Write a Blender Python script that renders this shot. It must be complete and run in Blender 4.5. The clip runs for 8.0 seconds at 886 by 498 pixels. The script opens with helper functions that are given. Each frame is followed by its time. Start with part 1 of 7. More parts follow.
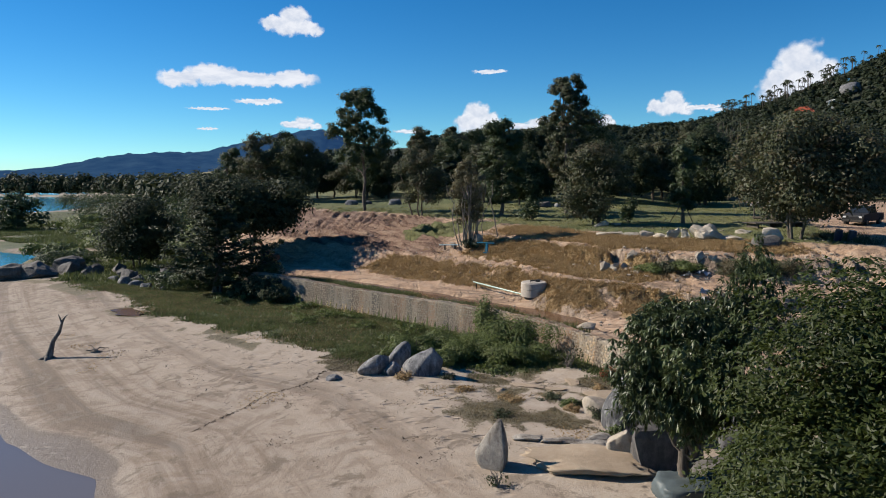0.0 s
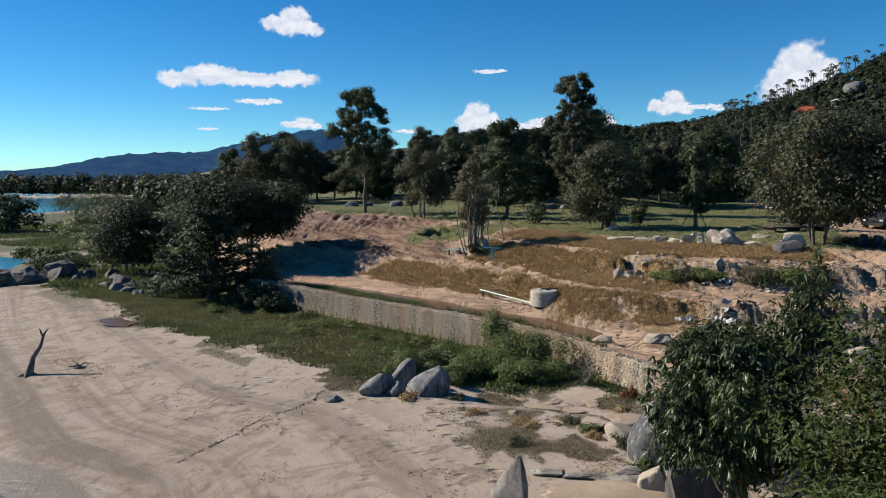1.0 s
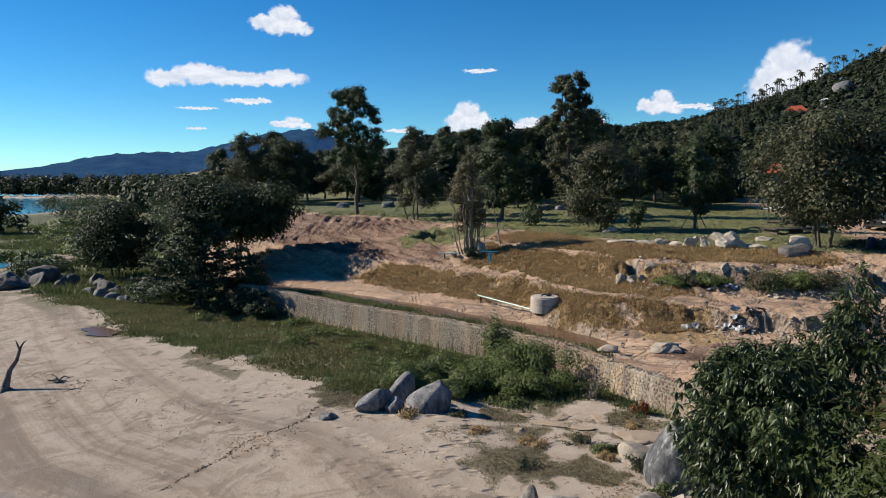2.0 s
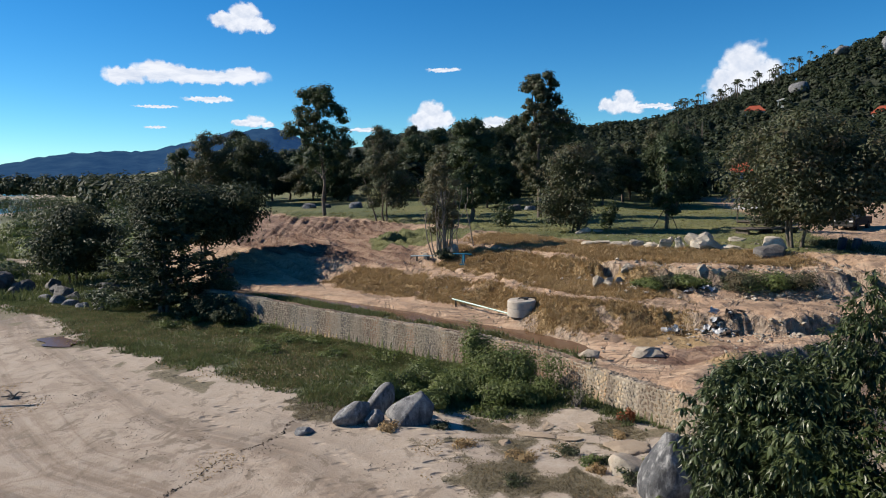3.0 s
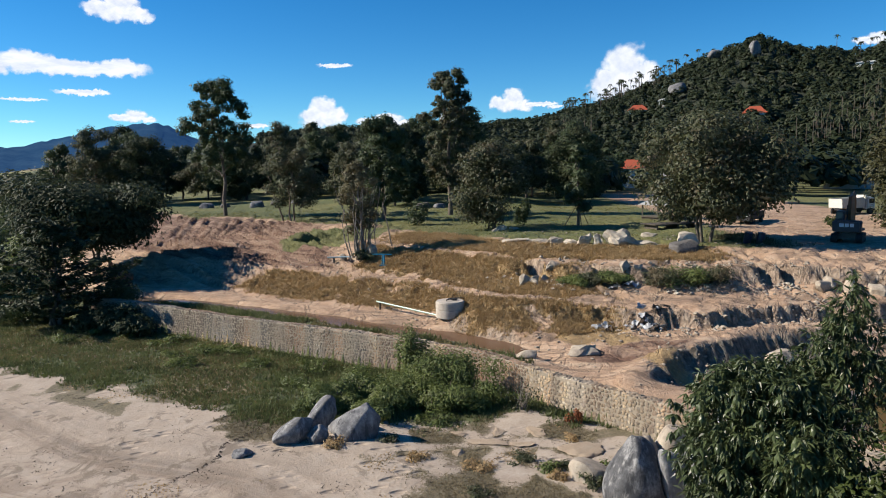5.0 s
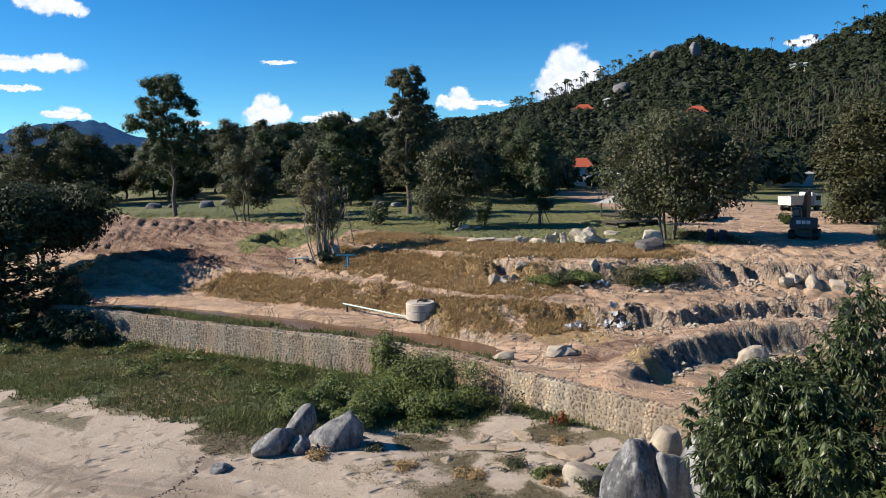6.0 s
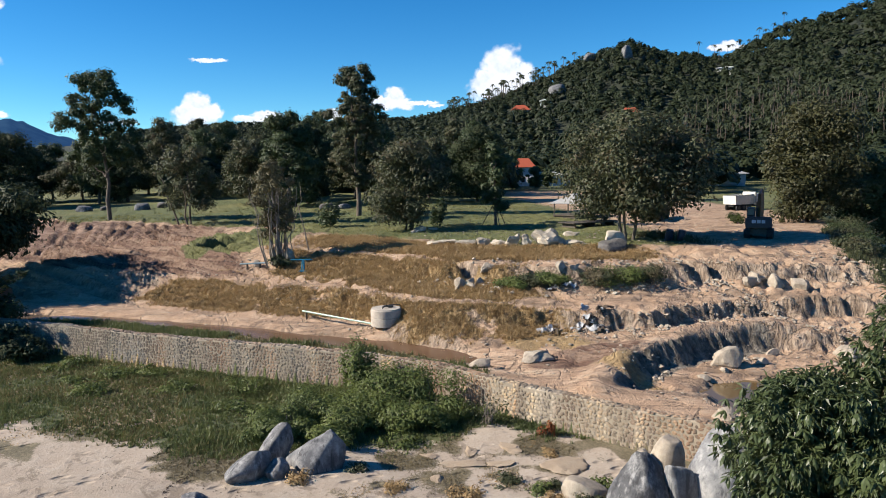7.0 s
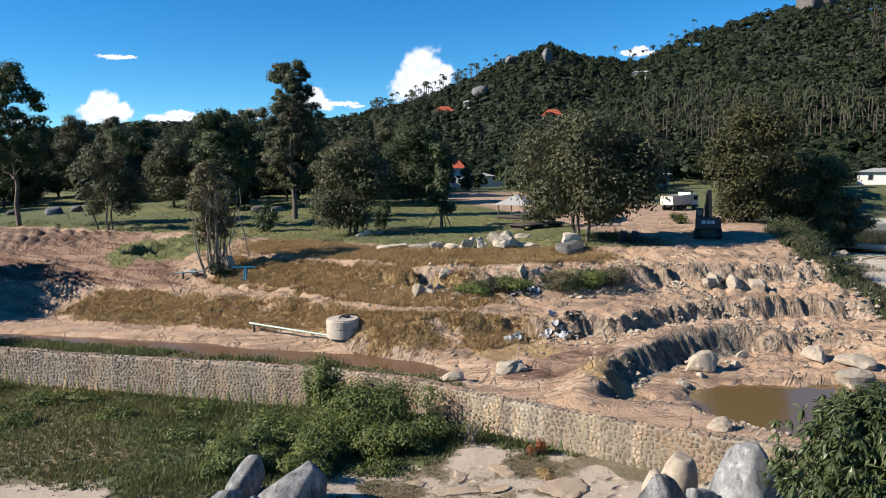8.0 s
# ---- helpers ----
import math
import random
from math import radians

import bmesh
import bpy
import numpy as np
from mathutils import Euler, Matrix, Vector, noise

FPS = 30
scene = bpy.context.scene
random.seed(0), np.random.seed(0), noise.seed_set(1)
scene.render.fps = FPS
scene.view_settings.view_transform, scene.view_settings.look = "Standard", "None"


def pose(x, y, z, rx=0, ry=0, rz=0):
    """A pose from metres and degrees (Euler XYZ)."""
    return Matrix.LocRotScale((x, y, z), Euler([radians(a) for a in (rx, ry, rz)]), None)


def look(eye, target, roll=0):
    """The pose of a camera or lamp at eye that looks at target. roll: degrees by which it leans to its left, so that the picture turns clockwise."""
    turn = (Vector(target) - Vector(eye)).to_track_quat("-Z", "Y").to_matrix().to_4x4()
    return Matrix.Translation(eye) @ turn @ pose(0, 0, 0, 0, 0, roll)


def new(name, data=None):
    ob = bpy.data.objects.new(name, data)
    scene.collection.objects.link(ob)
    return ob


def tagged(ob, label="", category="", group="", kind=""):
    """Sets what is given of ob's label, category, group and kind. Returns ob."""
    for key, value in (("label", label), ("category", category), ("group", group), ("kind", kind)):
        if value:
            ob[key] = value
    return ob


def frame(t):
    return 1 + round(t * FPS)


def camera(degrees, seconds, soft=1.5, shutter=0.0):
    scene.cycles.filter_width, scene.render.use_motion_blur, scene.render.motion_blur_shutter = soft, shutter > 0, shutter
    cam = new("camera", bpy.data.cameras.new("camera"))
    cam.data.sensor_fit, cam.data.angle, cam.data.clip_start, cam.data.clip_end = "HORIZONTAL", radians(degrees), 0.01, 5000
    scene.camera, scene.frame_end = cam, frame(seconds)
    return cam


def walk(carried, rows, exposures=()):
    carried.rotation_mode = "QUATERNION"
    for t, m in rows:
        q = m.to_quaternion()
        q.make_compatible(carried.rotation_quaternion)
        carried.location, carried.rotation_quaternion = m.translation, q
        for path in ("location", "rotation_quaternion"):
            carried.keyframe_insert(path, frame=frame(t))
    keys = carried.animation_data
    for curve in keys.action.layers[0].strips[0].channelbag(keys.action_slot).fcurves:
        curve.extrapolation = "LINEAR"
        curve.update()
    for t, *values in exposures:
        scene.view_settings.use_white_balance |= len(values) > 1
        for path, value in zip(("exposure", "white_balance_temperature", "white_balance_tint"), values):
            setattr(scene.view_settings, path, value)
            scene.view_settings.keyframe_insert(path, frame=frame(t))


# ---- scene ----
cam = camera(63.9, 8.0, soft=1.0)
METRES, EYE, TILT, LEAN, TURN = 14.0, 9.53, 4.75, -4.9, 0.0
ROWS = [
    (0.0, 0.0, 0.0, 0.0, -0.95, -10.61, 5.07),
    (0.5, -0.009, 0.093, 0.0003, -0.94, -10.61, 5.1),
    (1.0, -0.0197, 0.1705, 0.0013, -0.93, -10.62, 5.12),
    (2.5, -0.0639, 0.3288, 0.0095, -2.9, -10.87, 5.11),
    (3.0, -0.0853, 0.3643, 0.0133, -4.62, -11.06, 5.01),
    (3.5, -0.109, 0.394, 0.0162, -6.7, -11.3, 4.88),
    (4.0, -0.1362, 0.4195, 0.0183, -9.04, -11.54, 4.71),
    (4.5, -0.1676, 0.4423, 0.021, -11.05, -11.77, 4.56),
    (6.0, -0.2789, 0.5411, 0.0282, -17.42, -12.47, 4.03),
    (6.5, -0.3185, 0.5982, 0.0284, -19.53, -12.63, 3.84),
    (7.0, -0.3571, 0.6723, 0.0267, -22.55, -12.78, 3.54),
    (7.5, -0.395, 0.7617, 0.0236, -25.73, -12.92, 3.23),
    (8.0, -0.4295, 0.8637, 0.0182, -28.84, -13.04, 2.86),
]
walk(cam, [(t, pose(0, 0, EYE, TILT, LEAN, TURN) @ pose(METRES * x, METRES * y, METRES * z, 90 + pitch, roll, yaw)) for t, x, y, z, yaw, pitch, roll in ROWS],
     exposures=[(0.0, 0.5), (3.0, 0.59), (5.0, 0.74), (8.0, 0.93)])

# ---- light ----
SUN_AZ, SUN_EL = radians(162.0), radians(32.5)      # azimuth from +x, turning to +y
sun_way = Vector((math.cos(SUN_AZ) * math.cos(SUN_EL), math.sin(SUN_AZ) * math.cos(SUN_EL), math.sin(SUN_EL)))
world = bpy.data.worlds.new("sky_world")
scene.world = world
world.use_nodes = True
wn = world.node_tree.nodes
sky = wn.new("ShaderNodeTexSky")
sky.sky_type, sky.sun_disc = "NISHITA", False
sky.sun_elevation, sky.sun_rotation = SUN_EL, radians(90.0) - SUN_AZ
sky.altitude = 2500.0
sky.air_density, sky.dust_density, sky.ozone_density = 1.0, 0.0, 2.5
deep = wn.new("ShaderNodeHueSaturation")
deep.inputs["Saturation"].default_value = 1.36
tint = wn.new("ShaderNodeMix")
tint.data_type, tint.blend_type = "RGBA", "MULTIPLY"
tint.inputs[0].default_value = 1.0
tint.inputs[7].default_value = (0.725, 1.12, 1.20, 1)
world.node_tree.links.new(sky.outputs["Color"], deep.inputs["Color"])
world.node_tree.links.new(deep.outputs["Color"], tint.inputs[6])
world.node_tree.links.new(tint.outputs[2], wn["Background"].inputs["Color"])
wn["Background"].inputs["Strength"].default_value = 0.068
sun = new("sun", bpy.data.lights.new("sun", "SUN"))
sun.data.energy, sun.data.angle, sun.data.color = 5.0, radians(0.53), (1.0, 0.91, 0.78)
sun.matrix_world = look(sun_way * 100, (0, 0, 0))

rng = np.random.default_rng(7)


RUT = (0.5, -0.866)      # the way the ruts run along the cleared slope


# ---- materials ----
class Nodes:
    """A short way to write node trees."""

    def __init__(self, name):
        self.mat = bpy.data.materials.new(name)
        self.mat.use_nodes = True
        self.tree = self.mat.node_tree
        self.bsdf = self.tree.nodes["Principled BSDF"]
        self.out = self.tree.nodes["Material Output"]

    def add(self, kind, **inputs):
        n = self.tree.nodes.new("ShaderNode" + kind)
        for k, v in inputs.items():
            self.put(n.inputs[k.replace("_", " ")], v)
        return n

    def put(self, socket, v):
        if isinstance(v, bpy.types.NodeSocket):
            self.tree.links.new(v, socket)
        else:
            socket.default_value = v

    def set(self, **inputs):
        for k, v in inputs.items():
            self.put(self.bsdf.inputs[k.replace("_", " ")], v)
        return self

    def where(self):
        return self.add("NewGeometry").outputs["Position"]

    def local(self):
        return self.add("TexCoord").outputs["Object"]

    def noise(self, vec, scale, detail=4.0, rough=0.6, stretch=None, distort=0.0):
        if stretch:
            vec = self.add("Mapping", Vector=vec, Scale=stretch).outputs[0]
        n = self.add("TexNoise", Vector=vec, Scale=scale, Detail=detail, Roughness=rough, Distortion=distort)
        return n.outputs["Fac"]

    def ramp(self, fac, *stops):
        n = self.add("ValToRGB", Fac=fac)
        e = n.color_ramp.elements
        while len(e) < len(stops):
            e.new(0.5)
        for el, (p, c) in zip(e, stops):
            el.position, el.color = p, (*c, 1) if len(c) == 3 else c
        return n.outputs["Color"]

    def step(self, fac, lo, hi):
        n = self.add("MapRange", Value=fac)
        n.interpolation_type = "SMOOTHSTEP"
        n.inputs["From Min"].default_value, n.inputs["From Max"].default_value = lo, hi
        return n.outputs[0]

    def math(self, op, a, b=0.0):
        n = self.add("Math")
        n.operation = op
        self.put(n.inputs[0], a), self.put(n.inputs[1], b)
        return n.outputs[0]

    def mix(self, fac, a, b, mode="MIX"):
        n = self.add("Mix")
        n.data_type, n.blend_type = "RGBA", mode
        self.put(n.inputs[0], fac)
        self.put(n.inputs[6], a if isinstance(a, bpy.types.NodeSocket) else (*a, 1))
        self.put(n.inputs[7], b if isinstance(b, bpy.types.NodeSocket) else (*b, 1))
        return n.outputs[2]

    def attr(self, name):
        n = self.add("Attribute")
        n.attribute_name = name
        return n.outputs["Fac"]

    def bump(self, height, strength, distance):
        self.put(self.bsdf.inputs["Normal"], self.add("Bump", Height=height, Strength=strength, Distance=distance).outputs[0])
        return self


def plain(name, colour, rough=0.6, metal=0.0, vary=0.25, scale=4.0, bump=0.2):
    """Paint, plaster, plastic: one colour with grime at two scales."""
    n = Nodes(name)
    p = n.local()
    big, small = n.noise(p, scale), n.noise(p, scale * 9)
    f = n.math("ADD", n.math("MULTIPLY", big, 0.65), n.math("MULTIPLY", small, 0.35))
    dark, light = [c * (1 - vary) for c in colour], [min(1, c * (1 + vary * 0.6)) for c in colour]
    n.set(Base_Color=n.ramp(f, (0.3, dark), (0.55, colour), (0.75, light)), Roughness=rough, Metallic=metal)
    n.bump(small, bump, 0.02)
    return n.mat


def leaf_material(name, dark, light, rough=0.55, glow=0.35, dry=None, shine=0.35):
    n = Nodes(name)
    r = n.add("NewGeometry").outputs["Random Per Island"]
    c = n.ramp(r, (0.0, dark), (0.6, [(a + b) / 2 for a, b in zip(dark, light)]), (1.0, light))
    big = n.noise(n.where(), 0.7, 2.0)
    c = n.mix(n.step(big, 0.35, 0.7), c, light, "MIX") if dry is None else n.mix(n.step(big, 0.5, 0.7), c, dry)
    n.set(Base_Color=c, Roughness=rough)
    n.bsdf.inputs["Specular IOR Level"].default_value = shine
    t = n.add("BsdfTranslucent", Color=c)
    m = n.add("MixShader", Fac=glow)
    n.tree.links.new(n.bsdf.outputs[0], m.inputs[1])
    n.tree.links.new(t.outputs[0], m.inputs[2])
    n.tree.links.new(m.outputs[0], n.out.inputs[0])
    return n.mat


def rock_material(name, dark, mid, light, streak=0.0, scale=1.0):
    n = Nodes(name)
    p, g = n.where(), n.where()
    big, mid_n, fine = n.noise(p, 0.9 * scale, 5), n.noise(p, 5 * scale, 6, 0.7), n.noise(p, 38 * scale, 3)
    f = n.math("ADD", n.math("MULTIPLY", big, 0.55), n.math("MULTIPLY", mid_n, 0.45))
    c = n.ramp(f, (0.32, dark), (0.5, mid), (0.68, light))
    if streak:
        s = n.noise(p, 1.0, 5, 0.65, (5.0, 5.0, 0.9))
        c = n.mix(n.math("MULTIPLY", n.step(s, 0.5, 0.68), streak), c, light)
        s2 = n.noise(p, 1.3, 4, 0.6, (4.0, 4.0, 0.6))
        c = n.mix(n.math("MULTIPLY", n.step(s2, 0.55, 0.66), streak), c, dark)
    c = n.mix(n.step(fine, 0.55, 0.8), c, dark)
    n.set(Base_Color=c, Roughness=0.85)
    n.bump(n.math("ADD", mid_n, n.math("MULTIPLY", fine, 0.4)), 0.5, 0.06)
    return n.mat


def bark_material(name, dark, light):
    n = Nodes(name)
    v = n.noise(n.where(), 3.0, 5, 0.7, (4, 4, 0.7))
    n.set(Base_Color=n.ramp(v, (0.3, dark), (0.7, light)), Roughness=0.9)
    n.bump(v, 0.6, 0.05)
    return n.mat


def ground_material():
    n = Nodes("ground_earth")
    p = n.where()
    big, mid, fine = n.noise(p, 0.18, 4), n.noise(p, 1.1, 5, 0.65), n.noise(p, 11, 4, 0.7)
    rills = n.noise(p, 0.55, 6, 0.7, (1, 1, 3), 1.2)
    turned = n.add("Mapping", Vector=p, Rotation=(0, 0, -math.atan2(RUT[1], RUT[0]))).outputs[0]
    ruts = n.noise(turned, 1.0, 6, 0.68, (0.13, 1.5, 1))
    # hair-thin gullies that wander over bare earth; their shade is painted dark
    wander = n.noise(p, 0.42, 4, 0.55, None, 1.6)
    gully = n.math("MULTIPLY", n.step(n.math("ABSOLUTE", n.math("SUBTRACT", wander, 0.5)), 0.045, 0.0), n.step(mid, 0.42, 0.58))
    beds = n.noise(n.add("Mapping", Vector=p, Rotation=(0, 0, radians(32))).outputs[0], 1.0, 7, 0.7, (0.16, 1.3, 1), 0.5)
    # bare earth: tan, paler where dry, with dark cracks
    soil = n.ramp(n.math("ADD", n.math("MULTIPLY", mid, 0.6), n.math("MULTIPLY", fine, 0.4)),
                  (0.32, (0.261, 0.155, 0.0889)), (0.47, (0.521, 0.328, 0.2)), (0.66, (0.714, 0.511, 0.342)))
    soil = n.mix(n.math("MULTIPLY", n.step(big, 0.45, 0.65), 0.5), soil, (0.531, 0.337, 0.205))
    # cut faces: steep ground toned greyer, with upright streaks
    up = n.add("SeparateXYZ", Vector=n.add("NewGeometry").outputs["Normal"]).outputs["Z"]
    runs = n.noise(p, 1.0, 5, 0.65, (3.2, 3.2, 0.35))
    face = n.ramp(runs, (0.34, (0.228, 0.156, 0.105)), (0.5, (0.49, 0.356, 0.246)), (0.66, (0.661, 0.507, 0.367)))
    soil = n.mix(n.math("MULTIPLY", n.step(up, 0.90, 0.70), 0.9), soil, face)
    # gully lines darkened like shade; beds darker in hollows, paler on crests
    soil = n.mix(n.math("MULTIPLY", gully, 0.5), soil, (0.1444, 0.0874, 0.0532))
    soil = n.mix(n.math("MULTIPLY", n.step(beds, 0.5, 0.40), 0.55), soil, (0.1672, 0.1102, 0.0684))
    soil = n.mix(n.math("MULTIPLY", n.step(beds, 0.56, 0.66), 0.5), soil, (0.627, 0.474, 0.32))
    # orange fill on the cleared slope, with shade in the ruts painted dark
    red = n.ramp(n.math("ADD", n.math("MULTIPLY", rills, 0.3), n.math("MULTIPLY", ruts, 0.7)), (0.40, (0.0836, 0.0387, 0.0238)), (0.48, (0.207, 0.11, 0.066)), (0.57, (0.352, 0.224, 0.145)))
    # beach sand with long streaks left by wheels and tide
    run = n.add("CombineXYZ", X=n.attr("a_shore"), Y=n.math("MULTIPLY", n.attr("a_along"), 0.055))
    streak = n.noise(run.outputs[0], 0.42, 8, 0.7, None, 0.9)
    swirl = n.noise(p, 0.5, 5, 0.6, None, 2.5)
    lines = n.noise(run.outputs[0], 1.7, 3, 0.5, None, 0.3)
    tide = n.step(n.math("ADD", n.attr("a_shore"), n.math("MULTIPLY", n.math("SUBTRACT", big, 0.5), 7.0)), 12.5, 7.0)
    worked = n.ramp(streak, (0.40, (0.176, 0.128, 0.0882)), (0.48, (0.353, 0.256, 0.176)), (0.56, (0.529, 0.414, 0.304)))
    worked = n.mix(n.math("MULTIPLY", n.step(swirl, 0.50, 0.60), 0.45), worked, (0.3, 0.207, 0.137))
    blown = n.ramp(n.math("ADD", n.math("MULTIPLY", mid, 0.5), n.math("MULTIPLY", fine, 0.5)), (0.34, (0.37, 0.278, 0.198)), (0.5, (0.489, 0.383, 0.282)), (0.64, (0.555, 0.454, 0.348)))
    sand = n.mix(tide, blown, worked)
    low_sand = n.step(n.attr("a_shore"), 15.0, 3.0)
    sand = n.mix(n.math("MULTIPLY", low_sand, 0.5), sand, n.ramp(swirl, (0.4, (0.304, 0.2432, 0.19)), (0.5, (0.228, 0.1634, 0.114)), (0.6, (0.1824, 0.133, 0.095))))
    sand = n.mix(n.math("MULTIPLY", n.step(lines, 0.56, 0.66), n.math("MULTIPLY", n.math("MULTIPLY", n.step(streak, 0.55, 0.42), tide), 0.55)), sand, (0.1976, 0.152, 0.114))
    # dents: shade in each hollow painted dark, the bump sunk to match
    pock = n.add("TexVoronoi", Vector=n.add("Mapping", Vector=p, Scale=(0.8, 1.7, 1)).outputs[0], Scale=1.35)
    pock.inputs["Randomness"].default_value = 1.0
    dents = n.math("MULTIPLY", n.step(pock.outputs["Distance"], 0.36, 0.06), n.math("MULTIPLY", n.step(n.noise(p, 0.4, 3), 0.43, 0.53), n.math("SUBTRACT", 1.0, n.math("MULTIPLY", tide, 0.8))))
    sand = n.mix(n.math("MULTIPLY", n.math("MULTIPLY", dents, n.step(mid, 0.42, 0.6)), 0.6), sand, (0.1748, 0.1254, 0.0874))
    blot = n.noise(p, 0.9, 6, 0.7, (1.0, 0.8, 1), 0.6)
    sand = n.mix(n.math("MULTIPLY", n.step(blot, 0.555, 0.615), 0.6), sand, (0.1672, 0.1216, 0.0798))
    wet = (0.19, 0.1406, 0.1026)
    # turf
    green = n.ramp(n.math("ADD", n.math("MULTIPLY", mid, 0.5), n.math("MULTIPLY", fine, 0.5)),
                   (0.32, (0.0342, 0.04408, 0.01216)), (0.5, (0.0798, 0.09272, 0.02736)), (0.7, (0.1748, 0.1634, 0.0646)))
    dry = n.ramp(n.math("ADD", n.math("MULTIPLY", mid, 0.55), n.math("MULTIPLY", fine, 0.45)),
                 (0.3, (0.197, 0.118, 0.0482)), (0.5, (0.404, 0.258, 0.113)), (0.7, (0.569, 0.398, 0.199)))
    mat_grass = n.ramp(n.math("ADD", n.math("MULTIPLY", mid, 0.4), n.math("MULTIPLY", fine, 0.6)),
                       (0.34, (0.0912, 0.0722, 0.038)), (0.5, (0.171, 0.1353, 0.076)), (0.66, (0.304, 0.2394, 0.152)))
    sunny = n.step(n.noise(p, 0.075, 3, 0.55), 0.42, 0.6)
    lawn = n.mix(n.math("MULTIPLY", sunny, 0.7), n.ramp(fine, (0.35, (0.076, 0.095, 0.02584)), (0.65, (0.152, 0.1634, 0.0532))), n.ramp(fine, (0.35, (0.1444, 0.1368, 0.0342)), (0.65, (0.2812, 0.2508, 0.0912))))
    green = n.mix(n.attr("m_lawn"), green, lawn)
    clay = n.ramp(runs, (0.36, (0.0912, 0.073, 0.0547)), (0.5, (0.201, 0.165, 0.123)), (0.64, (0.353, 0.295, 0.222)))
    mud = n.ramp(mid, (0.3, (0.0418, 0.0266, 0.0152)), (0.7, (0.1216, 0.0722, 0.038)))

    def mask(name, soft=0.5):
        a = n.attr(name)
        wob = n.math("ADD", n.math("MULTIPLY", n.math("SUBTRACT", mid, 0.5), soft), n.math("MULTIPLY", n.math("SUBTRACT", fine, 0.5), soft * 1.6))
        return n.step(n.math("ADD", a, wob), 0.38, 0.62)

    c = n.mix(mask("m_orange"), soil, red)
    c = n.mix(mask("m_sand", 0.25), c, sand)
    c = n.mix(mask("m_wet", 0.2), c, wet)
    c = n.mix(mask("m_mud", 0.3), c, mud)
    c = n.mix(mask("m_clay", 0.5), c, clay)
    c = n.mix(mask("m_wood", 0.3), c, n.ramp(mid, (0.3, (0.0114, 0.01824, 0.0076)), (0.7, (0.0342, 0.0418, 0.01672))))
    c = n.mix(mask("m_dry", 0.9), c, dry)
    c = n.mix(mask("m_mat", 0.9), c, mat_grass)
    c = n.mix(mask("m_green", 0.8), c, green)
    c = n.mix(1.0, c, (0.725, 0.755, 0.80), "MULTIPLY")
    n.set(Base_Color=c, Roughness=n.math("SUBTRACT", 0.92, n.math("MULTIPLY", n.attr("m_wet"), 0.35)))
    rise = n.math("ADD", n.math("MULTIPLY", mid, 0.6), n.math("MULTIPLY", fine, 0.35))
    rise = n.math("SUBTRACT", rise, n.math("MULTIPLY", n.math("MULTIPLY", dents, mask("m_sand", 0.1)), 1.5))
    rise = n.math("SUBTRACT", rise, n.math("MULTIPLY", n.math("MULTIPLY", gully, n.math("SUBTRACT", 1.0, mask("m_sand", 0.1))), 0.5))
    rise = n.math("MULTIPLY", rise, n.math("SUBTRACT", 1.0, n.math("MULTIPLY", mask("m_sand", 0.1), 0.6)))
    rise = n.math("ADD", rise, n.math("MULTIPLY", runs, n.math("MULTIPLY", n.step(up, 0.92, 0.7), 3.0)))
    rise = n.math("ADD", rise, n.math("MULTIPLY", beds, n.math("MULTIPLY", n.math("SUBTRACT", 1.0, mask("m_sand", 0.1)), 1.2)))
    rise = n.math("ADD", rise, n.math("MULTIPLY", ruts, n.math("MULTIPLY", n.attr("m_orange"), 2.0)))
    n.bump(rise, 1.0, 0.18)
    return n.mat


def water_material(name, colour, rough, ripple, scale, shine=0.5):
    n = Nodes(name)
    n.set(Base_Color=(*colour, 1), Roughness=rough, IOR=1.33)
    n.bsdf.inputs["Specular IOR Level"].default_value = shine
    n.bump(n.noise(n.where(), scale, 4, 0.6), ripple, 0.05)
    return n.mat


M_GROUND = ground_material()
M_SEA = water_material("sea_water", (0.038, 0.228, 0.3496), 0.12, 0.35, 0.8)
M_LAGOON = water_material("lagoon_water", (0.0266, 0.0304, 0.01672), 0.05, 0.04, 1.2)
M_PUDDLE = water_material("puddle_water", (0.125, 0.075, 0.047), 0.16, 0.06, 1.2, 0.2)
M_POND = water_material("muddy_water", (0.114, 0.076, 0.0342), 0.04, 0.05, 1.5)
M_FILM = water_material("shallow_water", (0.1292, 0.1178, 0.1216), 0.07, 0.03, 0.8)
M_DARKSTREAK = rock_material("dark_streaked_granite", (0.0228, 0.02356, 0.0266), (0.0836, 0.0836, 0.0874), (0.3344, 0.3268, 0.3192), 0.75)
M_STREAK = rock_material("streaked_granite", (0.0684, 0.0684, 0.0722), (0.19, 0.1885, 0.19), (0.38, 0.3724, 0.3572), 0.8)
M_LEAF_YELLOW = leaf_material("leaf_yellow_green", (0.019, 0.024, 0.009), (0.066, 0.064, 0.022), glow=0.3)
M_LEAF_DRY = leaf_material("leaf_dry", (0.057, 0.0532, 0.0228), (0.1444, 0.1254, 0.0646))
M_LEAF_RUST = leaf_material("leaf_rust", (0.152, 0.0456, 0.0152), (0.2736, 0.0988, 0.038))
M_ROCK = rock_material("grey_granite", (0.03, 0.03, 0.034), (0.118, 0.117, 0.122), (0.30, 0.295, 0.29), 0.8)
M_PALE = rock_material("pale_granite", (0.152, 0.1254, 0.095), (0.3192, 0.266, 0.2052), (0.4408, 0.3876, 0.3116), 0.3)
M_WHITEROCK = rock_material("white_rock", (0.2204, 0.1824, 0.133), (0.3952, 0.342, 0.2736), (0.5244, 0.4712, 0.3876), 0.2)
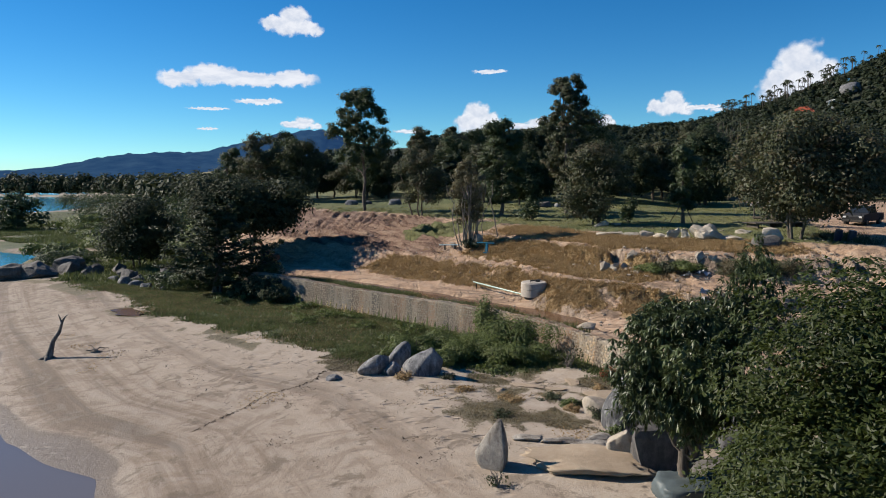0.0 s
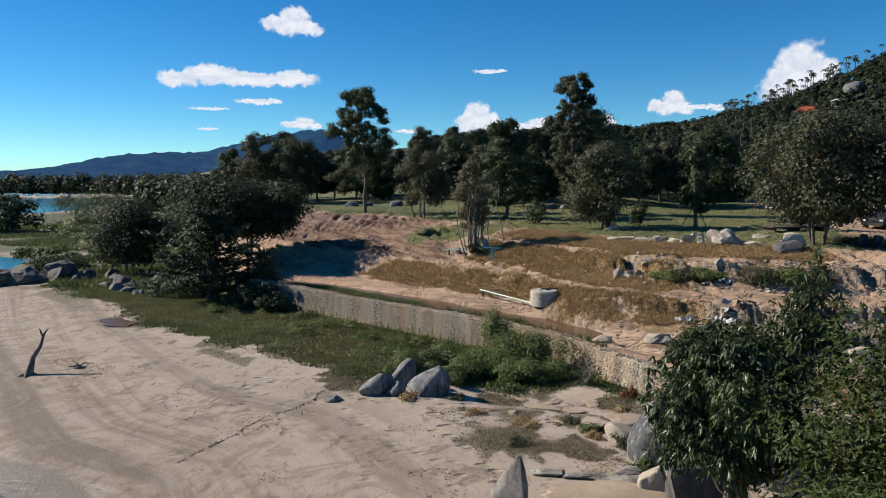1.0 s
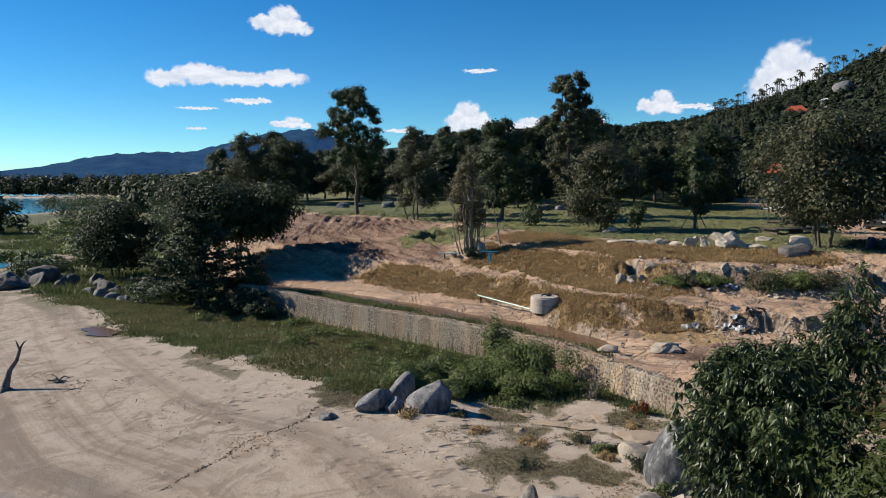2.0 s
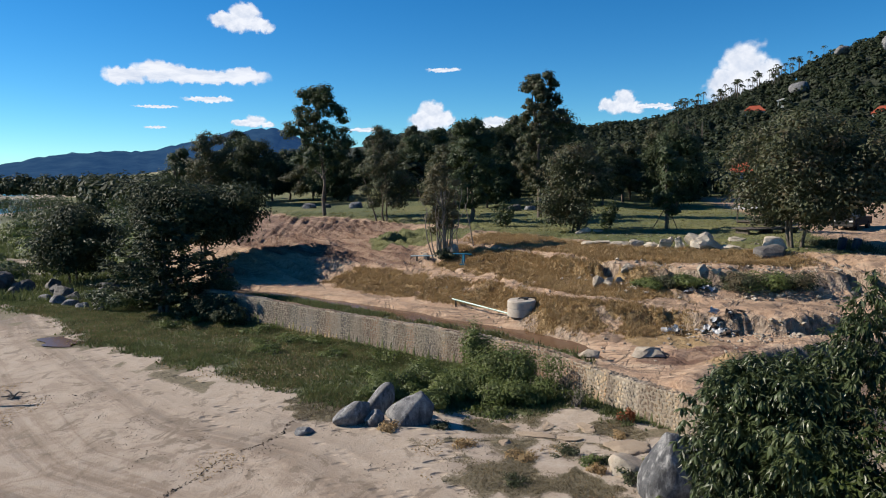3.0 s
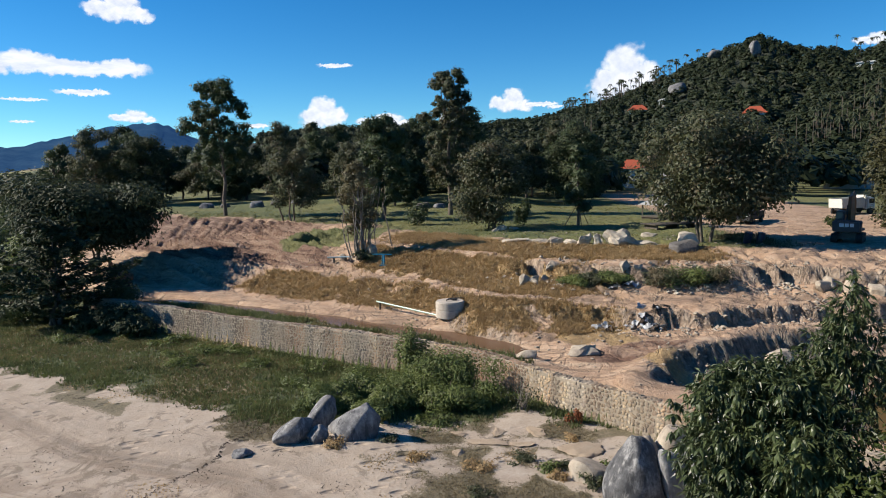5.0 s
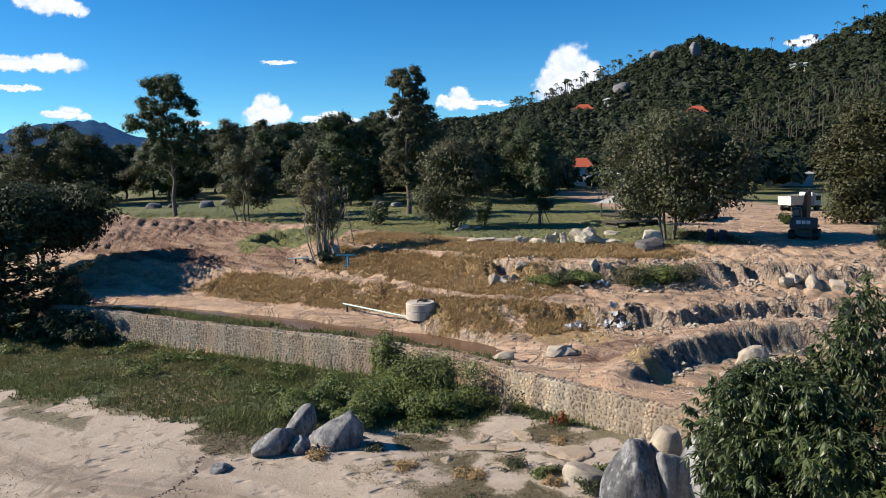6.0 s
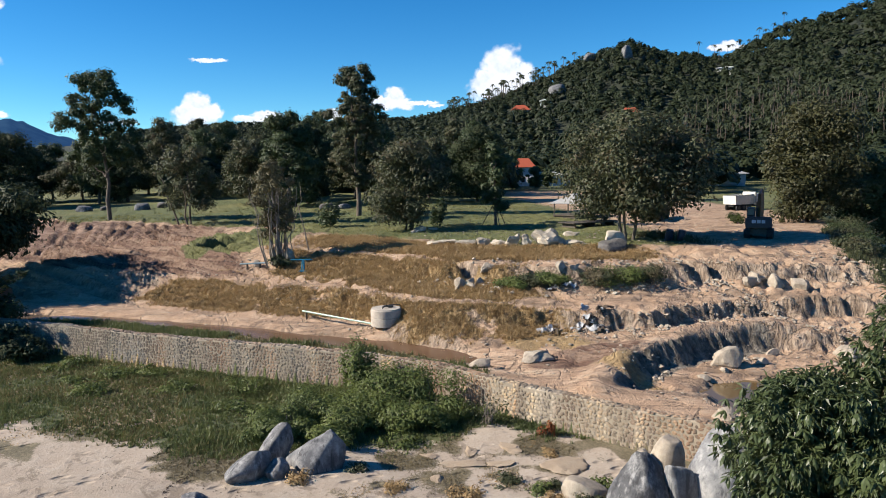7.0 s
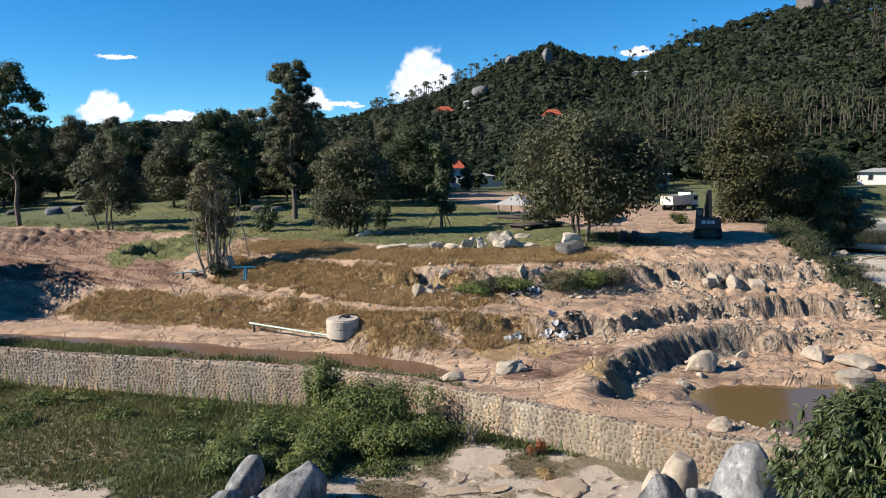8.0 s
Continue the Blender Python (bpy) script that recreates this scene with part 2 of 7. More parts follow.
M_DARKROCK = rock_material("shore_rock", (0.0304, 0.02888, 0.0266), (0.0836, 0.076, 0.0722), (0.1748, 0.1596, 0.1444), 0.4)
M_BARK = bark_material("grey_bark", (0.0456, 0.0342, 0.0266), (0.1672, 0.1368, 0.1064))
M_PALEBARK = bark_material("pale_bark", (0.1064, 0.0836, 0.0646), (0.304, 0.266, 0.2204))
M_LEAF = leaf_material("leaf_dark", (0.0251, 0.0433, 0.0171), (0.0612, 0.083, 0.0315))
M_LEAF_DEEP = leaf_material("leaf_deep", (0.0243, 0.0365, 0.0182), (0.0532, 0.0627, 0.0314), glow=0.25, shine=0.1)
M_LEAF_OLIVE = leaf_material("leaf_olive", (0.0383, 0.0474, 0.0219), (0.0958, 0.105, 0.0479), dry=(0.114, 0.0912, 0.05016))
M_LEAF_MANGO = leaf_material("leaf_glossy", (0.0217, 0.0343, 0.0134), (0.0876, 0.112, 0.0438), rough=0.38, glow=0.28)
M_LEAF_BRIGHT = leaf_material("leaf_bright", (0.01368, 0.02508, 0.00456), (0.05472, 0.07296, 0.01292), glow=0.4)
M_LEAF_BUSH = leaf_material("leaf_bush", (0.0376, 0.0602, 0.0142), (0.14, 0.17, 0.0454), glow=0.35)
M_LEAF_HILL = leaf_material("leaf_hill", (0.0116, 0.0194, 0.00969), (0.0316, 0.0402, 0.018), glow=0.2, shine=0.15)
M_PALM = leaf_material("palm_frond", (0.019, 0.02888, 0.01216), (0.0646, 0.076, 0.0342), glow=0.25)
M_GRASS = leaf_material("grass_blade", (0.041, 0.0636, 0.0185), (0.133, 0.153, 0.0543), glow=0.3)
M_LAWN = leaf_material("lawn_blade", (0.0836, 0.0988, 0.0228), (0.2356, 0.2204, 0.0684), glow=0.3)
M_STRAW = leaf_material("dry_grass_blade", (0.228, 0.146, 0.062), (0.389, 0.271, 0.133), glow=0.3)
M_TAWNY = leaf_material("olive_straw_blade", (0.076, 0.0684, 0.02584), (0.2052, 0.171, 0.076), glow=0.3)
M_MATGRASS = leaf_material("matted_grass_blade", (0.0912, 0.0722, 0.03572), (0.228, 0.1824, 0.1026), glow=0.25)


# ---- mesh building ----
class Buf:
    """Gathers vertices and faces for one mesh."""

    def __init__(self):
        self.v, self.f, self.n = [], [], 0

    def add(self, verts, faces):
        verts = np.asarray(verts, float)
        self.v.append(verts)
        self.f.append(np.asarray(faces, int) + self.n)
        self.n += len(verts)
        return self

    def mesh(self, name, smooth=False):
        me = bpy.data.meshes.new(name)
        v = np.concatenate(self.v)
        me.vertices.add(len(v))
        me.vertices.foreach_set("co", v.astype(np.float32).ravel())
        sizes = np.concatenate([np.full(len(f), f.shape[1]) for f in self.f])
        loops = np.concatenate([f.ravel() for f in self.f])
        me.loops.add(len(loops))
        me.loops.foreach_set("vertex_index", loops.astype(np.int32))
        me.polygons.add(len(sizes))
        me.polygons.foreach_set("loop_start", np.concatenate([[0], np.cumsum(sizes)[:-1]]).astype(np.int32))
        me.polygons.foreach_set("use_smooth", np.full(len(sizes), smooth))
        me.update(calc_edges=True)
        me.validate()
        return me


def part(name, data, mat, parent=None, label="", smooth=False, at=None):
    """Links a Buf, a bmesh or a mesh as one mesh object, under a thing or a part."""
    if isinstance(data, Buf):
        data = data.mesh(name, smooth)
    elif isinstance(data, bmesh.types.BMesh):
        bm, data = data, bpy.data.meshes.new(name)
        bm.to_mesh(data)
        bm.free()
        if smooth:
            data.polygons.foreach_set("use_smooth", [True] * len(data.polygons))
    if not data.materials:
        data.materials.append(mat)
    ob = new(name, data)
    if parent:
        ob.parent = parent
    if at is not None:
        ob.matrix_basis = at
    return tagged(ob, label)


def thing(name, label, category, m=None, group="", kind=""):
    """An Empty at the base of a thing with parts."""
    ob = new(name)
    ob.empty_display_size = 0.2
    ob.matrix_basis = m or Matrix()
    return tagged(ob, label, category, group, kind)


def tube(buf, points, radii, sides=7):
    points = np.asarray(points, float)
    radii = np.broadcast_to(radii, len(points))
    ring = np.linspace(0, 2 * np.pi, sides, endpoint=False)
    way = np.gradient(points, axis=0)
    way /= np.linalg.norm(way, axis=1)[:, None] + 1e-9
    ref = np.array([1.0, 0.1, 0.0]) if abs(way[0][0]) < 0.8 else np.array([0.0, 0.1, 1.0])
    rows = []
    for p, r, w in zip(points, radii, way):
        a = np.cross(w, ref)
        a /= np.linalg.norm(a)
        b = np.cross(w, a)
        rows.append(p + r * (np.cos(ring)[:, None] * a + np.sin(ring)[:, None] * b))
    k = len(points)
    i, j = np.meshgrid(np.arange(k - 1), np.arange(sides), indexing="ij")
    j2 = (j + 1) % sides
    quads = np.stack([i * sides + j, i * sides + j2, (i + 1) * sides + j2, (i + 1) * sides + j], -1).reshape(-1, 4)
    buf.add(np.concatenate(rows), quads)
    for end, order in ((0, 1), (k - 1, -1)):
        buf.add(rows[end], [list(range(sides))[::-order]])
    return buf


def box(buf, lo, hi, bevel=0.0):
    lo, hi = np.asarray(lo, float), np.asarray(hi, float)
    b = min(bevel, *(0.45 * (hi - lo)))
    if b <= 0:
        c = np.array([[x, y, z] for x in (lo[0], hi[0]) for y in (lo[1], hi[1]) for z in (lo[2], hi[2])])
        return buf.add(c, [[0, 1, 3, 2], [4, 6, 7, 5], [0, 4, 5, 1], [2, 3, 7, 6], [0, 2, 6, 4], [1, 5, 7, 3]])
    bm = bmesh.new()
    bmesh.ops.create_cube(bm, size=1)
    for v in bm.verts:
        v.co = Vector((lo + hi) / 2) + Vector(v.co[i] * (hi - lo)[i] for i in range(3))
    bmesh.ops.bevel(bm, geom=bm.edges[:], offset=b, segments=2, affect="EDGES")
    return from_bm(buf, bm)


def from_bm(buf, bm):
    bm.verts.index_update()
    v = np.array([x.co[:] for x in bm.verts])
    by = {}
    for f in bm.faces:
        by.setdefault(len(f.verts), []).append([x.index for x in f.verts])
    base = buf.n
    buf.v.append(v)
    buf.n += len(v)
    for f in by.values():
        buf.f.append(np.array(f) + base)
    bm.free()
    return buf


def cyl(buf, a, b, r, sides=16, r2=None):
    return tube(buf, [a, b], [r, r if r2 is None else r2], sides)


def pose_at(x, y, turn=0.0, dz=0.0):
    return pose(x, y, float(height(x, y)) + dz, 0, 0, turn)


# ---- the lie of the land ----
def smooth01(a, lo, hi):
    t = np.clip((a - lo) / (hi - lo), 0, 1)
    return t * t * (3 - 2 * t)


def side(x, y, line):
    """Distance from a line of points, positive on its left side."""
    line = np.asarray(line, float)
    best = np.full(np.shape(x), 1e18)
    sign = np.ones(np.shape(x))
    last = len(line) - 2
    for i in range(last + 1):
        (ax, ay), (bx, by) = line[i], line[i + 1]
        ux, uy = bx - ax, by - ay
        t = ((x - ax) * ux + (y - ay) * uy) / (ux * ux + uy * uy)
        t = np.clip(t, -1e9 if i == 0 else 0, 1e9 if i == last else 1)
        dx, dy = x - ax - t * ux, y - ay - t * uy
        d = dx * dx + dy * dy
        cross = ux * dy - uy * dx
        near = d < best - 1e-9
        best = np.where(near, d, best)
        sign = np.where(near, np.where(cross >= 0, 1.0, -1.0), sign)
    return sign * np.sqrt(best)


def value_noise(x, y, seed=0):
    """Smooth noise from -1 to 1 over the plan."""
    xi, yi = np.floor(x).astype(np.int64), np.floor(y).astype(np.int64)
    fx, fy = x - xi, y - yi
    fx, fy = fx * fx * (3 - 2 * fx), fy * fy * (3 - 2 * fy)

    def h(a, b):
        k = (a * 374761393 + b * 668265263 + seed * 974634777) & 0x7FFFFFFF
        k = ((k ^ (k >> 13)) * 1274126177) & 0x7FFFFFFF
        return ((k ^ (k >> 16)) & 0xFFFF) / 32767.5 - 1

    return (h(xi, yi) * (1 - fx) + h(xi + 1, yi) * fx) * (1 - fy) + (h(xi, yi + 1) * (1 - fx) + h(xi + 1, yi + 1) * fx) * fy


def fbm(x, y, scale, octaves=4, seed=0):
    out, amp, tot = 0, 1.0, 0
    for i in range(octaves):
        out = out + amp * value_noise(x * scale + 17.3 * i, y * scale - 9.1 * i, seed + i)
        tot, amp, scale = tot + amp, amp * 0.5, scale * 2.03
    return out / tot


# lines in plan, each from the sea end to the near end, so that inland lies on the left
SHORE = [(-430, 900), (-190, 400), (-106, 212), (-126, 195), (-118, 165), (-86, 118), (-66, 98), (-49.5, 88), (-44.5, 73), (-40, 60), (-29, 42), (-18, 27.5), (-15.7, 24.9), (-10.9, 21.9), (-6, 13), (2, 0)]
WALL = [(-16.5, 58.8), (-11.6, 54.3), (-3.0, 46.0), (2.9, 40.3), (6.2, 36.5), (6.9, 34.4), (9.95, 28.6), (12.6, 24.4), (15.5, 19.0)]
BENCHES = [
    (1.45, [(-42, 125), (-27, 84), (-18, 69), (-8.4, 62.8), (-5.4, 58.2), (-1.5, 54.0), (4, 49.0), (7, 43.4), (9.2, 40.2), (11.3, 36.5), (13, 33), (15.5, 28), (19, 22)]),
    (1.95, [(-40, 126), (-25, 86), (-16.5, 70.8), (-8, 64.6), (-4.8, 60.6), (0, 55.4), (5, 50.0), (6.9, 44.4), (9, 42), (13.1, 41), (15.5, 39.2), (18, 38.2), (24, 38.3), (29.5, 36), (36, 31)]),
    (2.85, [(-38, 127), (-22, 89), (-14.5, 74), (-7, 66.5), (-4.2, 63.2), (1, 57.5), (6, 51), (8.3, 45.6), (13.8, 42.0), (16.3, 40.3), (18.1, 39.2), (24, 39.5), (30.2, 37), (37, 32)]),
    (3.35, [(-36, 128), (-20, 92), (-13, 79), (-4, 67.5), (2, 59.5), (8, 53), (11.8, 47.4), (15, 44.2), (20.7, 42.6), (26.0, 41.2), (31, 38.6), (38, 33)]),
    (4.35, [(-34, 129), (-18, 96), (-11.5, 86), (-2, 73), (4, 62.5), (9, 55), (12.5, 48.6), (16.4, 46), (22.5, 44), (26.8, 42.4), (32.2, 40.3), (40, 34)]),
    (4.95, [(-32, 130), (-16, 100), (-9, 93), (0, 80), (8, 66), (12, 58), (15, 53.5), (19, 50), (25, 47), (30, 45), (35, 43), (43, 37)]),
]
POND_RIM = [(11.4, 32.4), (14.7, 35.0), (18.8, 36.1), (22.9, 36.1), (27.5, 33.5), (30.5, 29), (28, 22), (21, 21.5), (15.4, 23.6), (12.8, 27), (13.2, 29.8), (12.1, 31.5)]
POOL = [(15.0, 31.0), (15.9, 32.3), (17.2, 32.7), (18.6, 32.7), (20, 32.2), (21.4, 31.2), (23.6, 30.3), (27, 29), (29.5, 26), (28, 22), (21, 21.5), (16.5, 24), (14.6, 27.5), (14.2, 29.6)]
BARE_EDGE = [(-24, 72), (-9, 63), (-7.7, 61.6), (-4.1, 62.5), (-0.6, 60.9), (1.8, 58.6), (3.0, 60), (3.4, 70)]      # bare red earth above, dry grass below
EDGE = [(56, 62), (44, 50.5), (38.8, 46.0), (34.6, 42.0), (32.2, 37.0), (31.6, 33.6), (31.8, 29)]      # the bank above the spillway
RIDGE_WAYS = [(6, 36), (14, 38), (21, 43), (26, 54), (30, 67), (34, 83), (36.8, 95), (39, 86), (43.5, 79), (47.2, 93), (52, 103), (58, 109), (70, 116), (90, 112), (110, 90)]
RIDGE = [(-6 + 540 * math.sin(radians(a)), 12 + 540 * math.cos(radians(a))) for a, _ in RIDGE_WAYS]
RIDGE_Z = [z for _, z in RIDGE_WAYS]


def hill(x, y):
    """The wooded hill inland."""
    line = np.array(RIDGE, float)
    best, top = np.full(np.shape(x), 1e18), np.zeros(np.shape(x))
    for i in range(len(line) - 1):
        a, u = line[i], line[i + 1] - line[i]
        t = np.clip(((x - a[0]) * u[0] + (y - a[1]) * u[1]) / (u @ u), 0, 1)
        d = (x - a[0] - t * u[0]) ** 2 + (y - a[1] - t * u[1]) ** 2
        z = RIDGE_Z[i] * (1 - t) + RIDGE_Z[i + 1] * t
        near = d < best
        best, top = np.where(near, d, best), np.where(near, z, top)
    d = np.sqrt(best)
    return (top - 5) * (1 - smooth01(d, -60, 330)) * 1.07 + smooth01(top, 20, 90) * 5 * fbm(x, y, 0.012, 3, 5) * (1 - smooth01(d, 60, 330))


def inside(x, y, ring):
    """Distance inside a closed outline, negative outside."""
    pts = np.asarray(ring, float)
    d = np.full(np.shape(x), 1e18)
    odd = np.zeros(np.shape(x), bool)
    for a, b in zip(pts, np.roll(pts, -1, axis=0)):
        u = b - a
        t = np.clip(((x - a[0]) * u[0] + (y - a[1]) * u[1]) / (u @ u), 0, 1)
        d = np.minimum(d, (x - a[0] - t * u[0]) ** 2 + (y - a[1] - t * u[1]) ** 2)
        cross = ((a[1] > y) != (b[1] > y)) & (x < a[0] + (y - a[1]) * u[0] / (u[1] if u[1] else 1e-9))
        odd ^= cross
    return np.where(odd, 1, -1) * np.sqrt(d)


def ditch_line(x, y, dw):
    """Distance behind the wall, wandering as the ditch does."""
    return dw + 0.9 * fbm(x, y, 0.2, 3, 16)


def height(x, y, fine=True):
    x, y = np.asarray(x, float), np.asarray(y, float)
    shape = np.broadcast(x, y).shape
    x, y = np.broadcast_to(x, shape).ravel(), np.broadcast_to(y, shape).ravel()
    ds, dw = side(x, y, SHORE), side(x, y, WALL)
    beach = np.where(ds > 0, 1.02 * (1 - np.exp(-np.maximum(ds, 0) / 8.5)), np.maximum(0.11 * ds, -4))
    low = smooth01(dw, -9.5, -2.5) * (0.72 - 0.3 * smooth01(x, 1, 6)) * smooth01(ds, 3, 12)
    beach = beach - low + 0.1 * fbm(x, y, 0.17, 3, 15) * (1 - smooth01(np.abs(ds), 3, 7)) * (y < 40)
    z = beach
    # behind the wall: benches cut into the slope, with fluted scarps
    wob = 0.5 * fbm(x, y, 0.28, 2, 11) - 0.28 * (1 - np.abs(value_noise(x * 1.7, y * 0.5, 12))) ** 3 - 0.26 * (1 - np.abs(value_noise(x * 3.7, y * 0.9, 13))) ** 3 + 0.25 if fine else 0
    steep = smooth01(x, 7, 12)
    prev_d, prev_z = dw, 1.3
    land = np.full(x.shape, 1.3)
    for i, (bz, line) in enumerate(BENCHES):
        d = side(x, y, line) + (wob * steep if i else 0)
        if i in (3, 4) and fine:
            for sx in (24.7, 25.8, 12.4, 15.6):
                d = d - 1.5 * np.exp(-((x - sx) / 0.32) ** 2)
        t = np.clip(prev_d / np.maximum(prev_d - d, 1e-3), 0, 1)
        t = np.where(prev_d <= 0, 0, np.where(d >= 0, 1, t))
        if i in (2, 4):
            t = t * (1 - steep) + smooth01(t, 0.2, 0.8) * steep
        land = np.where(prev_d > 0, prev_z + (bz - prev_z) * t, land)
        prev_d, prev_z = d, bz
    land = land + (0.010 * np.clip(prev_d, 0, 20) + 0.042 * np.clip(prev_d - 14, 0, 55) * (1 - 0.85 * smooth01(x - 0.25 * (y - 60), 12, 26))) * (prev_d > 0)
    dd = ditch_line(x, y, dw)
    ditch = smooth01(dd, 2.8, 3.4) * (1 - smooth01(dd, 4.8, 5.8)) * smooth01(-x, -10.5, -7.5)
    land -= 0.42 * ditch
    z = np.where(dw > 0, land, beach)
    left = -side(x, y, [(-45, 130), (-23, 70), (-16.5, 58.5), (-12, 50)])
    k = smooth01(left, -4, 2)
    z = np.where(dw > 0, beach * k + z * (1 - k), z)
    # the pond in the cutting
    di = inside(x, y, POND_RIM) + (0.5 * wob if fine else 0)
    z = z + 0.42 * np.exp(-((di + 0.5) / 0.9) ** 2) * (dw > 2) * smooth01(y, 31.5, 33) * (1 - smooth01(x, 24, 27))
    z = np.where(dw > 0, z - (z - 1.02) * smooth01(di, -0.1, 0.95 + 2.5 * (1 - smooth01(y, 31, 33))), z)
    z = np.where(dw > 0, z - 0.62 * smooth01(inside(x, y, POOL) + (0.5 * fbm(x, y, 0.9, 3, 14) if fine else 0), -0.5, 1.0), z)
    if fine:
        for px, py, pr, dep in ((-0.2, 69.6, 2.1, 2.4), (-4.6, 80.5, 1.6, 1.0), (5.5, 73.0, 2.2, 0.5), (12.0, 62.5, 1.6, 0.45)):
            q = np.hypot((x - px) / pr, (y - py) / (pr * 0.7))
            z = z - dep * (1 - smooth01(q, 0.55, 1.0)) + 0.12 * np.exp(-((q - 1.25) / 0.3) ** 2) * dep
    # the bank falls to the spillway and the lagoon
    de = side(x, y, EDGE)
    low = 1.7 + 0.5 * smooth01(y, 36, 50)
    k = smooth01(de, 0.3, 7) * smooth01(x, 26.5, 30) * (1 - smooth01(y, 78, 92))
    z = z * (1 - k) + low * k
    away = smooth01(np.hypot(x - 10, y - 60), 75, 180)
    z = z + np.maximum(hill(x, y), 0) * away * (ds > 0)
    if fine:
        near = 1 - smooth01(np.hypot(x - 5, y - 40), 40, 120)
        bare = smooth01(dw, 3.5, 6) * near * (0.12 + 0.88 * np.maximum(smooth01(side(x, y, BENCHES[0][1]), -0.3, 1.2), smooth01(x, 6, 9)))
        rough = 0.11 * fbm(x, y, 0.5, 4, 21) + 0.12 * fbm(x, y, 1.6, 3, 22) + 0.05 * fbm(x, y, 4.0, 2, 25)
        rut = np.abs(fbm(x * 0.9 + y * 0.35, y * 0.9 - x * 0.2, 0.9, 3, 23))
        u, v = RUT[0] * x + RUT[1] * y, RUT[1] * x - RUT[0] * y
        slope = bare * (1 - smooth01(x, 0, 5)) * smooth01(x, -24, -18) * smooth01(prev_d, -30, -22) * (1 - smooth01(prev_d, -1, 1)) * smooth01(side(x, y, BARE_EDGE) + 0.8 * fbm(x, y, 0.2, 2, 65), -1.0, 0.8)
        saw = np.mod(v * 0.95 + 0.5 * value_noise(u * 0.06, v * 0.3, 66) + 0.18 * value_noise(u * 0.22, v * 0.7, 67), 1.0)
        lip = np.where(saw < 0.6, saw / 0.6, (1 - saw) / 0.4)
        z = z + slope * 0.5 * (lip - 0.5) * smooth01(value_noise(u * 0.15, v * 0.6, 68), -0.8, -0.1)
        z = z + slope * (0.2 * (1 - np.abs(value_noise(u * 0.09, v * 0.9, 61))) ** 3 + 0.34 * (1 - np.abs(value_noise(u * 0.2 + v * 0.1, v * 1.5, 62))) ** 2.5 - 0.22)
        cut = bare * steep * np.exp(-(np.minimum(np.abs(side(x, y, BENCHES[1][1])), np.abs(side(x, y, BENCHES[4][1]))) / 1.6) ** 2)
        z = z + bare * steep * 0.07 * value_noise(x * 0.22 + 0.1 * y, y * 1.3 + x * 0.3, 64)
        z = z - cut * 0.22 * np.maximum(0, value_noise(x * 0.8, y * 0.8, 63)) ** 1.5
        z = z + bare * (1 - 0.75 * slope) * (1 - 0.4 * steep) * (rough - 0.22 * np.maximum(0, 0.13 - rut) / 0.13)
        torn = bare * smooth01(x, 20, 26) * (1 - smooth01(side(x, y, BENCHES[5][1]), -1.5, 0.5)) * (1 - smooth01(inside(x, y, POOL), -1.5, 0))
        z = z - torn * (0.26 * np.maximum(0, 0.22 - np.abs(fbm(x, y, 0.55, 3, 71))) / 0.22 - 0.16 * np.maximum(0, fbm(x, y, 1.3, 3, 72)) - 0.06)
        z = z + 0.045 * fbm(x, y, 0.45, 4, 24) * (dw <= 0) * smooth01(ds, 1, 8) * near
    return z.reshape(shape)


def axis(lo, hi, step, far_lo, far_hi, dense, grow=1.16):
    mid = np.concatenate([np.arange(lo, dense[0], step), np.arange(dense[0], dense[1], step * 0.6), np.arange(dense[1], hi + step / 2, step)])
    out, left, s = [], [], step
    p = hi
    while p < far_hi:
        s = min(s * grow, 60)
        p += s
        out.append(p)
    p, s = lo, step
    while p > far_lo:
        s = min(s * grow, 60)
        p -= s
        left.append(p)
    return np.concatenate([left[::-1], mid, out])


def build_ground():
    gx, gy = axis(-26, 42, 0.25, -3600, 3600, (6, 36)), axis(12, 74, 0.25, -3200, 3600, (28, 52))
    X, Y = np.meshgrid(gx, gy)
    x, y = X.ravel(), Y.ravel()
    z = height(x, y)
    me = bpy.data.meshes.new("ground")
    nx, ny = len(gx), len(gy)
    i, j = np.meshgrid(np.arange(ny - 1), np.arange(nx - 1), indexing="ij")
    a = (i * nx + j).ravel()
    buf = Buf().add(np.stack([x, y, z], 1), np.stack([a, a + 1, a + nx + 1, a + nx], 1))
    me = buf.mesh("ground", True)
    for name, val in masks(x, y, z).items():
        at = me.attributes.new(name, "FLOAT", "POINT")
        at.data.foreach_set("value", (np.clip(val, 0, 1) if name.startswith("m_") else val).astype(np.float32))
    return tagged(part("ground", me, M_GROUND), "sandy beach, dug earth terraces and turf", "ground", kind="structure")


def steep_mark(x, y):
    """Narrow ledges worn bare along the benches."""
    d = np.minimum(np.abs(side(x, y, BENCHES[2][1]) - 0.5), np.abs(side(x, y, BENCHES[4][1]) - 0.6))
    return 1 - smooth01(d + 0.5 * fbm(x, y, 0.5, 2, 35), 0.3, 0.7)


GRASS_EDGE = [(-48, 75), (-33, 62.5), (-23.5, 52.5), (-20, 47.4), (-10.4, 39.2), (-4.8, 33.9), (-1, 32.6), (3, 32.0), (6, 32.5), (8, 31)]


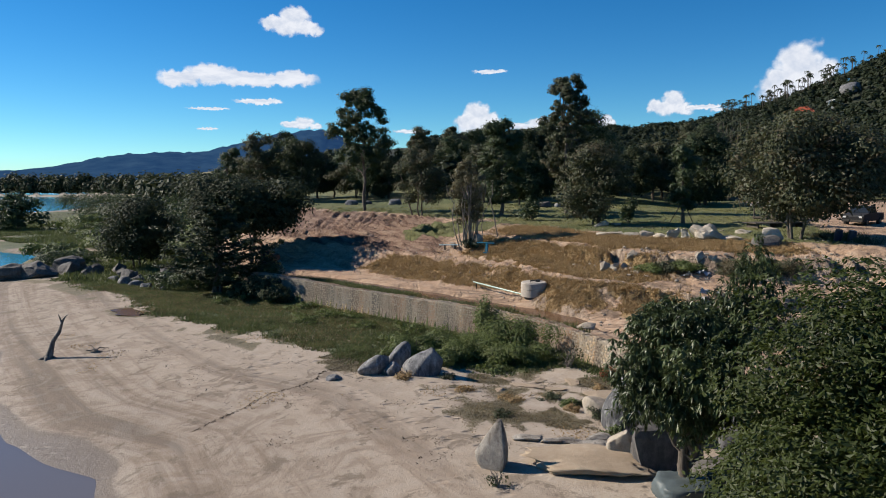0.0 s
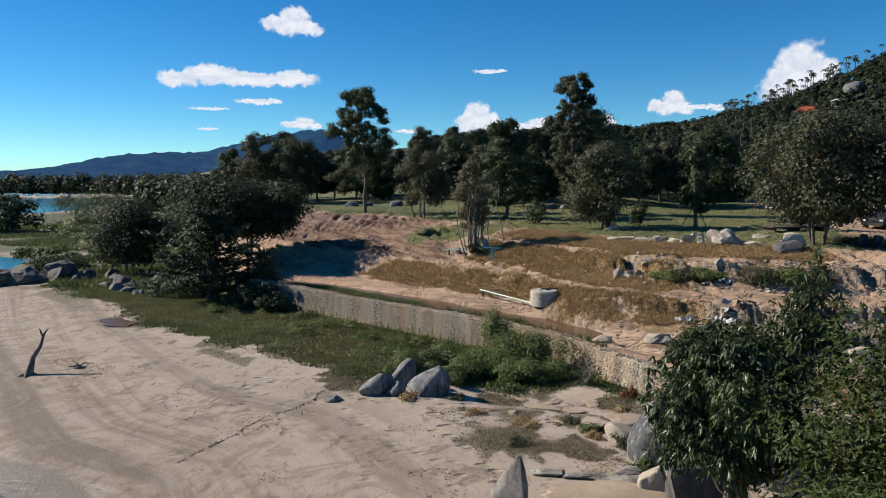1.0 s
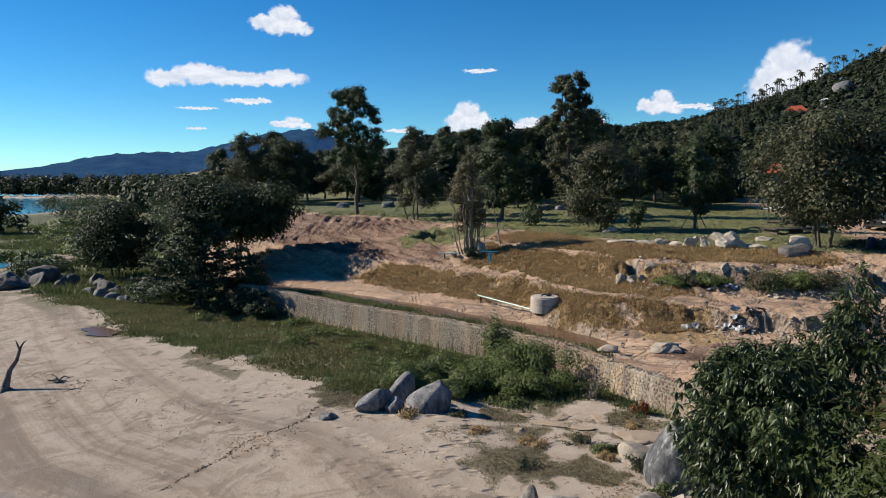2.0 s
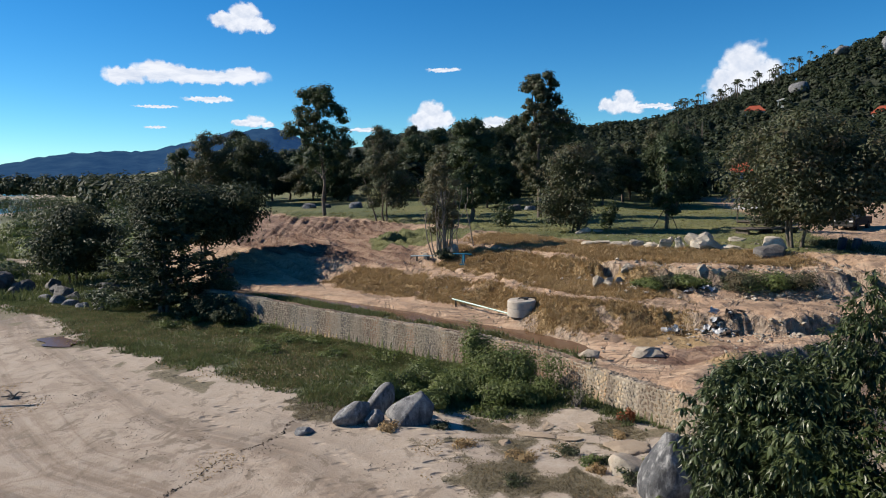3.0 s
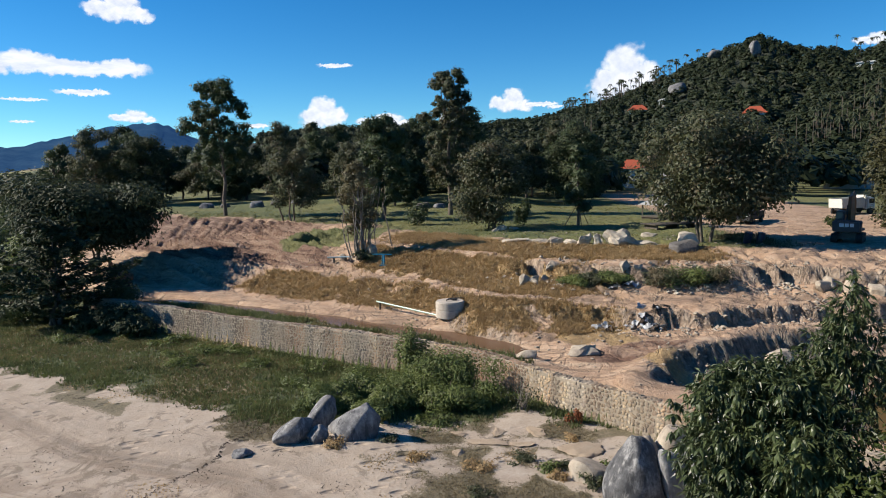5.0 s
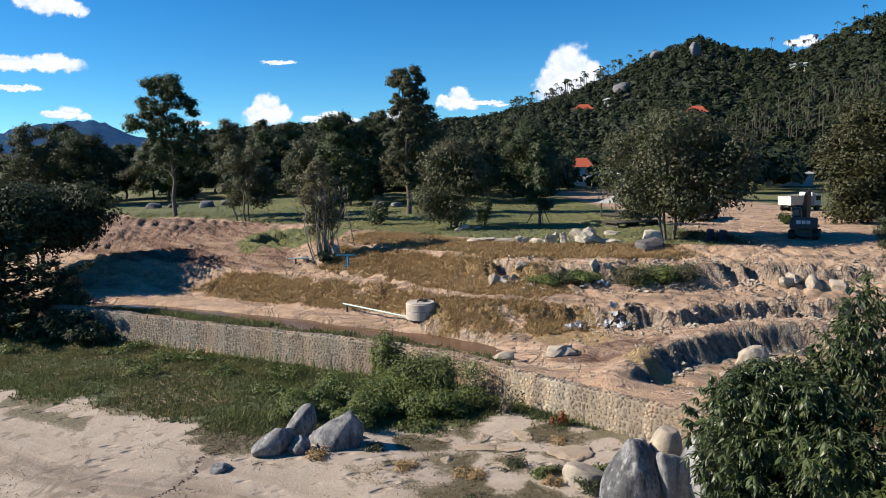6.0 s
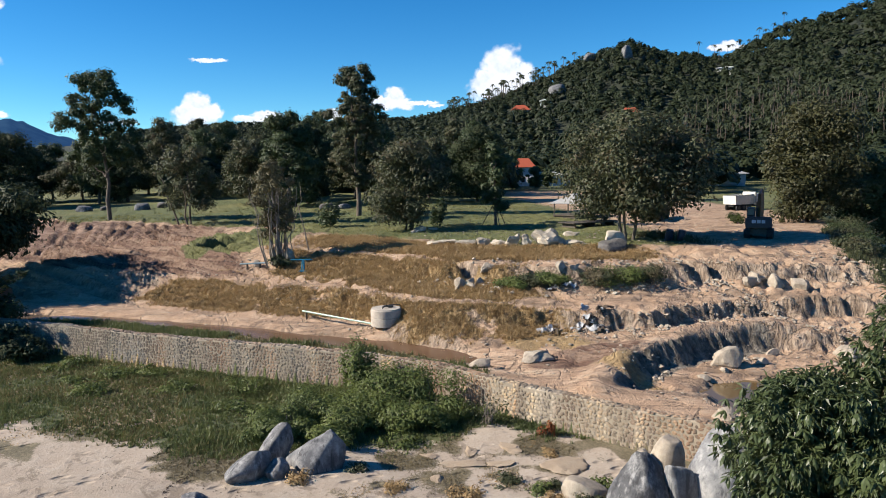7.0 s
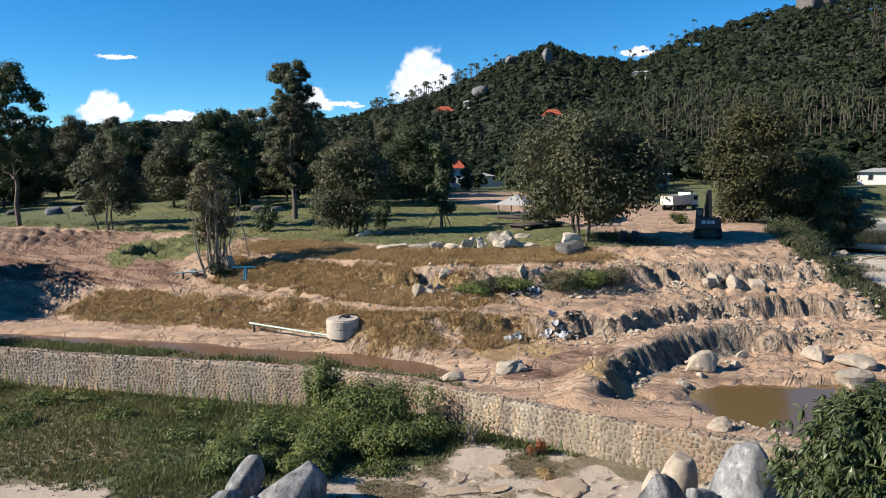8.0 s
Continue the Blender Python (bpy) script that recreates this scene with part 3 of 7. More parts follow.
def masks(x, y, z):
    ds, dw = side(x, y, SHORE), side(x, y, WALL)
    front = dw <= 0.3
    n1, n2 = fbm(x, y, 0.16, 3, 31), fbm(x, y, 0.5, 3, 32)
    d = [side(x, y, line) for _, line in BENCHES]
    g = side(x, y, GRASS_EDGE)
    far = smooth01(np.hypot(x - 10, y - 60), 60, 110)
    green = np.where(front, smooth01(g + 1.2 * n2, -0.6, 0.9), 0)
    worn = front * smooth01(n1 + 0.5 * n2, 0.0, 0.28)
    worn_grass = worn * green
    green = green * (1 - 0.52 * worn)
    back = ~front
    strip = smooth01(dw, 0.2, 0.6) * (1 - smooth01(ditch_line(x, y, dw), 2.4, 3.2)) * smooth01(-x, -9, -6)
    lawn = smooth01(d[5] + 3 * n1, -1.0, 2.5) * (1 - smooth01(x - (y - 45) * 0.3, 25, 31))
    lawn = np.maximum(lawn, smooth01(d[5], 8, 20) * smooth01(x - (y - 45) * 0.35, 46, 50))
    lawn = np.maximum(lawn, 0.9 * (1 - smooth01(np.hypot((x - 2.0) / 6.0, (y - 70.0) / 4.5) + 0.4 * n2, 0.75, 1.05)))
    bank = smooth01(side(x, y, EDGE) + 1.6 * n2, 0, 1.6) * smooth01(x, 27, 30) * (1 - smooth01(side(x, y, EDGE), 7.5, 9))
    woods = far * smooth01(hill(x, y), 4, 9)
    green = np.where(back, np.maximum.reduce([strip, lawn, bank, far * 0.9]) * (1 - woods), green)
    seaside = back & (side(x, y, [(-45, 130), (-23, 70), (-16.5, 58.5), (-12, 50)]) < 1)
    green = np.where(seaside, smooth01(g, -0.5, 1) * smooth01(ds + 3 * n1, 5, 9), green)
    sea_sand = seaside & (ds < 14)
    orange = back * smooth01(d[2], -1.0, 1.5) * (1 - smooth01(d[5], -1.0, 1.0)) * (1 - 0.2 * smooth01(x, -9, -4)) * (1 - smooth01(x, -1, 3)) * smooth01(x, -24, -18)
    orange = np.maximum(orange, 0.75 * back * (1 - smooth01(np.hypot((x - 13) / 3.5, (y - 36.5) / 1.5), 0.7, 1.1)))
    dry = back * smooth01(d[0] + 1.2 * n2, 0.0, 1.2) * (1 - smooth01(d[4], -0.3, 0.8)) * (1 - smooth01(x, 13.0, 15.5)) * (1 - orange)
    dry *= smooth01(n2, -0.6, -0.3) * (1 - 0.75 * steep_mark(x, y))
    dry *= 1 - smooth01(side(x, y, BARE_EDGE) + 0.8 * n2, -0.4, 0.4) * (1 - smooth01(x, 2.4, 3.4))
    dry = np.maximum(dry, 0.95 * back * smooth01(d[4], 0.2, 1.0) * (1 - smooth01(d[5], -0.6, 0.8)) * smooth01(x, 4, 8) * (1 - smooth01(x, 22, 25)))
    dry *= 1 - 0.9 * back * steep_mark(x, y)
    dry_front = front * (1 - smooth01(np.hypot((x - 2.6) / 5.4, (y - 27.4) / 4.6), 0.4, 1.15)) * np.clip(0.28 + 1.5 * n2, 0, 0.7)
    mat = front * np.maximum(1.25 * (1 - smooth01(np.hypot((x - 3.2) / 5.4, (y - 26.4) / 4.8) + 0.7 * n2 + 0.3 * n1, 0.3, 1.15)) * smooth01(n2 + 0.5 * fbm(x, y, 1.3, 2, 36), -0.35, 0.2), 1.2 * (1 - smooth01(np.abs(g + 0.7), 0.5, 2.0)) * smooth01(n2, -0.2, 0.2))
    dry = np.maximum.reduce([dry, 0.3 * dry_front, 0.6 * worn_grass])
    sand = np.where(front, 1.0, 0) * (1 - far)
    flat = back * (1 - smooth01(d[0], 0.2, 1.0)) * smooth01(dw, 5.0, 6.0) * smooth01(-x, -9, -6)
    sand = np.maximum.reduce([sand, sea_sand * 1.0])
    dry *= 1 - flat
    wet = np.where(ds < 8, 1 - smooth01(ds + 1.5 * n1, 0.2, 2.2), 0) * front
    mud = back * smooth01(ditch_line(x, y, dw), 2.8, 3.3) * (1 - smooth01(ditch_line(x, y, dw), 4.6, 5.4)) * smooth01(-x, -10, -7.5)
    di = inside(x, y, POND_RIM)
    clay = (0.95 * back * smooth01(di, -0.2, 0.2) * (1 - smooth01(di, 0.9, 1.4)) * smooth01(y, 32, 33) * (1 - smooth01(x, 22.5, 24)))
    return {"m_green": green, "m_orange": orange, "m_dry": dry, "m_mat": mat, "m_lawn": lawn * back, "m_clay": clay, "m_sand": sand, "m_wet": wet, "m_mud": mud, "m_wood": woods, "a_shore": ds, "a_along": 0.75 * x - 0.66 * y}


ground = build_ground()


def sheet(name, outline, z, mat, label, category):
    bm = bmesh.new()
    bm.faces.new([bm.verts.new((a, b, z)) for a, b in outline])
    bmesh.ops.triangulate(bm, faces=bm.faces[:])
    return tagged(part(name, bm, mat), label, category, kind="structure")


sheet("sea", [(-3600, 40), (-27, 40), (-30, 52), (-40, 95), (-60, 140), (-60, 3000), (-3600, 3000)], 0.0, M_SEA, "calm blue sea in the bay", "water")
sheet("tidal_shallows", [(-3600, -3200), (6, -3200), (6, 12), (-5, 22), (-14, 30), (-27, 40), (-3600, 40)], 0.0, M_FILM, "thin sheet of still water on the wet sand", "water")
sheet("pond_water", [(12.6, 26), (15.5, 21.5), (31, 20.5), (32, 33), (20, 35.3), (15, 34.3), (12.4, 31)], 0.72, M_POND, "brown still water in the dug pond", "water")
sheet("channel_water", [(-14, 60.5), (-12, 57), (-7, 51.5), (0, 44.5), (5, 38.8), (8, 35.5), (11.2, 35.5), (10, 40), (7, 45), (0, 52), (-8, 59.5)], 1.17, M_PUDDLE, "shallow brown water in the ditch behind the wall", "water")


# ---- foliage ----
def leaf_quads(centres, normals, size, rng, aspect=0.5, droop=0.0, fold=0.25):
    """A folded leaf of four corners at each centre, lying roughly across its normal."""
    n = len(centres)
    nor = normals / (np.linalg.norm(normals, axis=1)[:, None] + 1e-9)
    a = rng.normal(size=(n, 3))
    a -= (a * nor).sum(1)[:, None] * nor
    a[:, 2] -= droop
    a /= np.linalg.norm(a, axis=1)[:, None] + 1e-9
    b = np.cross(nor, a)
    s = (size * rng.uniform(0.6, 1.4, n))[:, None]
    tip, root = centres + a * s, centres - a * s
    left = centres + b * s * aspect - nor * s * fold
    right = centres - b * s * aspect - nor * s * fold
    v = np.stack([root, left, tip, right], 1).reshape(-1, 3)
    f = np.arange(n * 4).reshape(-1, 4)
    return v, f


def cloud_points(clumps, n, rng, shell=0.55):
    """Points in and round the rims of ellipsoid clumps (centre, radii), with the way outwards."""
    c = np.array([k[0] for k in clumps], float)
    r = np.array([k[1] for k in clumps], float)
    w = r.prod(1) ** (2 / 3)
    pick = rng.choice(len(c), n, p=w / w.sum())
    d = rng.normal(size=(n, 3))
    d /= np.linalg.norm(d, axis=1)[:, None]
    rad = shell + (1.05 - shell) * rng.random(n) ** 0.7
    return c[pick] + d * r[pick] * rad[:, None] + rng.normal(size=(n, 3)) * r[pick] * 0.16, d


def crown_clumps(width, top, bottom, count, rng, lean=0.0, shape="round", fluff=1.0):
    """Clumps that fill a crown of that width between two heights."""
    out = []
    for i in range(count):
        u = (i + rng.random()) / count
        z = bottom + (top - bottom) * u
        if shape == "round":
            k = math.sqrt(max(0.05, 1 - (2 * u - 0.85) ** 2 / 1.5))
        elif shape == "tall":
            k = (0.7 + 0.3 * math.sin(math.pi * u)) * (1 - 0.8 * max(0, u - 0.75) / 0.25)
        elif shape == "oval":
            k = 0.3 + 0.7 * math.sin(math.pi * min(1.0, 0.12 + 0.88 * u)) ** 0.8
        elif shape == "flat":
            k = 0.7 + 0.3 * u
        else:
            k = 1 - 0.75 * u
        ang, rr = rng.random() * 2 * math.pi, width / 2 * k * math.sqrt(rng.random()) * 0.82
        s = width * rng.uniform(0.11, 0.22) * fluff
        out.append(((rr * math.cos(ang) + lean * u, rr * math.sin(ang), z), (s, s, s * rng.uniform(0.55, 0.8))))
    return out


def wobble(p, q, rng, n=6, amount=0.06):
    p, q = np.asarray(p, float), np.asarray(q, float)
    t = np.linspace(0, 1, n)[:, None]
    w = rng.normal(size=(n, 3)) * amount * np.linalg.norm(q - p)
    w[0] = w[-1] = 0
    return p + (q - p) * t + w


def tree(name, label, x, y, tall, width, bottom, clumps=22, leaves=2600, leaf=0.3, shape="round", mat=None, bark=None,
         stems=1, girth=None, seed=0, lean=0.0, turn=0.0, sink=0.15, shell=0.35, category="tree", group="trees", aspect=0.55, droop=0.0, fluff=1.0):
    r = np.random.default_rng(seed + 100)
    girth = girth or tall * 0.018
    root = thing(name, label, category, pose_at(x, y, turn, -sink), group)
    cl = crown_clumps(width, tall - width * 0.08, bottom, clumps, r, lean, shape, fluff)
    pts, nor = cloud_points(cl, leaves, r, shell)
    nor = nor + np.array([0, 0, 0.5])
    part("crown", Buf().add(*leaf_quads(pts, nor, leaf, r, aspect, droop)), mat or M_LEAF, root)
    for s in range(stems):
        off = np.array([0, 0, 0]) if stems == 1 else np.array([*(r.normal(size=2) * (0.18 if stems < 6 else 0.07) * (stems ** 0.5)), 0])
        topc = np.array([lean * 0.8, 0, bottom + (tall - bottom) * 0.62]) + off * (2.5 if stems > 1 else 1)
        line = wobble(off, topc, r, 7, 0.02)
        k = 1 / stems ** 0.5
        part("trunk", tube(Buf(), line, np.linspace(girth * 1.25, girth * 0.3, 7) * k, 8), bark or M_BARK, root, smooth=True)
    for i in r.choice(len(cl), min(len(cl), 7), replace=False):
        c = np.array(cl[i][0])
        z0 = max(bottom * 0.75, min(c[2] - 0.25 * width, bottom + 0.4 * (tall - bottom)))
        start = np.array([lean * 0.8 * z0 / tall, 0, z0])
        part("limb", tube(Buf(), wobble(start, c, r, 5, 0.05), np.linspace(girth * 0.5, girth * 0.1, 5), 5), bark or M_BARK, root, smooth=True)
    return root


def whorls(clumps, n, per, size, rng, aspect=0.28, droop=0.5):
    """Twig tips with leaves set round them, hanging outwards."""
    pts, out = cloud_points(clumps, n, rng, 0.6)
    own = np.repeat(np.arange(n), per)
    a = rng.normal(size=(len(own), 3)) + out[own] * 0.9
    a[:, 2] -= droop
    a /= np.linalg.norm(a, axis=1)[:, None]
    b = np.cross(a, np.array([0, 0, 1.0]) + rng.normal(size=(len(own), 3)) * 0.3)
    b /= np.linalg.norm(b, axis=1)[:, None] + 1e-9
    s = (size * rng.uniform(0.7, 1.25, len(own)))[:, None]
    c = pts[own] + rng.normal(size=(len(own), 3)) * size * 0.15
    dip = np.array([0, 0, 1.0]) * s * 0.18
    v = np.stack([c, c + a * s * 0.5 + b * s * aspect, c + a * s - dip, c + a * s * 0.5 - b * s * aspect], 1).reshape(-1, 3)
    return v, np.arange(len(own) * 4).reshape(-1, 4)


def sprays(clumps, n, per, size, leaflet, rng):
    """Flat sprays of fine leaflets."""
    pts, out = cloud_points(clumps, n, rng, 0.65)
    own = np.repeat(np.arange(n), per)
    nor = out + np.array([0, 0, 1.1])
    nor /= np.linalg.norm(nor, axis=1)[:, None]
    d = rng.normal(size=(len(own), 3))
    d -= (d * nor[own]).sum(1)[:, None] * nor[own] * 0.85
    return leaf_quads(pts[own] + d * size * 0.5, nor[own] + rng.normal(size=(len(own), 3)) * 0.35, leaflet, rng, 0.5)


def bush(label, x, y, size, seed, mat=None, leaves=900, leaf=0.09, stems=5, name="bush", group="bushes at the wall", sink=0.05, bark=None):
    """A low shrub: short stems under a loose mound of leaves."""
    r = np.random.default_rng(seed + 900)
    root = thing(name, label, "shrub", pose_at(x, y, 0, -sink), group)
    w, t = size
    cl = [((r.normal() * w * 0.22, r.normal() * w * 0.22, t * r.uniform(0.25, 0.75)), (w * 0.28, w * 0.28, t * 0.3)) for _ in range(9)]
    pts, nor = cloud_points(cl, leaves, r, 0.3)
    pts[:, 2] = np.maximum(pts[:, 2], 0.03)
    part("foliage", Buf().add(*leaf_quads(pts, nor + [0, 0, 0.6], leaf, r, 0.5)), mat or M_LEAF_BUSH, root)
    for _ in range(stems):
        top = np.array([r.normal() * w * 0.22, r.normal() * w * 0.22, t * r.uniform(0.5, 0.95)])
        part("stem", tube(Buf(), wobble((r.normal() * 0.06, r.normal() * 0.06, 0), top, r, 4, 0.06), [0.03, 0.024, 0.018, 0.006], 5), bark or M_BARK, root)
    return root


# ---- distance: hills across the bay, clouds ----
def far_hill(name, label, points, near, mat, seed, depth=500):
    """A wooded ridge far off: (bearing in degrees from +y to the right, metres away, height)."""
    r = np.random.default_rng(seed)
    b = np.array([p[0] for p in points], float)
    fine = np.linspace(b[0], b[-1], 260)
    dist = np.interp(fine, b, [p[1] for p in points])
    top = np.interp(fine, b, [p[2] for p in points])
    top = np.convolve(np.pad(top, 4, mode="edge"), np.ones(9) / 9, "valid")
    top = top * (1 + 0.02 * fbm(fine * 3, fine * 0, 0.7, 4, seed)) + 2.0 * np.abs(value_noise(fine * 14, fine * 0, seed))
    rows = []
    for k, h in ((-1.0, 0.0), (-0.7, 0.22), (-0.4, 0.55), (-0.15, 0.86), (0, 1.0), (0.5, 0.6), (1, 0.0)):
        d = dist + k * depth + 0.05 * depth * fbm(fine * 2, fine * 0 + k * 9, 0.6, 3, seed + 1)
        a = np.radians(fine)
        rows.append(np.stack([d * np.sin(a), d * np.cos(a), top * h * (1 + 0.07 * fbm(fine * 2, fine * 0 + k * 5, 1.1, 3, seed + 2)) - 1], 1))
    n, m = len(rows), len(fine)
    i, j = np.meshgrid(np.arange(n - 1), np.arange(m - 1), indexing="ij")
    a = (i * m + j).ravel()
    return tagged(part(name, Buf().add(np.concatenate(rows), np.stack([a, a + 1, a + m + 1, a + m], 1)), mat, smooth=True), label, "hill", kind="structure")


# far ground with distance haze painted in: bluish colour and even blue glow
def distant_material(name, dark, light, haze, amount, scale=0.02):
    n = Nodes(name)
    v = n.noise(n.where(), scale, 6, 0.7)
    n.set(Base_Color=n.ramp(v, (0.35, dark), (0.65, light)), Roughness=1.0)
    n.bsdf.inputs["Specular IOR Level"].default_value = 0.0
    n.put(n.bsdf.inputs["Emission Color"], (*haze, 1))
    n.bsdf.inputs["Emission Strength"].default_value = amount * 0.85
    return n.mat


M_FARHILL = distant_material("far_forest_haze", (0.0076, 0.0228, 0.038), (0.0228, 0.0456, 0.0608), (0.0228, 0.076, 0.228), 0.35)
far_hill("far_hill", "forested hills across the bay, tinted with painted blue haze",
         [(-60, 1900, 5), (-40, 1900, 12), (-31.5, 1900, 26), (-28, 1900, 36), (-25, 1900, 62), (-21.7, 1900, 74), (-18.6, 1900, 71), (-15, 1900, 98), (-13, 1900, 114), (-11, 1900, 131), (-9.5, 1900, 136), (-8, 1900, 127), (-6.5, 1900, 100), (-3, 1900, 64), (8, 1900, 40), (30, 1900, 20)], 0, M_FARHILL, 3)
far_hill("far_shore", "low sandy shore across the bay",
         [(-70, 520, 1.6), (-45, 500, 1.6), (-32, 470, 1.6), (-26, 420, 1.6), (-20, 330, 1.5), (-12, 300, 1.5), (0, 300, 1.5)], 0, M_PALE, 5, 30)


def shore_woods():
    """A belt of scrubby trees behind the far beach."""
    r = np.random.default_rng(44)
    m, per = 1100, 60
    b = r.uniform(-46, 2, m)
    d = np.interp(b, [-46, -32, -26, -20, -12, 2], [500, 470, 425, 335, 300, 300]) + r.uniform(-4, 26, m)
    near = r.random(m) < 0.3
    b = np.where(near, r.uniform(-22, -8, m), b)
    d = np.where(near, r.uniform(190, 290, m), d)
    x, y = d * np.sin(np.radians(b)), d * np.cos(np.radians(b))
    rad, tall = r.uniform(2.5, 5.5, m), r.uniform(5, 12, m) * np.where(near, 0.8, 1.0)
    own = np.repeat(np.arange(m), per)
    v = r.normal(size=(len(own), 3))
    v /= np.linalg.norm(v, axis=1)[:, None]
    k = 0.6 + 0.5 * r.random(len(own))
    p = np.stack([x[own] + v[:, 0] * rad[own] * k, y[own] + v[:, 1] * rad[own] * k, 1.6 + tall[own] * (0.5 + 0.5 * v[:, 2] * k)], 1)
    return tagged(part("shore_woods", Buf().add(*leaf_quads(p, v + [0, 0, 0.3], 1.0, r, 0.7, 0, 0.3)), M_LEAF_DEEP), "dark belt of trees along the far shore", "woods", kind="stuff")


shore_woods()

# ---- the wooded hill: crowns and palms ----
def hill_woods():
    r = np.random.default_rng(21)
    n = 26000
    ang, dist = r.uniform(radians(-2), radians(88), n), 105 + 560 * r.random(n) ** 0.75
    x, y = dist * np.sin(ang), 10 + dist * np.cos(ang)
    zz = height(x, y, False)
    b = np.degrees(np.arctan2(x + 6, y - 12))
    open_way = ((b > 28.3) & (b < 34) & (dist < 182)) | ((b > 44.5) & (b < 50) & (dist < 172)) | ((b > 57) & (b < 63) & (dist < 180)) | (dist < 118)
    open_way |= np.hypot(x - 72, y - 66) < 28
    ok = (hill(x, y) > 7 + 3 * fbm(x, y, 0.05, 2, 40)) | ~open_way
    x, y, zz = x[ok][:11500], y[ok][:11500], zz[ok][:11500]
    big = Buf()
    m = len(x)
    rad, tall = r.uniform(2.0, 4.2, m), r.uniform(4, 8, m)
    per = 44
    own = np.repeat(np.arange(m), per)
    d = r.normal(size=(len(own), 3))
    d[:, 2] = np.abs(d[:, 2]) * 0.9
    d /= np.linalg.norm(d, axis=1)[:, None]
    lump = 0.75 + 0.3 * r.random(len(own))
    p = np.stack([x[own] + d[:, 0] * rad[own] * lump, y[own] + d[:, 1] * rad[own] * lump, zz[own] + tall[own] * 0.45 + d[:, 2] * tall[own] * 0.55 * lump], 1)
    big.add(*leaf_quads(p, d + [0, 0, 0.3], 0.95, r, 0.7, 0, 0.3))
    return tagged(part("hill_woods", big, M_LEAF_HILL), "dense dark green forest covering the hill", "woods", kind="stuff")


def palm_mesh(buf, stems, x, y, z, tall, r):
    top = np.array([x + r.normal() * 0.5, y + r.normal() * 0.5, z + tall])
    tube(stems, [(x, y, z - 0.5), ((x + top[0]) / 2 + r.normal() * 0.2, (y + top[1]) / 2, z + tall * 0.55), top], [0.22, 0.17, 0.14], 4)
    for k in range(13):
        a, up = r.random() * 6.283, r.uniform(-0.3, 0.9)
        w = np.array([math.cos(a), math.sin(a), 0])
        pts = np.array([top + w * s * 2.2 + np.array([0, 0, up * s * 1.7 - 1.9 * s * s]) for s in (0, 0.35, 0.7, 1.0)])
        sidev = np.array([-w[1], w[0], 0]) * 0.3
        v = np.concatenate([pts + sidev * np.array([[0.3], [1], [0.8], [0.1]]) - [0, 0, 0.15], pts, pts - sidev * np.array([[0.3], [1], [0.8], [0.1]]) - [0, 0, 0.15]])
        f = [[i + o, i + 1 + o, i + 5 + o, i + 4 + o] for i in range(3) for o in (0, 4)]
        buf.add(v, f)


def hill_palms():
    r = np.random.default_rng(33)
    buf, stems = Buf(), Buf()
    n = 0
    while n < 850:
        a, d = radians(r.uniform(22, 72)), r.uniform(140, 560)
        x, y = d * math.sin(a), 10 + d * math.cos(a)
        if float(hill(x, y)) < 8 or fbm(np.array(x), np.array(y), 0.01, 2, 50) < -0.12:
            continue
        palm_mesh(buf, stems, x, y, float(height(x, y, False)), r.uniform(9, 16), r)
        n += 1
    tagged(part("palm_stems", stems, M_BARK), "slender pale stems of the hillside palms", "palms", kind="stuff")
    return tagged(part("hill_palms", buf, M_PALM), "coconut palms standing above the hill forest", "palms", kind="stuff")


hill_woods()
hill_palms()


# ---- the retaining wall ----
def along(line, step):
    line = np.asarray(line, float)
    seg = np.hypot(*np.diff(line, axis=0).T)
    s = np.concatenate([[0], np.cumsum(seg)])
    at = np.arange(0, s[-1], step)
    return np.stack([np.interp(at, s, line[:, 0]), np.interp(at, s, line[:, 1])], 1), s[-1]


def wall_top(s):
    return 1.88 + 0.04 * math.sin(s * 0.31) + 0.02 * math.sin(s * 1.7)


M_MORTAR = plain("wall_mortar", (0.27, 0.225, 0.168), 0.95, vary=0.4, scale=1.2, bump=0.5)


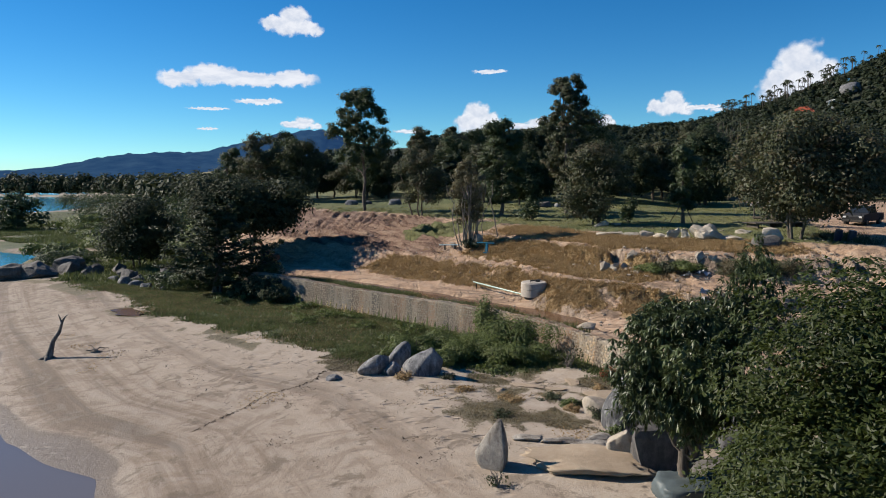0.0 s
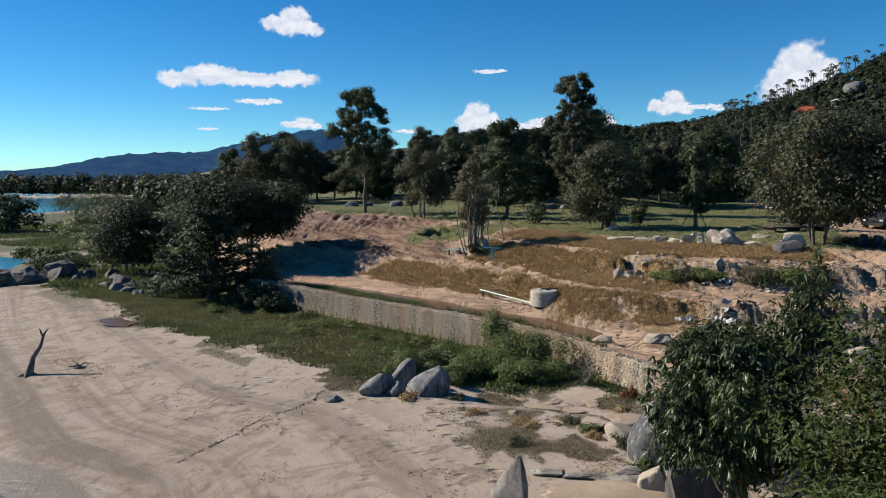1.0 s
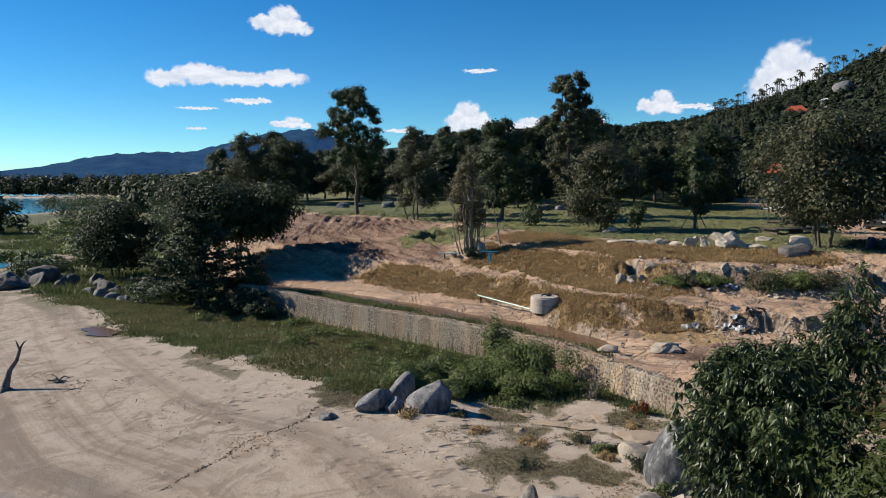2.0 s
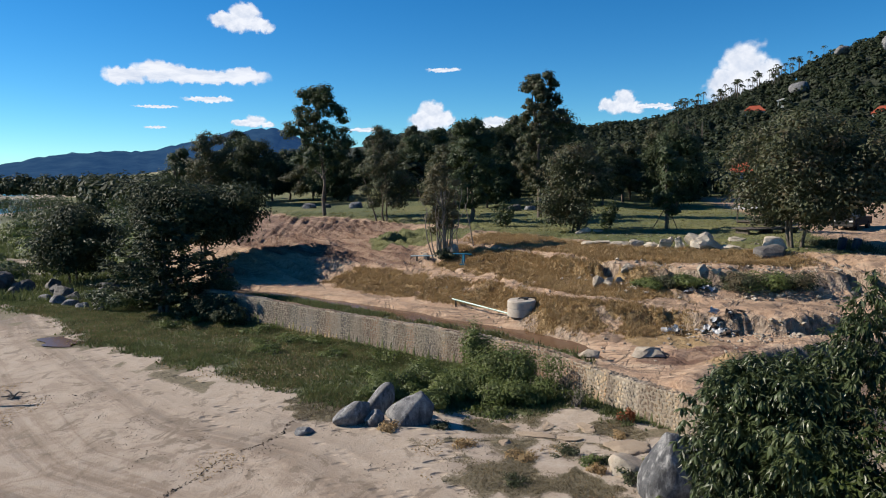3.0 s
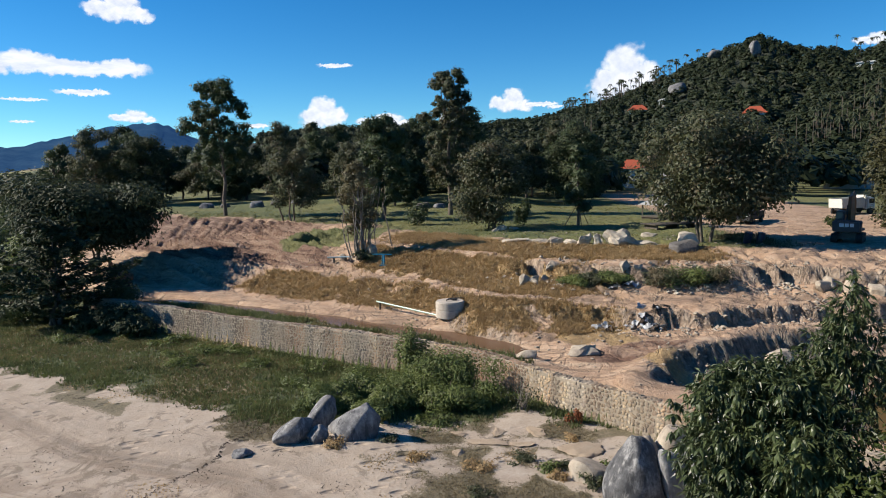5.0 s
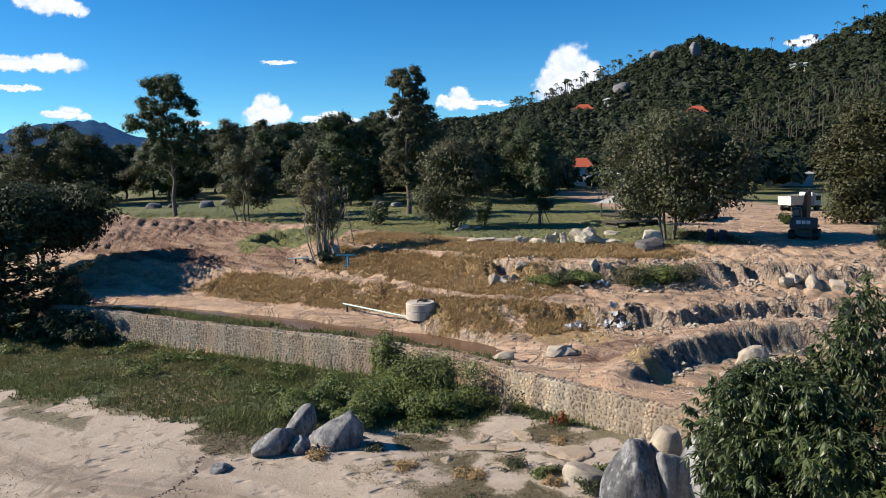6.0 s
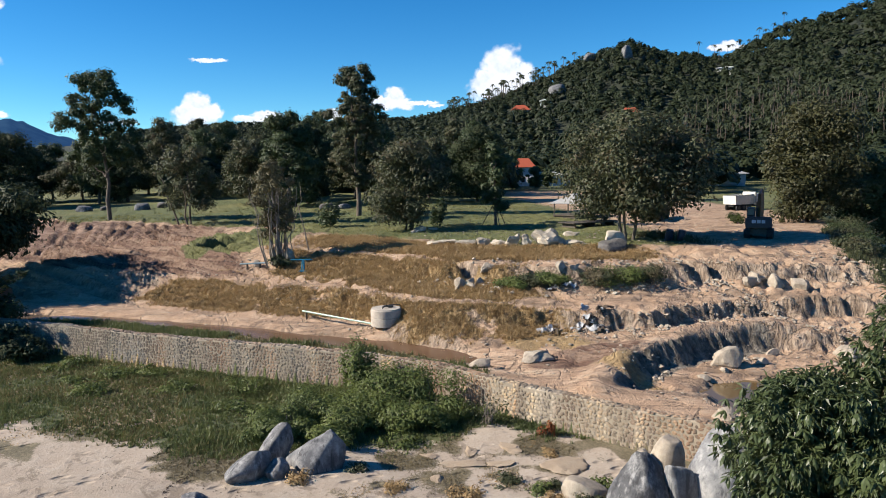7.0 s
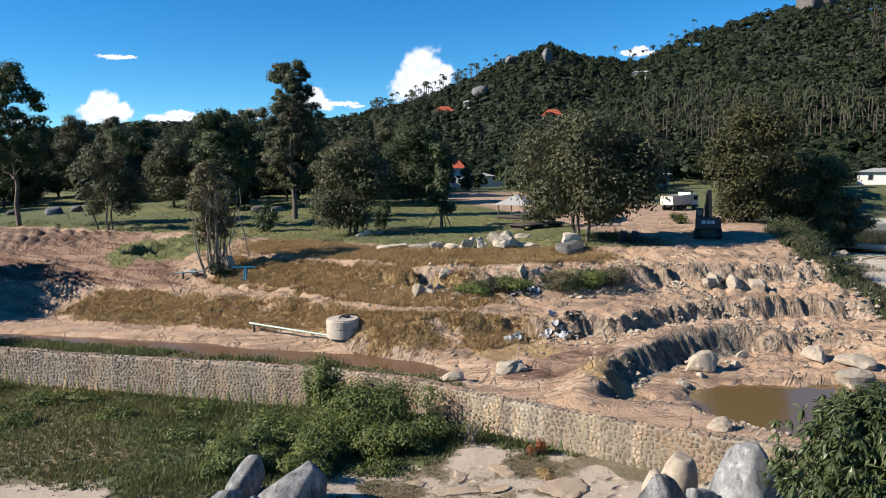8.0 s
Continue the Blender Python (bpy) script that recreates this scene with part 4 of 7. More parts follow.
def wall_stone_material():
    n = Nodes("wall_stone")
    r = n.add("ObjectInfo").outputs["Random"]
    i = n.add("NewGeometry").outputs["Random Per Island"]
    f = n.math("FRACT", n.math("ADD", r, i))
    c = n.ramp(f, (0.0, (0.304, 0.228, 0.152)), (0.35, (0.4256, 0.3268, 0.2128)), (0.65, (0.4712, 0.3572, 0.2204)), (1.0, (0.4712, 0.4104, 0.3192)))
    stain = n.noise(n.where(), 1.0, 3, 0.6, (0.3, 0.3, 0.05))
    c = n.mix(n.math("MULTIPLY", n.step(stain, 0.52, 0.62), 0.6), c, (0.38, 0.2204, 0.114))
    grey = n.noise(n.add("Mapping", Vector=n.where(), Location=(31, 7, 0), Scale=(1, 1, 0.15)).outputs[0], 0.3, 2)
    drip = n.noise(n.where(), 1.0, 3, 0.5, (1.6, 1.6, 0.12))
    c = n.mix(n.math("MULTIPLY", n.step(grey, 0.5, 0.6), 0.5), c, (0.2584, 0.2508, 0.2356))
    c = n.mix(n.math("MULTIPLY", n.step(drip, 0.50, 0.60), 0.72), c, (0.114, 0.095, 0.0798))
    # cast in bays, each with its own tone, and a dark joint between
    x = n.add("SeparateXYZ", Vector=n.where())
    run = n.math("MULTIPLY", n.math("SUBTRACT", n.math("MULTIPLY", x.outputs[0], 0.72), n.math("MULTIPLY", x.outputs[1], 0.69)), 0.37)
    bay = n.add("TexWhiteNoise")
    bay.noise_dimensions = "1D"
    n.put(bay.inputs["W"], n.math("FLOOR", run))
    c = n.mix(n.math("MULTIPLY", n.step(bay.outputs["Value"], 0.7, 0.85), 0.6), c, (0.342, 0.2052, 0.114))
    c = n.mix(n.math("MULTIPLY", n.step(bay.outputs["Value"], 0.4, 0.1), 0.35), c, (0.2736, 0.2622, 0.2356))
    # the stones turn darker and greyer towards the sea end
    c = n.mix(n.math("MULTIPLY", n.step(x.outputs[0], 2.0, -5.0), 0.7), c, (0.165, 0.152, 0.135))
    rust = n.noise(n.add("Mapping", Vector=n.where(), Location=(3, 40, 0)).outputs[0], 1.0, 3, 0.55, (0.35, 0.35, 0.08))
    c = n.mix(n.math("MULTIPLY", n.step(rust, 0.48, 0.57), 0.6), c, (0.25, 0.14, 0.08))
    streak = n.noise(n.where(), 1.0, 4, 0.62, (1.0, 1.0, 0.07))
    c = n.mix(n.math("MULTIPLY", n.step(streak, 0.43, 0.55), 0.6), c, (0.085, 0.068, 0.054))
    joint = n.step(n.math("ABSOLUTE", n.math("SUBTRACT", n.math("FRACT", run), 0.5)), 0.47, 0.495)
    c = n.mix(n.math("MULTIPLY", joint, 0.5), c, (0.0912, 0.076, 0.0608))
    fine = n.noise(n.where(), 22, 4)
    n.set(Base_Color=n.mix(n.math("MULTIPLY", n.step(fine, 0.5, 0.8), 0.5), c, (0.152, 0.1216, 0.0912)), Roughness=0.9)
    n.bump(fine, 0.5, 0.03)
    return n.mat


M_STONE = wall_stone_material()
wall_line, wall_len = along(WALL, 0.5)


def build_wall():
    root = thing("retaining_wall", "long low rubble-stone retaining wall in pale mortar", "wall", kind="structure")
    p = wall_line
    way = np.gradient(p, axis=0)
    way /= np.linalg.norm(way, axis=1)[:, None]
    back = np.stack([-way[:, 1], way[:, 0]], 1)
    s = np.arange(len(p)) * 0.5
    tops = np.array([wall_top(a) for a in s])
    ring = [(-0.16, -0.3), (-0.02, None), (0.02, 0.05), (0.38, 0.05), (0.42, None), (0.45, -0.3)]
    rows = []
    for off, kind in ring:
        q = p + back * off
        z = np.full(len(p), -0.2) if kind == -0.3 else tops - (0.04 if kind is None else 0)
        rows.append(np.column_stack([q, z]))
    k, m = len(rows), len(p)
    i, j = np.meshgrid(np.arange(k - 1), np.arange(m - 1), indexing="ij")
    a = (i * m + j).ravel()
    part("core", Buf().add(np.concatenate(rows), np.stack([a, a + m, a + m + 1, a + 1], 1)), M_MORTAR, root)
    return root, p, back


retaining_wall, _, wall_back = build_wall()


# ---- rocks ----
M_FIN = rock_material("weathered_fin_stone", (0.076, 0.0608, 0.0494), (0.228, 0.2014, 0.171), (0.3952, 0.3648, 0.3192), 0.6)


def boulder_mesh(size, seed, detail=4, rough=0.1, flats=12, cut=0.55, taper=0.25, block=0.0):
    """A weathered block: a ball cut by planes, worn round and roughened."""
    r = np.random.default_rng(seed)
    bm = bmesh.new()
    bmesh.ops.create_icosphere(bm, subdivisions=detail, radius=1)
    v = np.array([x.co[:] for x in bm.verts])
    v = v * (1 - block) + v / np.abs(v).max(1)[:, None] * 0.85 * block
    for _ in range(flats):
        n = r.normal(size=3)
        n /= np.linalg.norm(n)
        k = r.uniform(cut, 0.92)
        over = np.maximum(0, v @ n - k)
        v -= over[:, None] * n * 0.95
    v = np.sign(v) * np.abs(v) ** 0.82
    v[:, :2] *= (1 - taper * np.clip(v[:, 2:3] + 0.2, -0.6, 1.2))
    off = r.uniform(-50, 50, 3)
    for x, co in zip(bm.verts, v):
        q = Vector(co)
        d = noise.fractal(q * 1.1 + Vector(off), 1.0, 2.1, 4) * rough + noise.fractal(q * 4.5 + Vector(off), 1.0, 2.1, 3) * rough * 0.3
        x.co = Vector(co[i] * (1 + d) * size[i] * 1.12 for i in range(3))
    return bm


def rock(label, x, y, size, seed, mat=None, turn=0.0, sink=0.25, tilt=(0, 0), name="boulder", group="boulders", z=None, detail=4, rough=0.1, cut=0.5, taper=0.12, block=0.0, smooth=True):
    base = float(height(x, y)) if z is None else z
    m = pose(x, y, base + size[2] * (1 - 2 * sink), tilt[0], tilt[1], turn)
    ob = part(name, boulder_mesh(size, seed, detail, rough, cut=cut, taper=taper, block=block), mat or M_ROCK, smooth=smooth, at=m)
    return tagged(ob, label, "rock", group)


rock("grey wedge-shaped boulder leaning in beach grass", -0.55, 31.3, (0.82, 0.66, 0.9), 1, turn=8, tilt=(6, 40), sink=0.33, taper=0.42, cut=0.55, rough=0.06, block=0.45)
rock("grey leaning boulder on the beach", -2.75, 31.2, (0.5, 0.46, 0.7), 2, turn=-4, tilt=(4, 42), sink=0.32, taper=0.35, cut=0.58, rough=0.05, block=0.4)
rock("rounded grey stone wedged under its neighbour", -2.0, 31.0, (0.34, 0.34, 0.36), 19, turn=15, tilt=(0, 30), sink=0.3, rough=0.06, cut=0.7)
rock("upright grey boulder leaning in beach grass", -1.75, 32.5, (0.42, 0.4, 0.8), 3, turn=6, tilt=(2, 36), sink=0.26, taper=0.2, cut=0.6, rough=0.05, block=0.4)
rock("low grey stone half buried in sand", -4.6, 30.4, (0.36, 0.25, 0.16), 4, sink=0.3)
rock("upright fin-shaped grey boulder on sand", 1.72, 21.0, (0.58, 0.38, 0.88), 5, M_FIN, turn=-24, tilt=(-6, 10), sink=0.16, cut=0.62, taper=0.8, rough=0.05, block=0.75, detail=4)
rock("large dark streaked grey boulder under a tree", 6.82, 24.5, (0.82, 0.72, 1.16), 6, M_DARKSTREAK, sink=0.12, taper=0.45, tilt=(0, -4), cut=0.55, rough=0.1)
rock("tall blue-grey streaked boulder beside the wall", 8.8, 23.65, (1.0, 0.8, 1.5), 7, M_STREAK, sink=0.15, taper=0.34, tilt=(0, 3), cut=0.6, rough=0.08)
rock("rounded pale boulder on top of the pile", 8.5, 25.6, (0.5, 0.46, 1.0), 8, M_PALE, sink=0.1, cut=0.8, taper=0.2, tilt=(6, 6), rough=0.05)
rock("small pale boulder behind the dark one", 7.75, 25.6, (0.42, 0.4, 0.9), 18, M_PALE, sink=0.15, cut=0.7, taper=0.25)
rock("white flat rock on the earth bench", 19.4, 51.0, (1.3, 0.85, 0.72), 9, M_WHITEROCK, taper=0.4, block=0.8, rough=0.42, cut=0.32, detail=3, smooth=False)
rock("brown boulder at the foot of the pond bank", 18.95, 33.9, (0.72, 0.52, 0.56), 10, M_PALE, block=0.5, cut=0.42, taper=0.3, detail=3, smooth=False)
rock("flat pale rock at the ditch edge", 8.05, 37.6, (0.52, 0.36, 0.24), 11, M_PALE, block=0.4)
for i, (bx, by, s) in enumerate(((26.6, 40.4, 0.46), (27.1, 40.5, 0.5), (28.0, 39.8, 0.52), (28.8, 39.0, 0.5), (27.5, 40.5, 0.3))):
    rock("square-cut tan boulder on the dug terrace", bx, by, (s * 1.15, s * 0.9, s * 0.9), 20 + i, M_PALE, turn=40 * i, cut=0.4, block=0.85, taper=0.06, rough=0.16, detail=3, smooth=False)


# ---- trees ----
tree("tall_tree", "tall slender tree with an open ragged crown", -9.8, 97.0, 16.9, 9.8, 6.6, 95, 15000, 0.17, seed=1, lean=-0.6, girth=0.2, mat=M_LEAF, fluff=0.5)
tree("small_tree", "small bushy olive tree on the turf", -1.8, 85.4, 8.2, 6.4, 2.2, 34, 9000, 0.14, seed=2, stems=3, mat=M_LEAF_OLIVE)
tree("tall_tree", "tall conical grey-green tree above the woods", 15.4, 84.2, 16.6, 8.0, 3.6, 150, 21000, 0.15, "oval", seed=3, fluff=0.42, girth=0.26, mat=M_LEAF_OLIVE)
tree("dark_tree", "dark broad-leaved tree before the belt of woods", 7.4, 81.6, 11.2, 6.8, 1.8, 60, 14000, 0.16, seed=41, fluff=0.75, mat=M_LEAF)
tree("round_tree", "broad olive-brown round tree with low branches", 14.8, 66.5, 8.0, 7.0, 1.2, 60, 14000, 0.13, seed=4, stems=3, mat=M_LEAF_OLIVE)
tree("staked_tree", "slender young tree held by wooden props", 23.0, 66.2, 7.4, 3.4, 1.6, 20, 2600, 0.18, "tall", seed=5)
tree("shade_tree", "large spreading shade tree at the roadside", 26.3, 50.9, 9.6, 12.0, 2.3, 110, 27000, 0.14, seed=6, stems=3, mat=M_LEAF_OLIVE, fluff=0.68)
tree("shrub_tree", "spindly many-stemmed tree with bare pale stems", 2.7, 60.0, 7.5, 3.7, 2.2, 60, 5200, 0.10, "oval", seed=7, stems=24, girth=0.22, fluff=0.8, bark=M_PALEBARK, mat=M_LEAF_DRY)
tree("roadside_tree", "dense yellow-green tree beside the road", 47.7, 54.6, 10.4, 8.6, 1.0, 70, 22000, 0.15, seed=8, stems=2, mat=M_LEAF_YELLOW)
tree("roadside_tree", "dense dark tree beside the road", 54.6, 53.5, 8.6, 8.0, 0.8, 55, 16000, 0.15, seed=28, stems=2, mat=M_LEAF)
tree("seaside_tree", "broad dark round tree behind the beach", -18.6, 70.8, 8.6, 14.6, 3.9, 130, 36000, 0.18, "flat", seed=9, stems=3, mat=M_LEAF_DEEP, fluff=0.72)


def almond_tree(x, y, tall, width, seed, label):
    """A tree whose boughs stand out in tiers, each with flat sprays of leaves."""
    r = np.random.default_rng(seed)
    root = thing("almond_tree", label, "tree", pose_at(x, y, 0, -0.1), "trees")
    for k in range(4):
        foot = np.array([r.normal() * 0.35, r.normal() * 0.35, 0])
        part("trunk", tube(Buf(), wobble(foot, (r.normal() * 0.4, r.normal() * 0.4, tall * r.uniform(0.6, 0.95)), r, 7, 0.03), np.linspace(0.16, 0.03, 7), 7), M_BARK, root, smooth=True)
    pts, nor = [], []
    for tier in range(8):
        u = (tier + 0.5) / 8
        reach = width / 2 * (0.62 + 0.5 * math.sin(math.pi * min(1, u * 1.25 + 0.1))) * (1 - 0.62 * max(0, u - 0.45) / 0.55)
        for k in range(11):
            a = 2 * math.pi * (k + r.random() * 0.9) / 11
            out, z0 = reach * r.uniform(0.7, 1.1), tall * (0.08 + 0.84 * u) + r.normal() * 0.18
            tip = np.array([math.cos(a) * out, math.sin(a) * out, z0 + out * r.uniform(0.08, 0.34)])
            bough = wobble((0, 0, z0 - 0.3), tip, r, 6, 0.04)
            if k % 2 == 0:
                part("limb", tube(Buf(), bough, np.linspace(0.05, 0.012, 6), 5), M_BARK, root, smooth=True)
            m = int(44 + 70 * out / width * 2)
            t = r.random(m) ** 0.7
            c = np.stack([np.interp(t, np.linspace(0, 1, 6), bough[:, q]) for q in range(3)], 1)
            across = np.array([-math.sin(a), math.cos(a), 0]) * (r.normal(size=m) * 0.34 * (1.25 - t))[:, None]
            pts.append(c + across + np.stack([r.normal(size=m) * 0.08, r.normal(size=m) * 0.08, r.normal(size=m) * 0.09 + 0.06], 1))
            nor.append(np.tile([math.cos(a) * 0.35, math.sin(a) * 0.35, 1.0], (m, 1)) + r.normal(size=(m, 3)) * 0.35)
    part("crown", Buf().add(*leaf_quads(np.concatenate(pts), np.concatenate(nor), 0.19, r, 0.5)), M_LEAF_DEEP, root)
    return root


almond_tree(-17.8, 57.6, 7.7, 9.2, 10, "dark tree with boughs in tiers at the wall's end")
tree("beach_tree", "dark round tree above the shore rocks", -31.4, 74.5, 7.8, 8.6, 1.8, 60, 12000, 0.17, seed=11, stems=2, mat=M_LEAF_DEEP)


def leafy_tree(name, label, x, y, tall, width, bottom, seed, maker, mat, clumps=34, stems=2):
    """A near tree whose leaves can be told apart."""
    r = np.random.default_rng(seed)
    root = thing(name, label, "tree", pose_at(x, y, 0, -0.1), "trees at the beach")
    cl = crown_clumps(width, tall - width * 0.09, bottom, clumps, r)
    part("crown", Buf().add(*maker(cl, r)), mat, root)
    for s in range(stems):
        off = np.array([0.25 * s, 0.15 * s, 0])
        part("trunk", tube(Buf(), wobble(off, np.array([0.5 * s - 0.3, 0.2 * s, tall * 0.7]), r, 7, 0.03), np.linspace(0.17, 0.05, 7), 9), M_BARK, root, smooth=True)
    for c, _ in cl[::3]:
        z0 = max(0.9, c[2] - 1.6)
        part("limb", tube(Buf(), wobble((0, 0, z0), c, r, 5, 0.05), np.linspace(0.06, 0.015, 5), 5), M_BARK, root, smooth=True)
    return root


mango = leafy_tree("mango_tree", "dense tree with drooping whorls of glossy leaves", 7.0, 18.9, 5.6, 3.8, 2.4, 12,
           lambda cl, r: whorls(cl + [((1.4, -0.1, 5.0), (0.9, 0.9, 0.9)), ((1.5, -0.1, 5.8), (0.65, 0.65, 0.8)), ((1.5, -0.1, 6.6), (0.35, 0.35, 0.6)), ((-1.1, 0.5, 4.6), (0.6, 0.6, 0.6)), ((-1.55, 0.0, 3.6), (0.65, 0.7, 0.7)), ((-1.6, -0.4, 2.9), (0.65, 0.7, 0.6)), ((-0.5, 0.4, 4.9), (0.8, 0.8, 0.55))], 4600, 10, 0.19, r, 0.145, 1.2), M_LEAF_MANGO)
def leaf_mesh(seed):
    r = np.random.default_rng(seed)
    v = [(0, 0, 0), (0.3, 0.14, -0.03), (0.65, 0.15, -0.06), (1, 0, -0.2), (0.65, -0.15, -0.06), (0.3, -0.14, -0.03), (0.5, 0, 0.03)]
    v = np.array(v) + r.normal(size=(7, 3)) * 0.015
    return Buf().add(v, [[0, 1, 6], [1, 2, 6], [2, 3, 6], [3, 4, 6], [4, 5, 6], [5, 0, 6]]).mesh("leaf")


leaf_shapes = [leaf_mesh(k) for k in range(5)]
for me in leaf_shapes:
    me.materials.append(M_LEAF_MANGO)
r = np.random.default_rng(77)
for k in range(50):
    # a whorl of six big leaves at a twig's end on the sunny side of the crown
    a, up = r.uniform(radians(100), radians(250)), r.uniform(0.1, 0.9)
    tip = np.array([2.25 * math.cos(a) * math.cos(up), 2.25 * math.sin(a) * math.cos(up), 3.4 + 2.3 * math.sin(up)]) + r.normal(size=3) * 0.12
    for j in range(6):
        turn = j * 60 + r.uniform(-15, 15)
        part("leaf", leaf_shapes[int(r.integers(5))], M_LEAF_MANGO, mango, at=pose(*tip, 0, r.uniform(15, 70), turn) @ Matrix.Scale(r.uniform(0.2, 0.27), 4))
leafy_tree("feathery_tree", "bright green tree with fine feathery leaves", 9.75, 13.6, 6.95, 8.6, 0.7, 13, lambda cl, r: sprays(cl, 7600, 15, 0.3, 0.066, r), M_LEAF_BRIGHT, 80)
for i in range(40):
    r = np.random.default_rng(500 + i)
    by = (136 if i % 20 < 11 else 104) + 18 * (i // 20) + r.uniform(-5, 10)
    bx = -42 + (i % 20) * 4.6 * (by / 118) ** 0.4 + r.uniform(-2, 2)
    tree("wood_tree", "dark dense tree in the belt of woods", bx, by, r.uniform(8, 14.5), r.uniform(7, 11.5), r.uniform(0.9, 2.4), 60, 11000, 0.18, ("round", "oval", "round", "round")[int(r.integers(4))], seed=60 + i, fluff=r.uniform(0.6, 0.85), group="belt of woods", mat=(M_LEAF, M_LEAF_DEEP, M_LEAF_OLIVE)[i % 3])


# ---- painted and metal surfaces ----
M_CONCRETE = plain("pale_concrete", (0.4256, 0.3724, 0.3116), 0.9, vary=0.35, scale=1.5, bump=0.5)
M_CREAM = plain("cream_paint", (0.56, 0.545, 0.48), 0.5, vary=0.15)
M_WHITE = plain("white_paint", (0.5928, 0.5928, 0.5776), 0.5, vary=0.12)
M_NAVY = plain("navy_paint", (0.00912, 0.01216, 0.0304), 0.45, vary=0.3)
M_LETTER = plain("pale_lettering", (0.4712, 0.5016, 0.57), 0.5, vary=0.05)
M_RUST = plain("orange_machine_paint", (0.1976, 0.076, 0.0266), 0.55, vary=0.35)
M_TYRE = plain("tyre_rubber", (0.0152, 0.0152, 0.0152), 0.85, vary=0.3)
M_STEEL = plain("worn_steel", (0.076, 0.0722, 0.0684), 0.5, 0.6, vary=0.4)
M_ROOF_RED = plain("red_roof_tiles", (0.3192, 0.0646, 0.0266), 0.7, vary=0.3)
M_ROOF_GREY = plain("grey_roof_sheet", (0.30, 0.295, 0.285), 0.6, vary=0.2)
M_WOOD = bark_material("weathered_wood", (0.038, 0.0304, 0.0228), (0.1292, 0.1064, 0.0836))
M_DRIFT = bark_material("driftwood", (0.0266, 0.0228, 0.02128), (0.228, 0.2052, 0.1824))
M_BLUE = plain("blue_pipe_paint", (0.0152, 0.1672, 0.2736), 0.4, vary=0.2)
M_MINT = plain("pale_green_pipe", (0.2508, 0.38, 0.304), 0.4, vary=0.2)
M_DRUM = plain("dark_blue_plastic", (0.0114, 0.019, 0.0456), 0.4, vary=0.2)
M_PLASTIC = plain("torn_plastic", (0.3952, 0.4028, 0.418), 0.45, vary=0.5, scale=2.0)
M_CARDARK = plain("dark_car_paint", (0.01064, 0.0114, 0.01368), 0.75, 0.0, vary=0.2)
M_LITTER = plain("dead_leaves", (0.076, 0.0532, 0.038), 0.95, vary=0.5)
M_TARP = plain("bluish_stain", (0.0775, 0.0958, 0.098), 0.55, vary=0.35, scale=2)


def glass_material():
    n = Nodes("window_glass")
    n.set(Base_Color=(0.02, 0.025, 0.03, 1), Roughness=0.05)
    return n.mat


M_GLASS = glass_material()


# ---- grass, litter, pebbles ----
def scatter(n, lo, hi, weight, seed):
    r = np.random.default_rng(seed)
    x, y = r.uniform(lo[0], hi[0], n * 8), r.uniform(lo[1], hi[1], n * 8)
    w = weight(x, y)
    ok = r.random(len(x)) < w
    x, y = x[ok][:n], y[ok][:n]
    return x, y, height(x, y), r


def tufts(name, label, mat, n, lo, hi, weight, tall, seed, blades=6, width=0.02, lean=0.45):
    x, y, z, r = scatter(n, lo, hi, weight, seed)
    own = np.repeat(np.arange(len(x)), blades)
    m = len(own)
    a = r.random(m) * 6.283
    h = tall * r.uniform(0.5, 1.3, m) * (0.6 + 0.8 * r.random(len(x)))[own]
    root = np.stack([x[own] + r.normal(size=m) * tall * 0.25, y[own] + r.normal(size=m) * tall * 0.25, z[own] - 0.03], 1)
    w = np.stack([np.cos(a), np.sin(a), np.zeros(m)], 1)
    s = np.stack([-np.sin(a), np.cos(a), np.zeros(m)], 1) * (width * r.uniform(0.7, 1.5, m))[:, None]
    k = (h * lean * r.uniform(0.2, 1.5, m))[:, None]
    tip = root + w * k + np.array([0, 0, 1.0]) * h[:, None]
    v = np.stack([root - s, root + s, tip], 1).reshape(-1, 3)
    return tagged(part(name, Buf().add(v, np.arange(m * 3).reshape(-1, 3)), mat), label, "grass", kind="stuff")


def m_of(key):
    return lambda x, y: np.clip(masks(x, y, None)[key], 0, 1)


def beach_green(x, y):
    g = side(x, y, GRASS_EDGE)
    return np.where(side(x, y, WALL) < -0.1, smooth01(g + 1.3 * fbm(x, y, 0.5, 3, 32), -0.8, 1.2), 0) * (0.25 + 0.75 * smooth01(fbm(x, y, 0.35, 3, 77), -0.3, 0.2))


tufts("beach_grass", "rank green grass between beach and wall", M_GRASS, 44000, (-36, 30), (9, 64), beach_green, 0.14, 1)
tufts("straw_grass", "straw-coloured grass mixed into the beach turf", M_TAWNY, 22000, (-30, 31), (6, 60), lambda x, y: beach_green(x, y) * np.maximum(0.15, smooth01(fbm(x, y, 0.16, 3, 31) + 0.5 * fbm(x, y, 0.5, 3, 32), 0.0, 0.25)), 0.13, 2)
tufts("slope_grass", "dry brown grass on the dug slope", M_STRAW, 36000, (-12, 40), (25, 66), lambda x, y: np.where(side(x, y, WALL) > 3, m_of("m_dry")(x, y), 0), 0.19, 3, 6, 0.016, 0.75)
tufts("sand_grass", "sparse matted grass creeping over the sand", M_MATGRASS, 16000, (-6, 20), (8, 35), lambda x, y: np.where(side(x, y, WALL) < -0.3, m_of("m_mat")(x, y) ** 2, 0), 0.06, 4, 5, 0.012, 0.9)
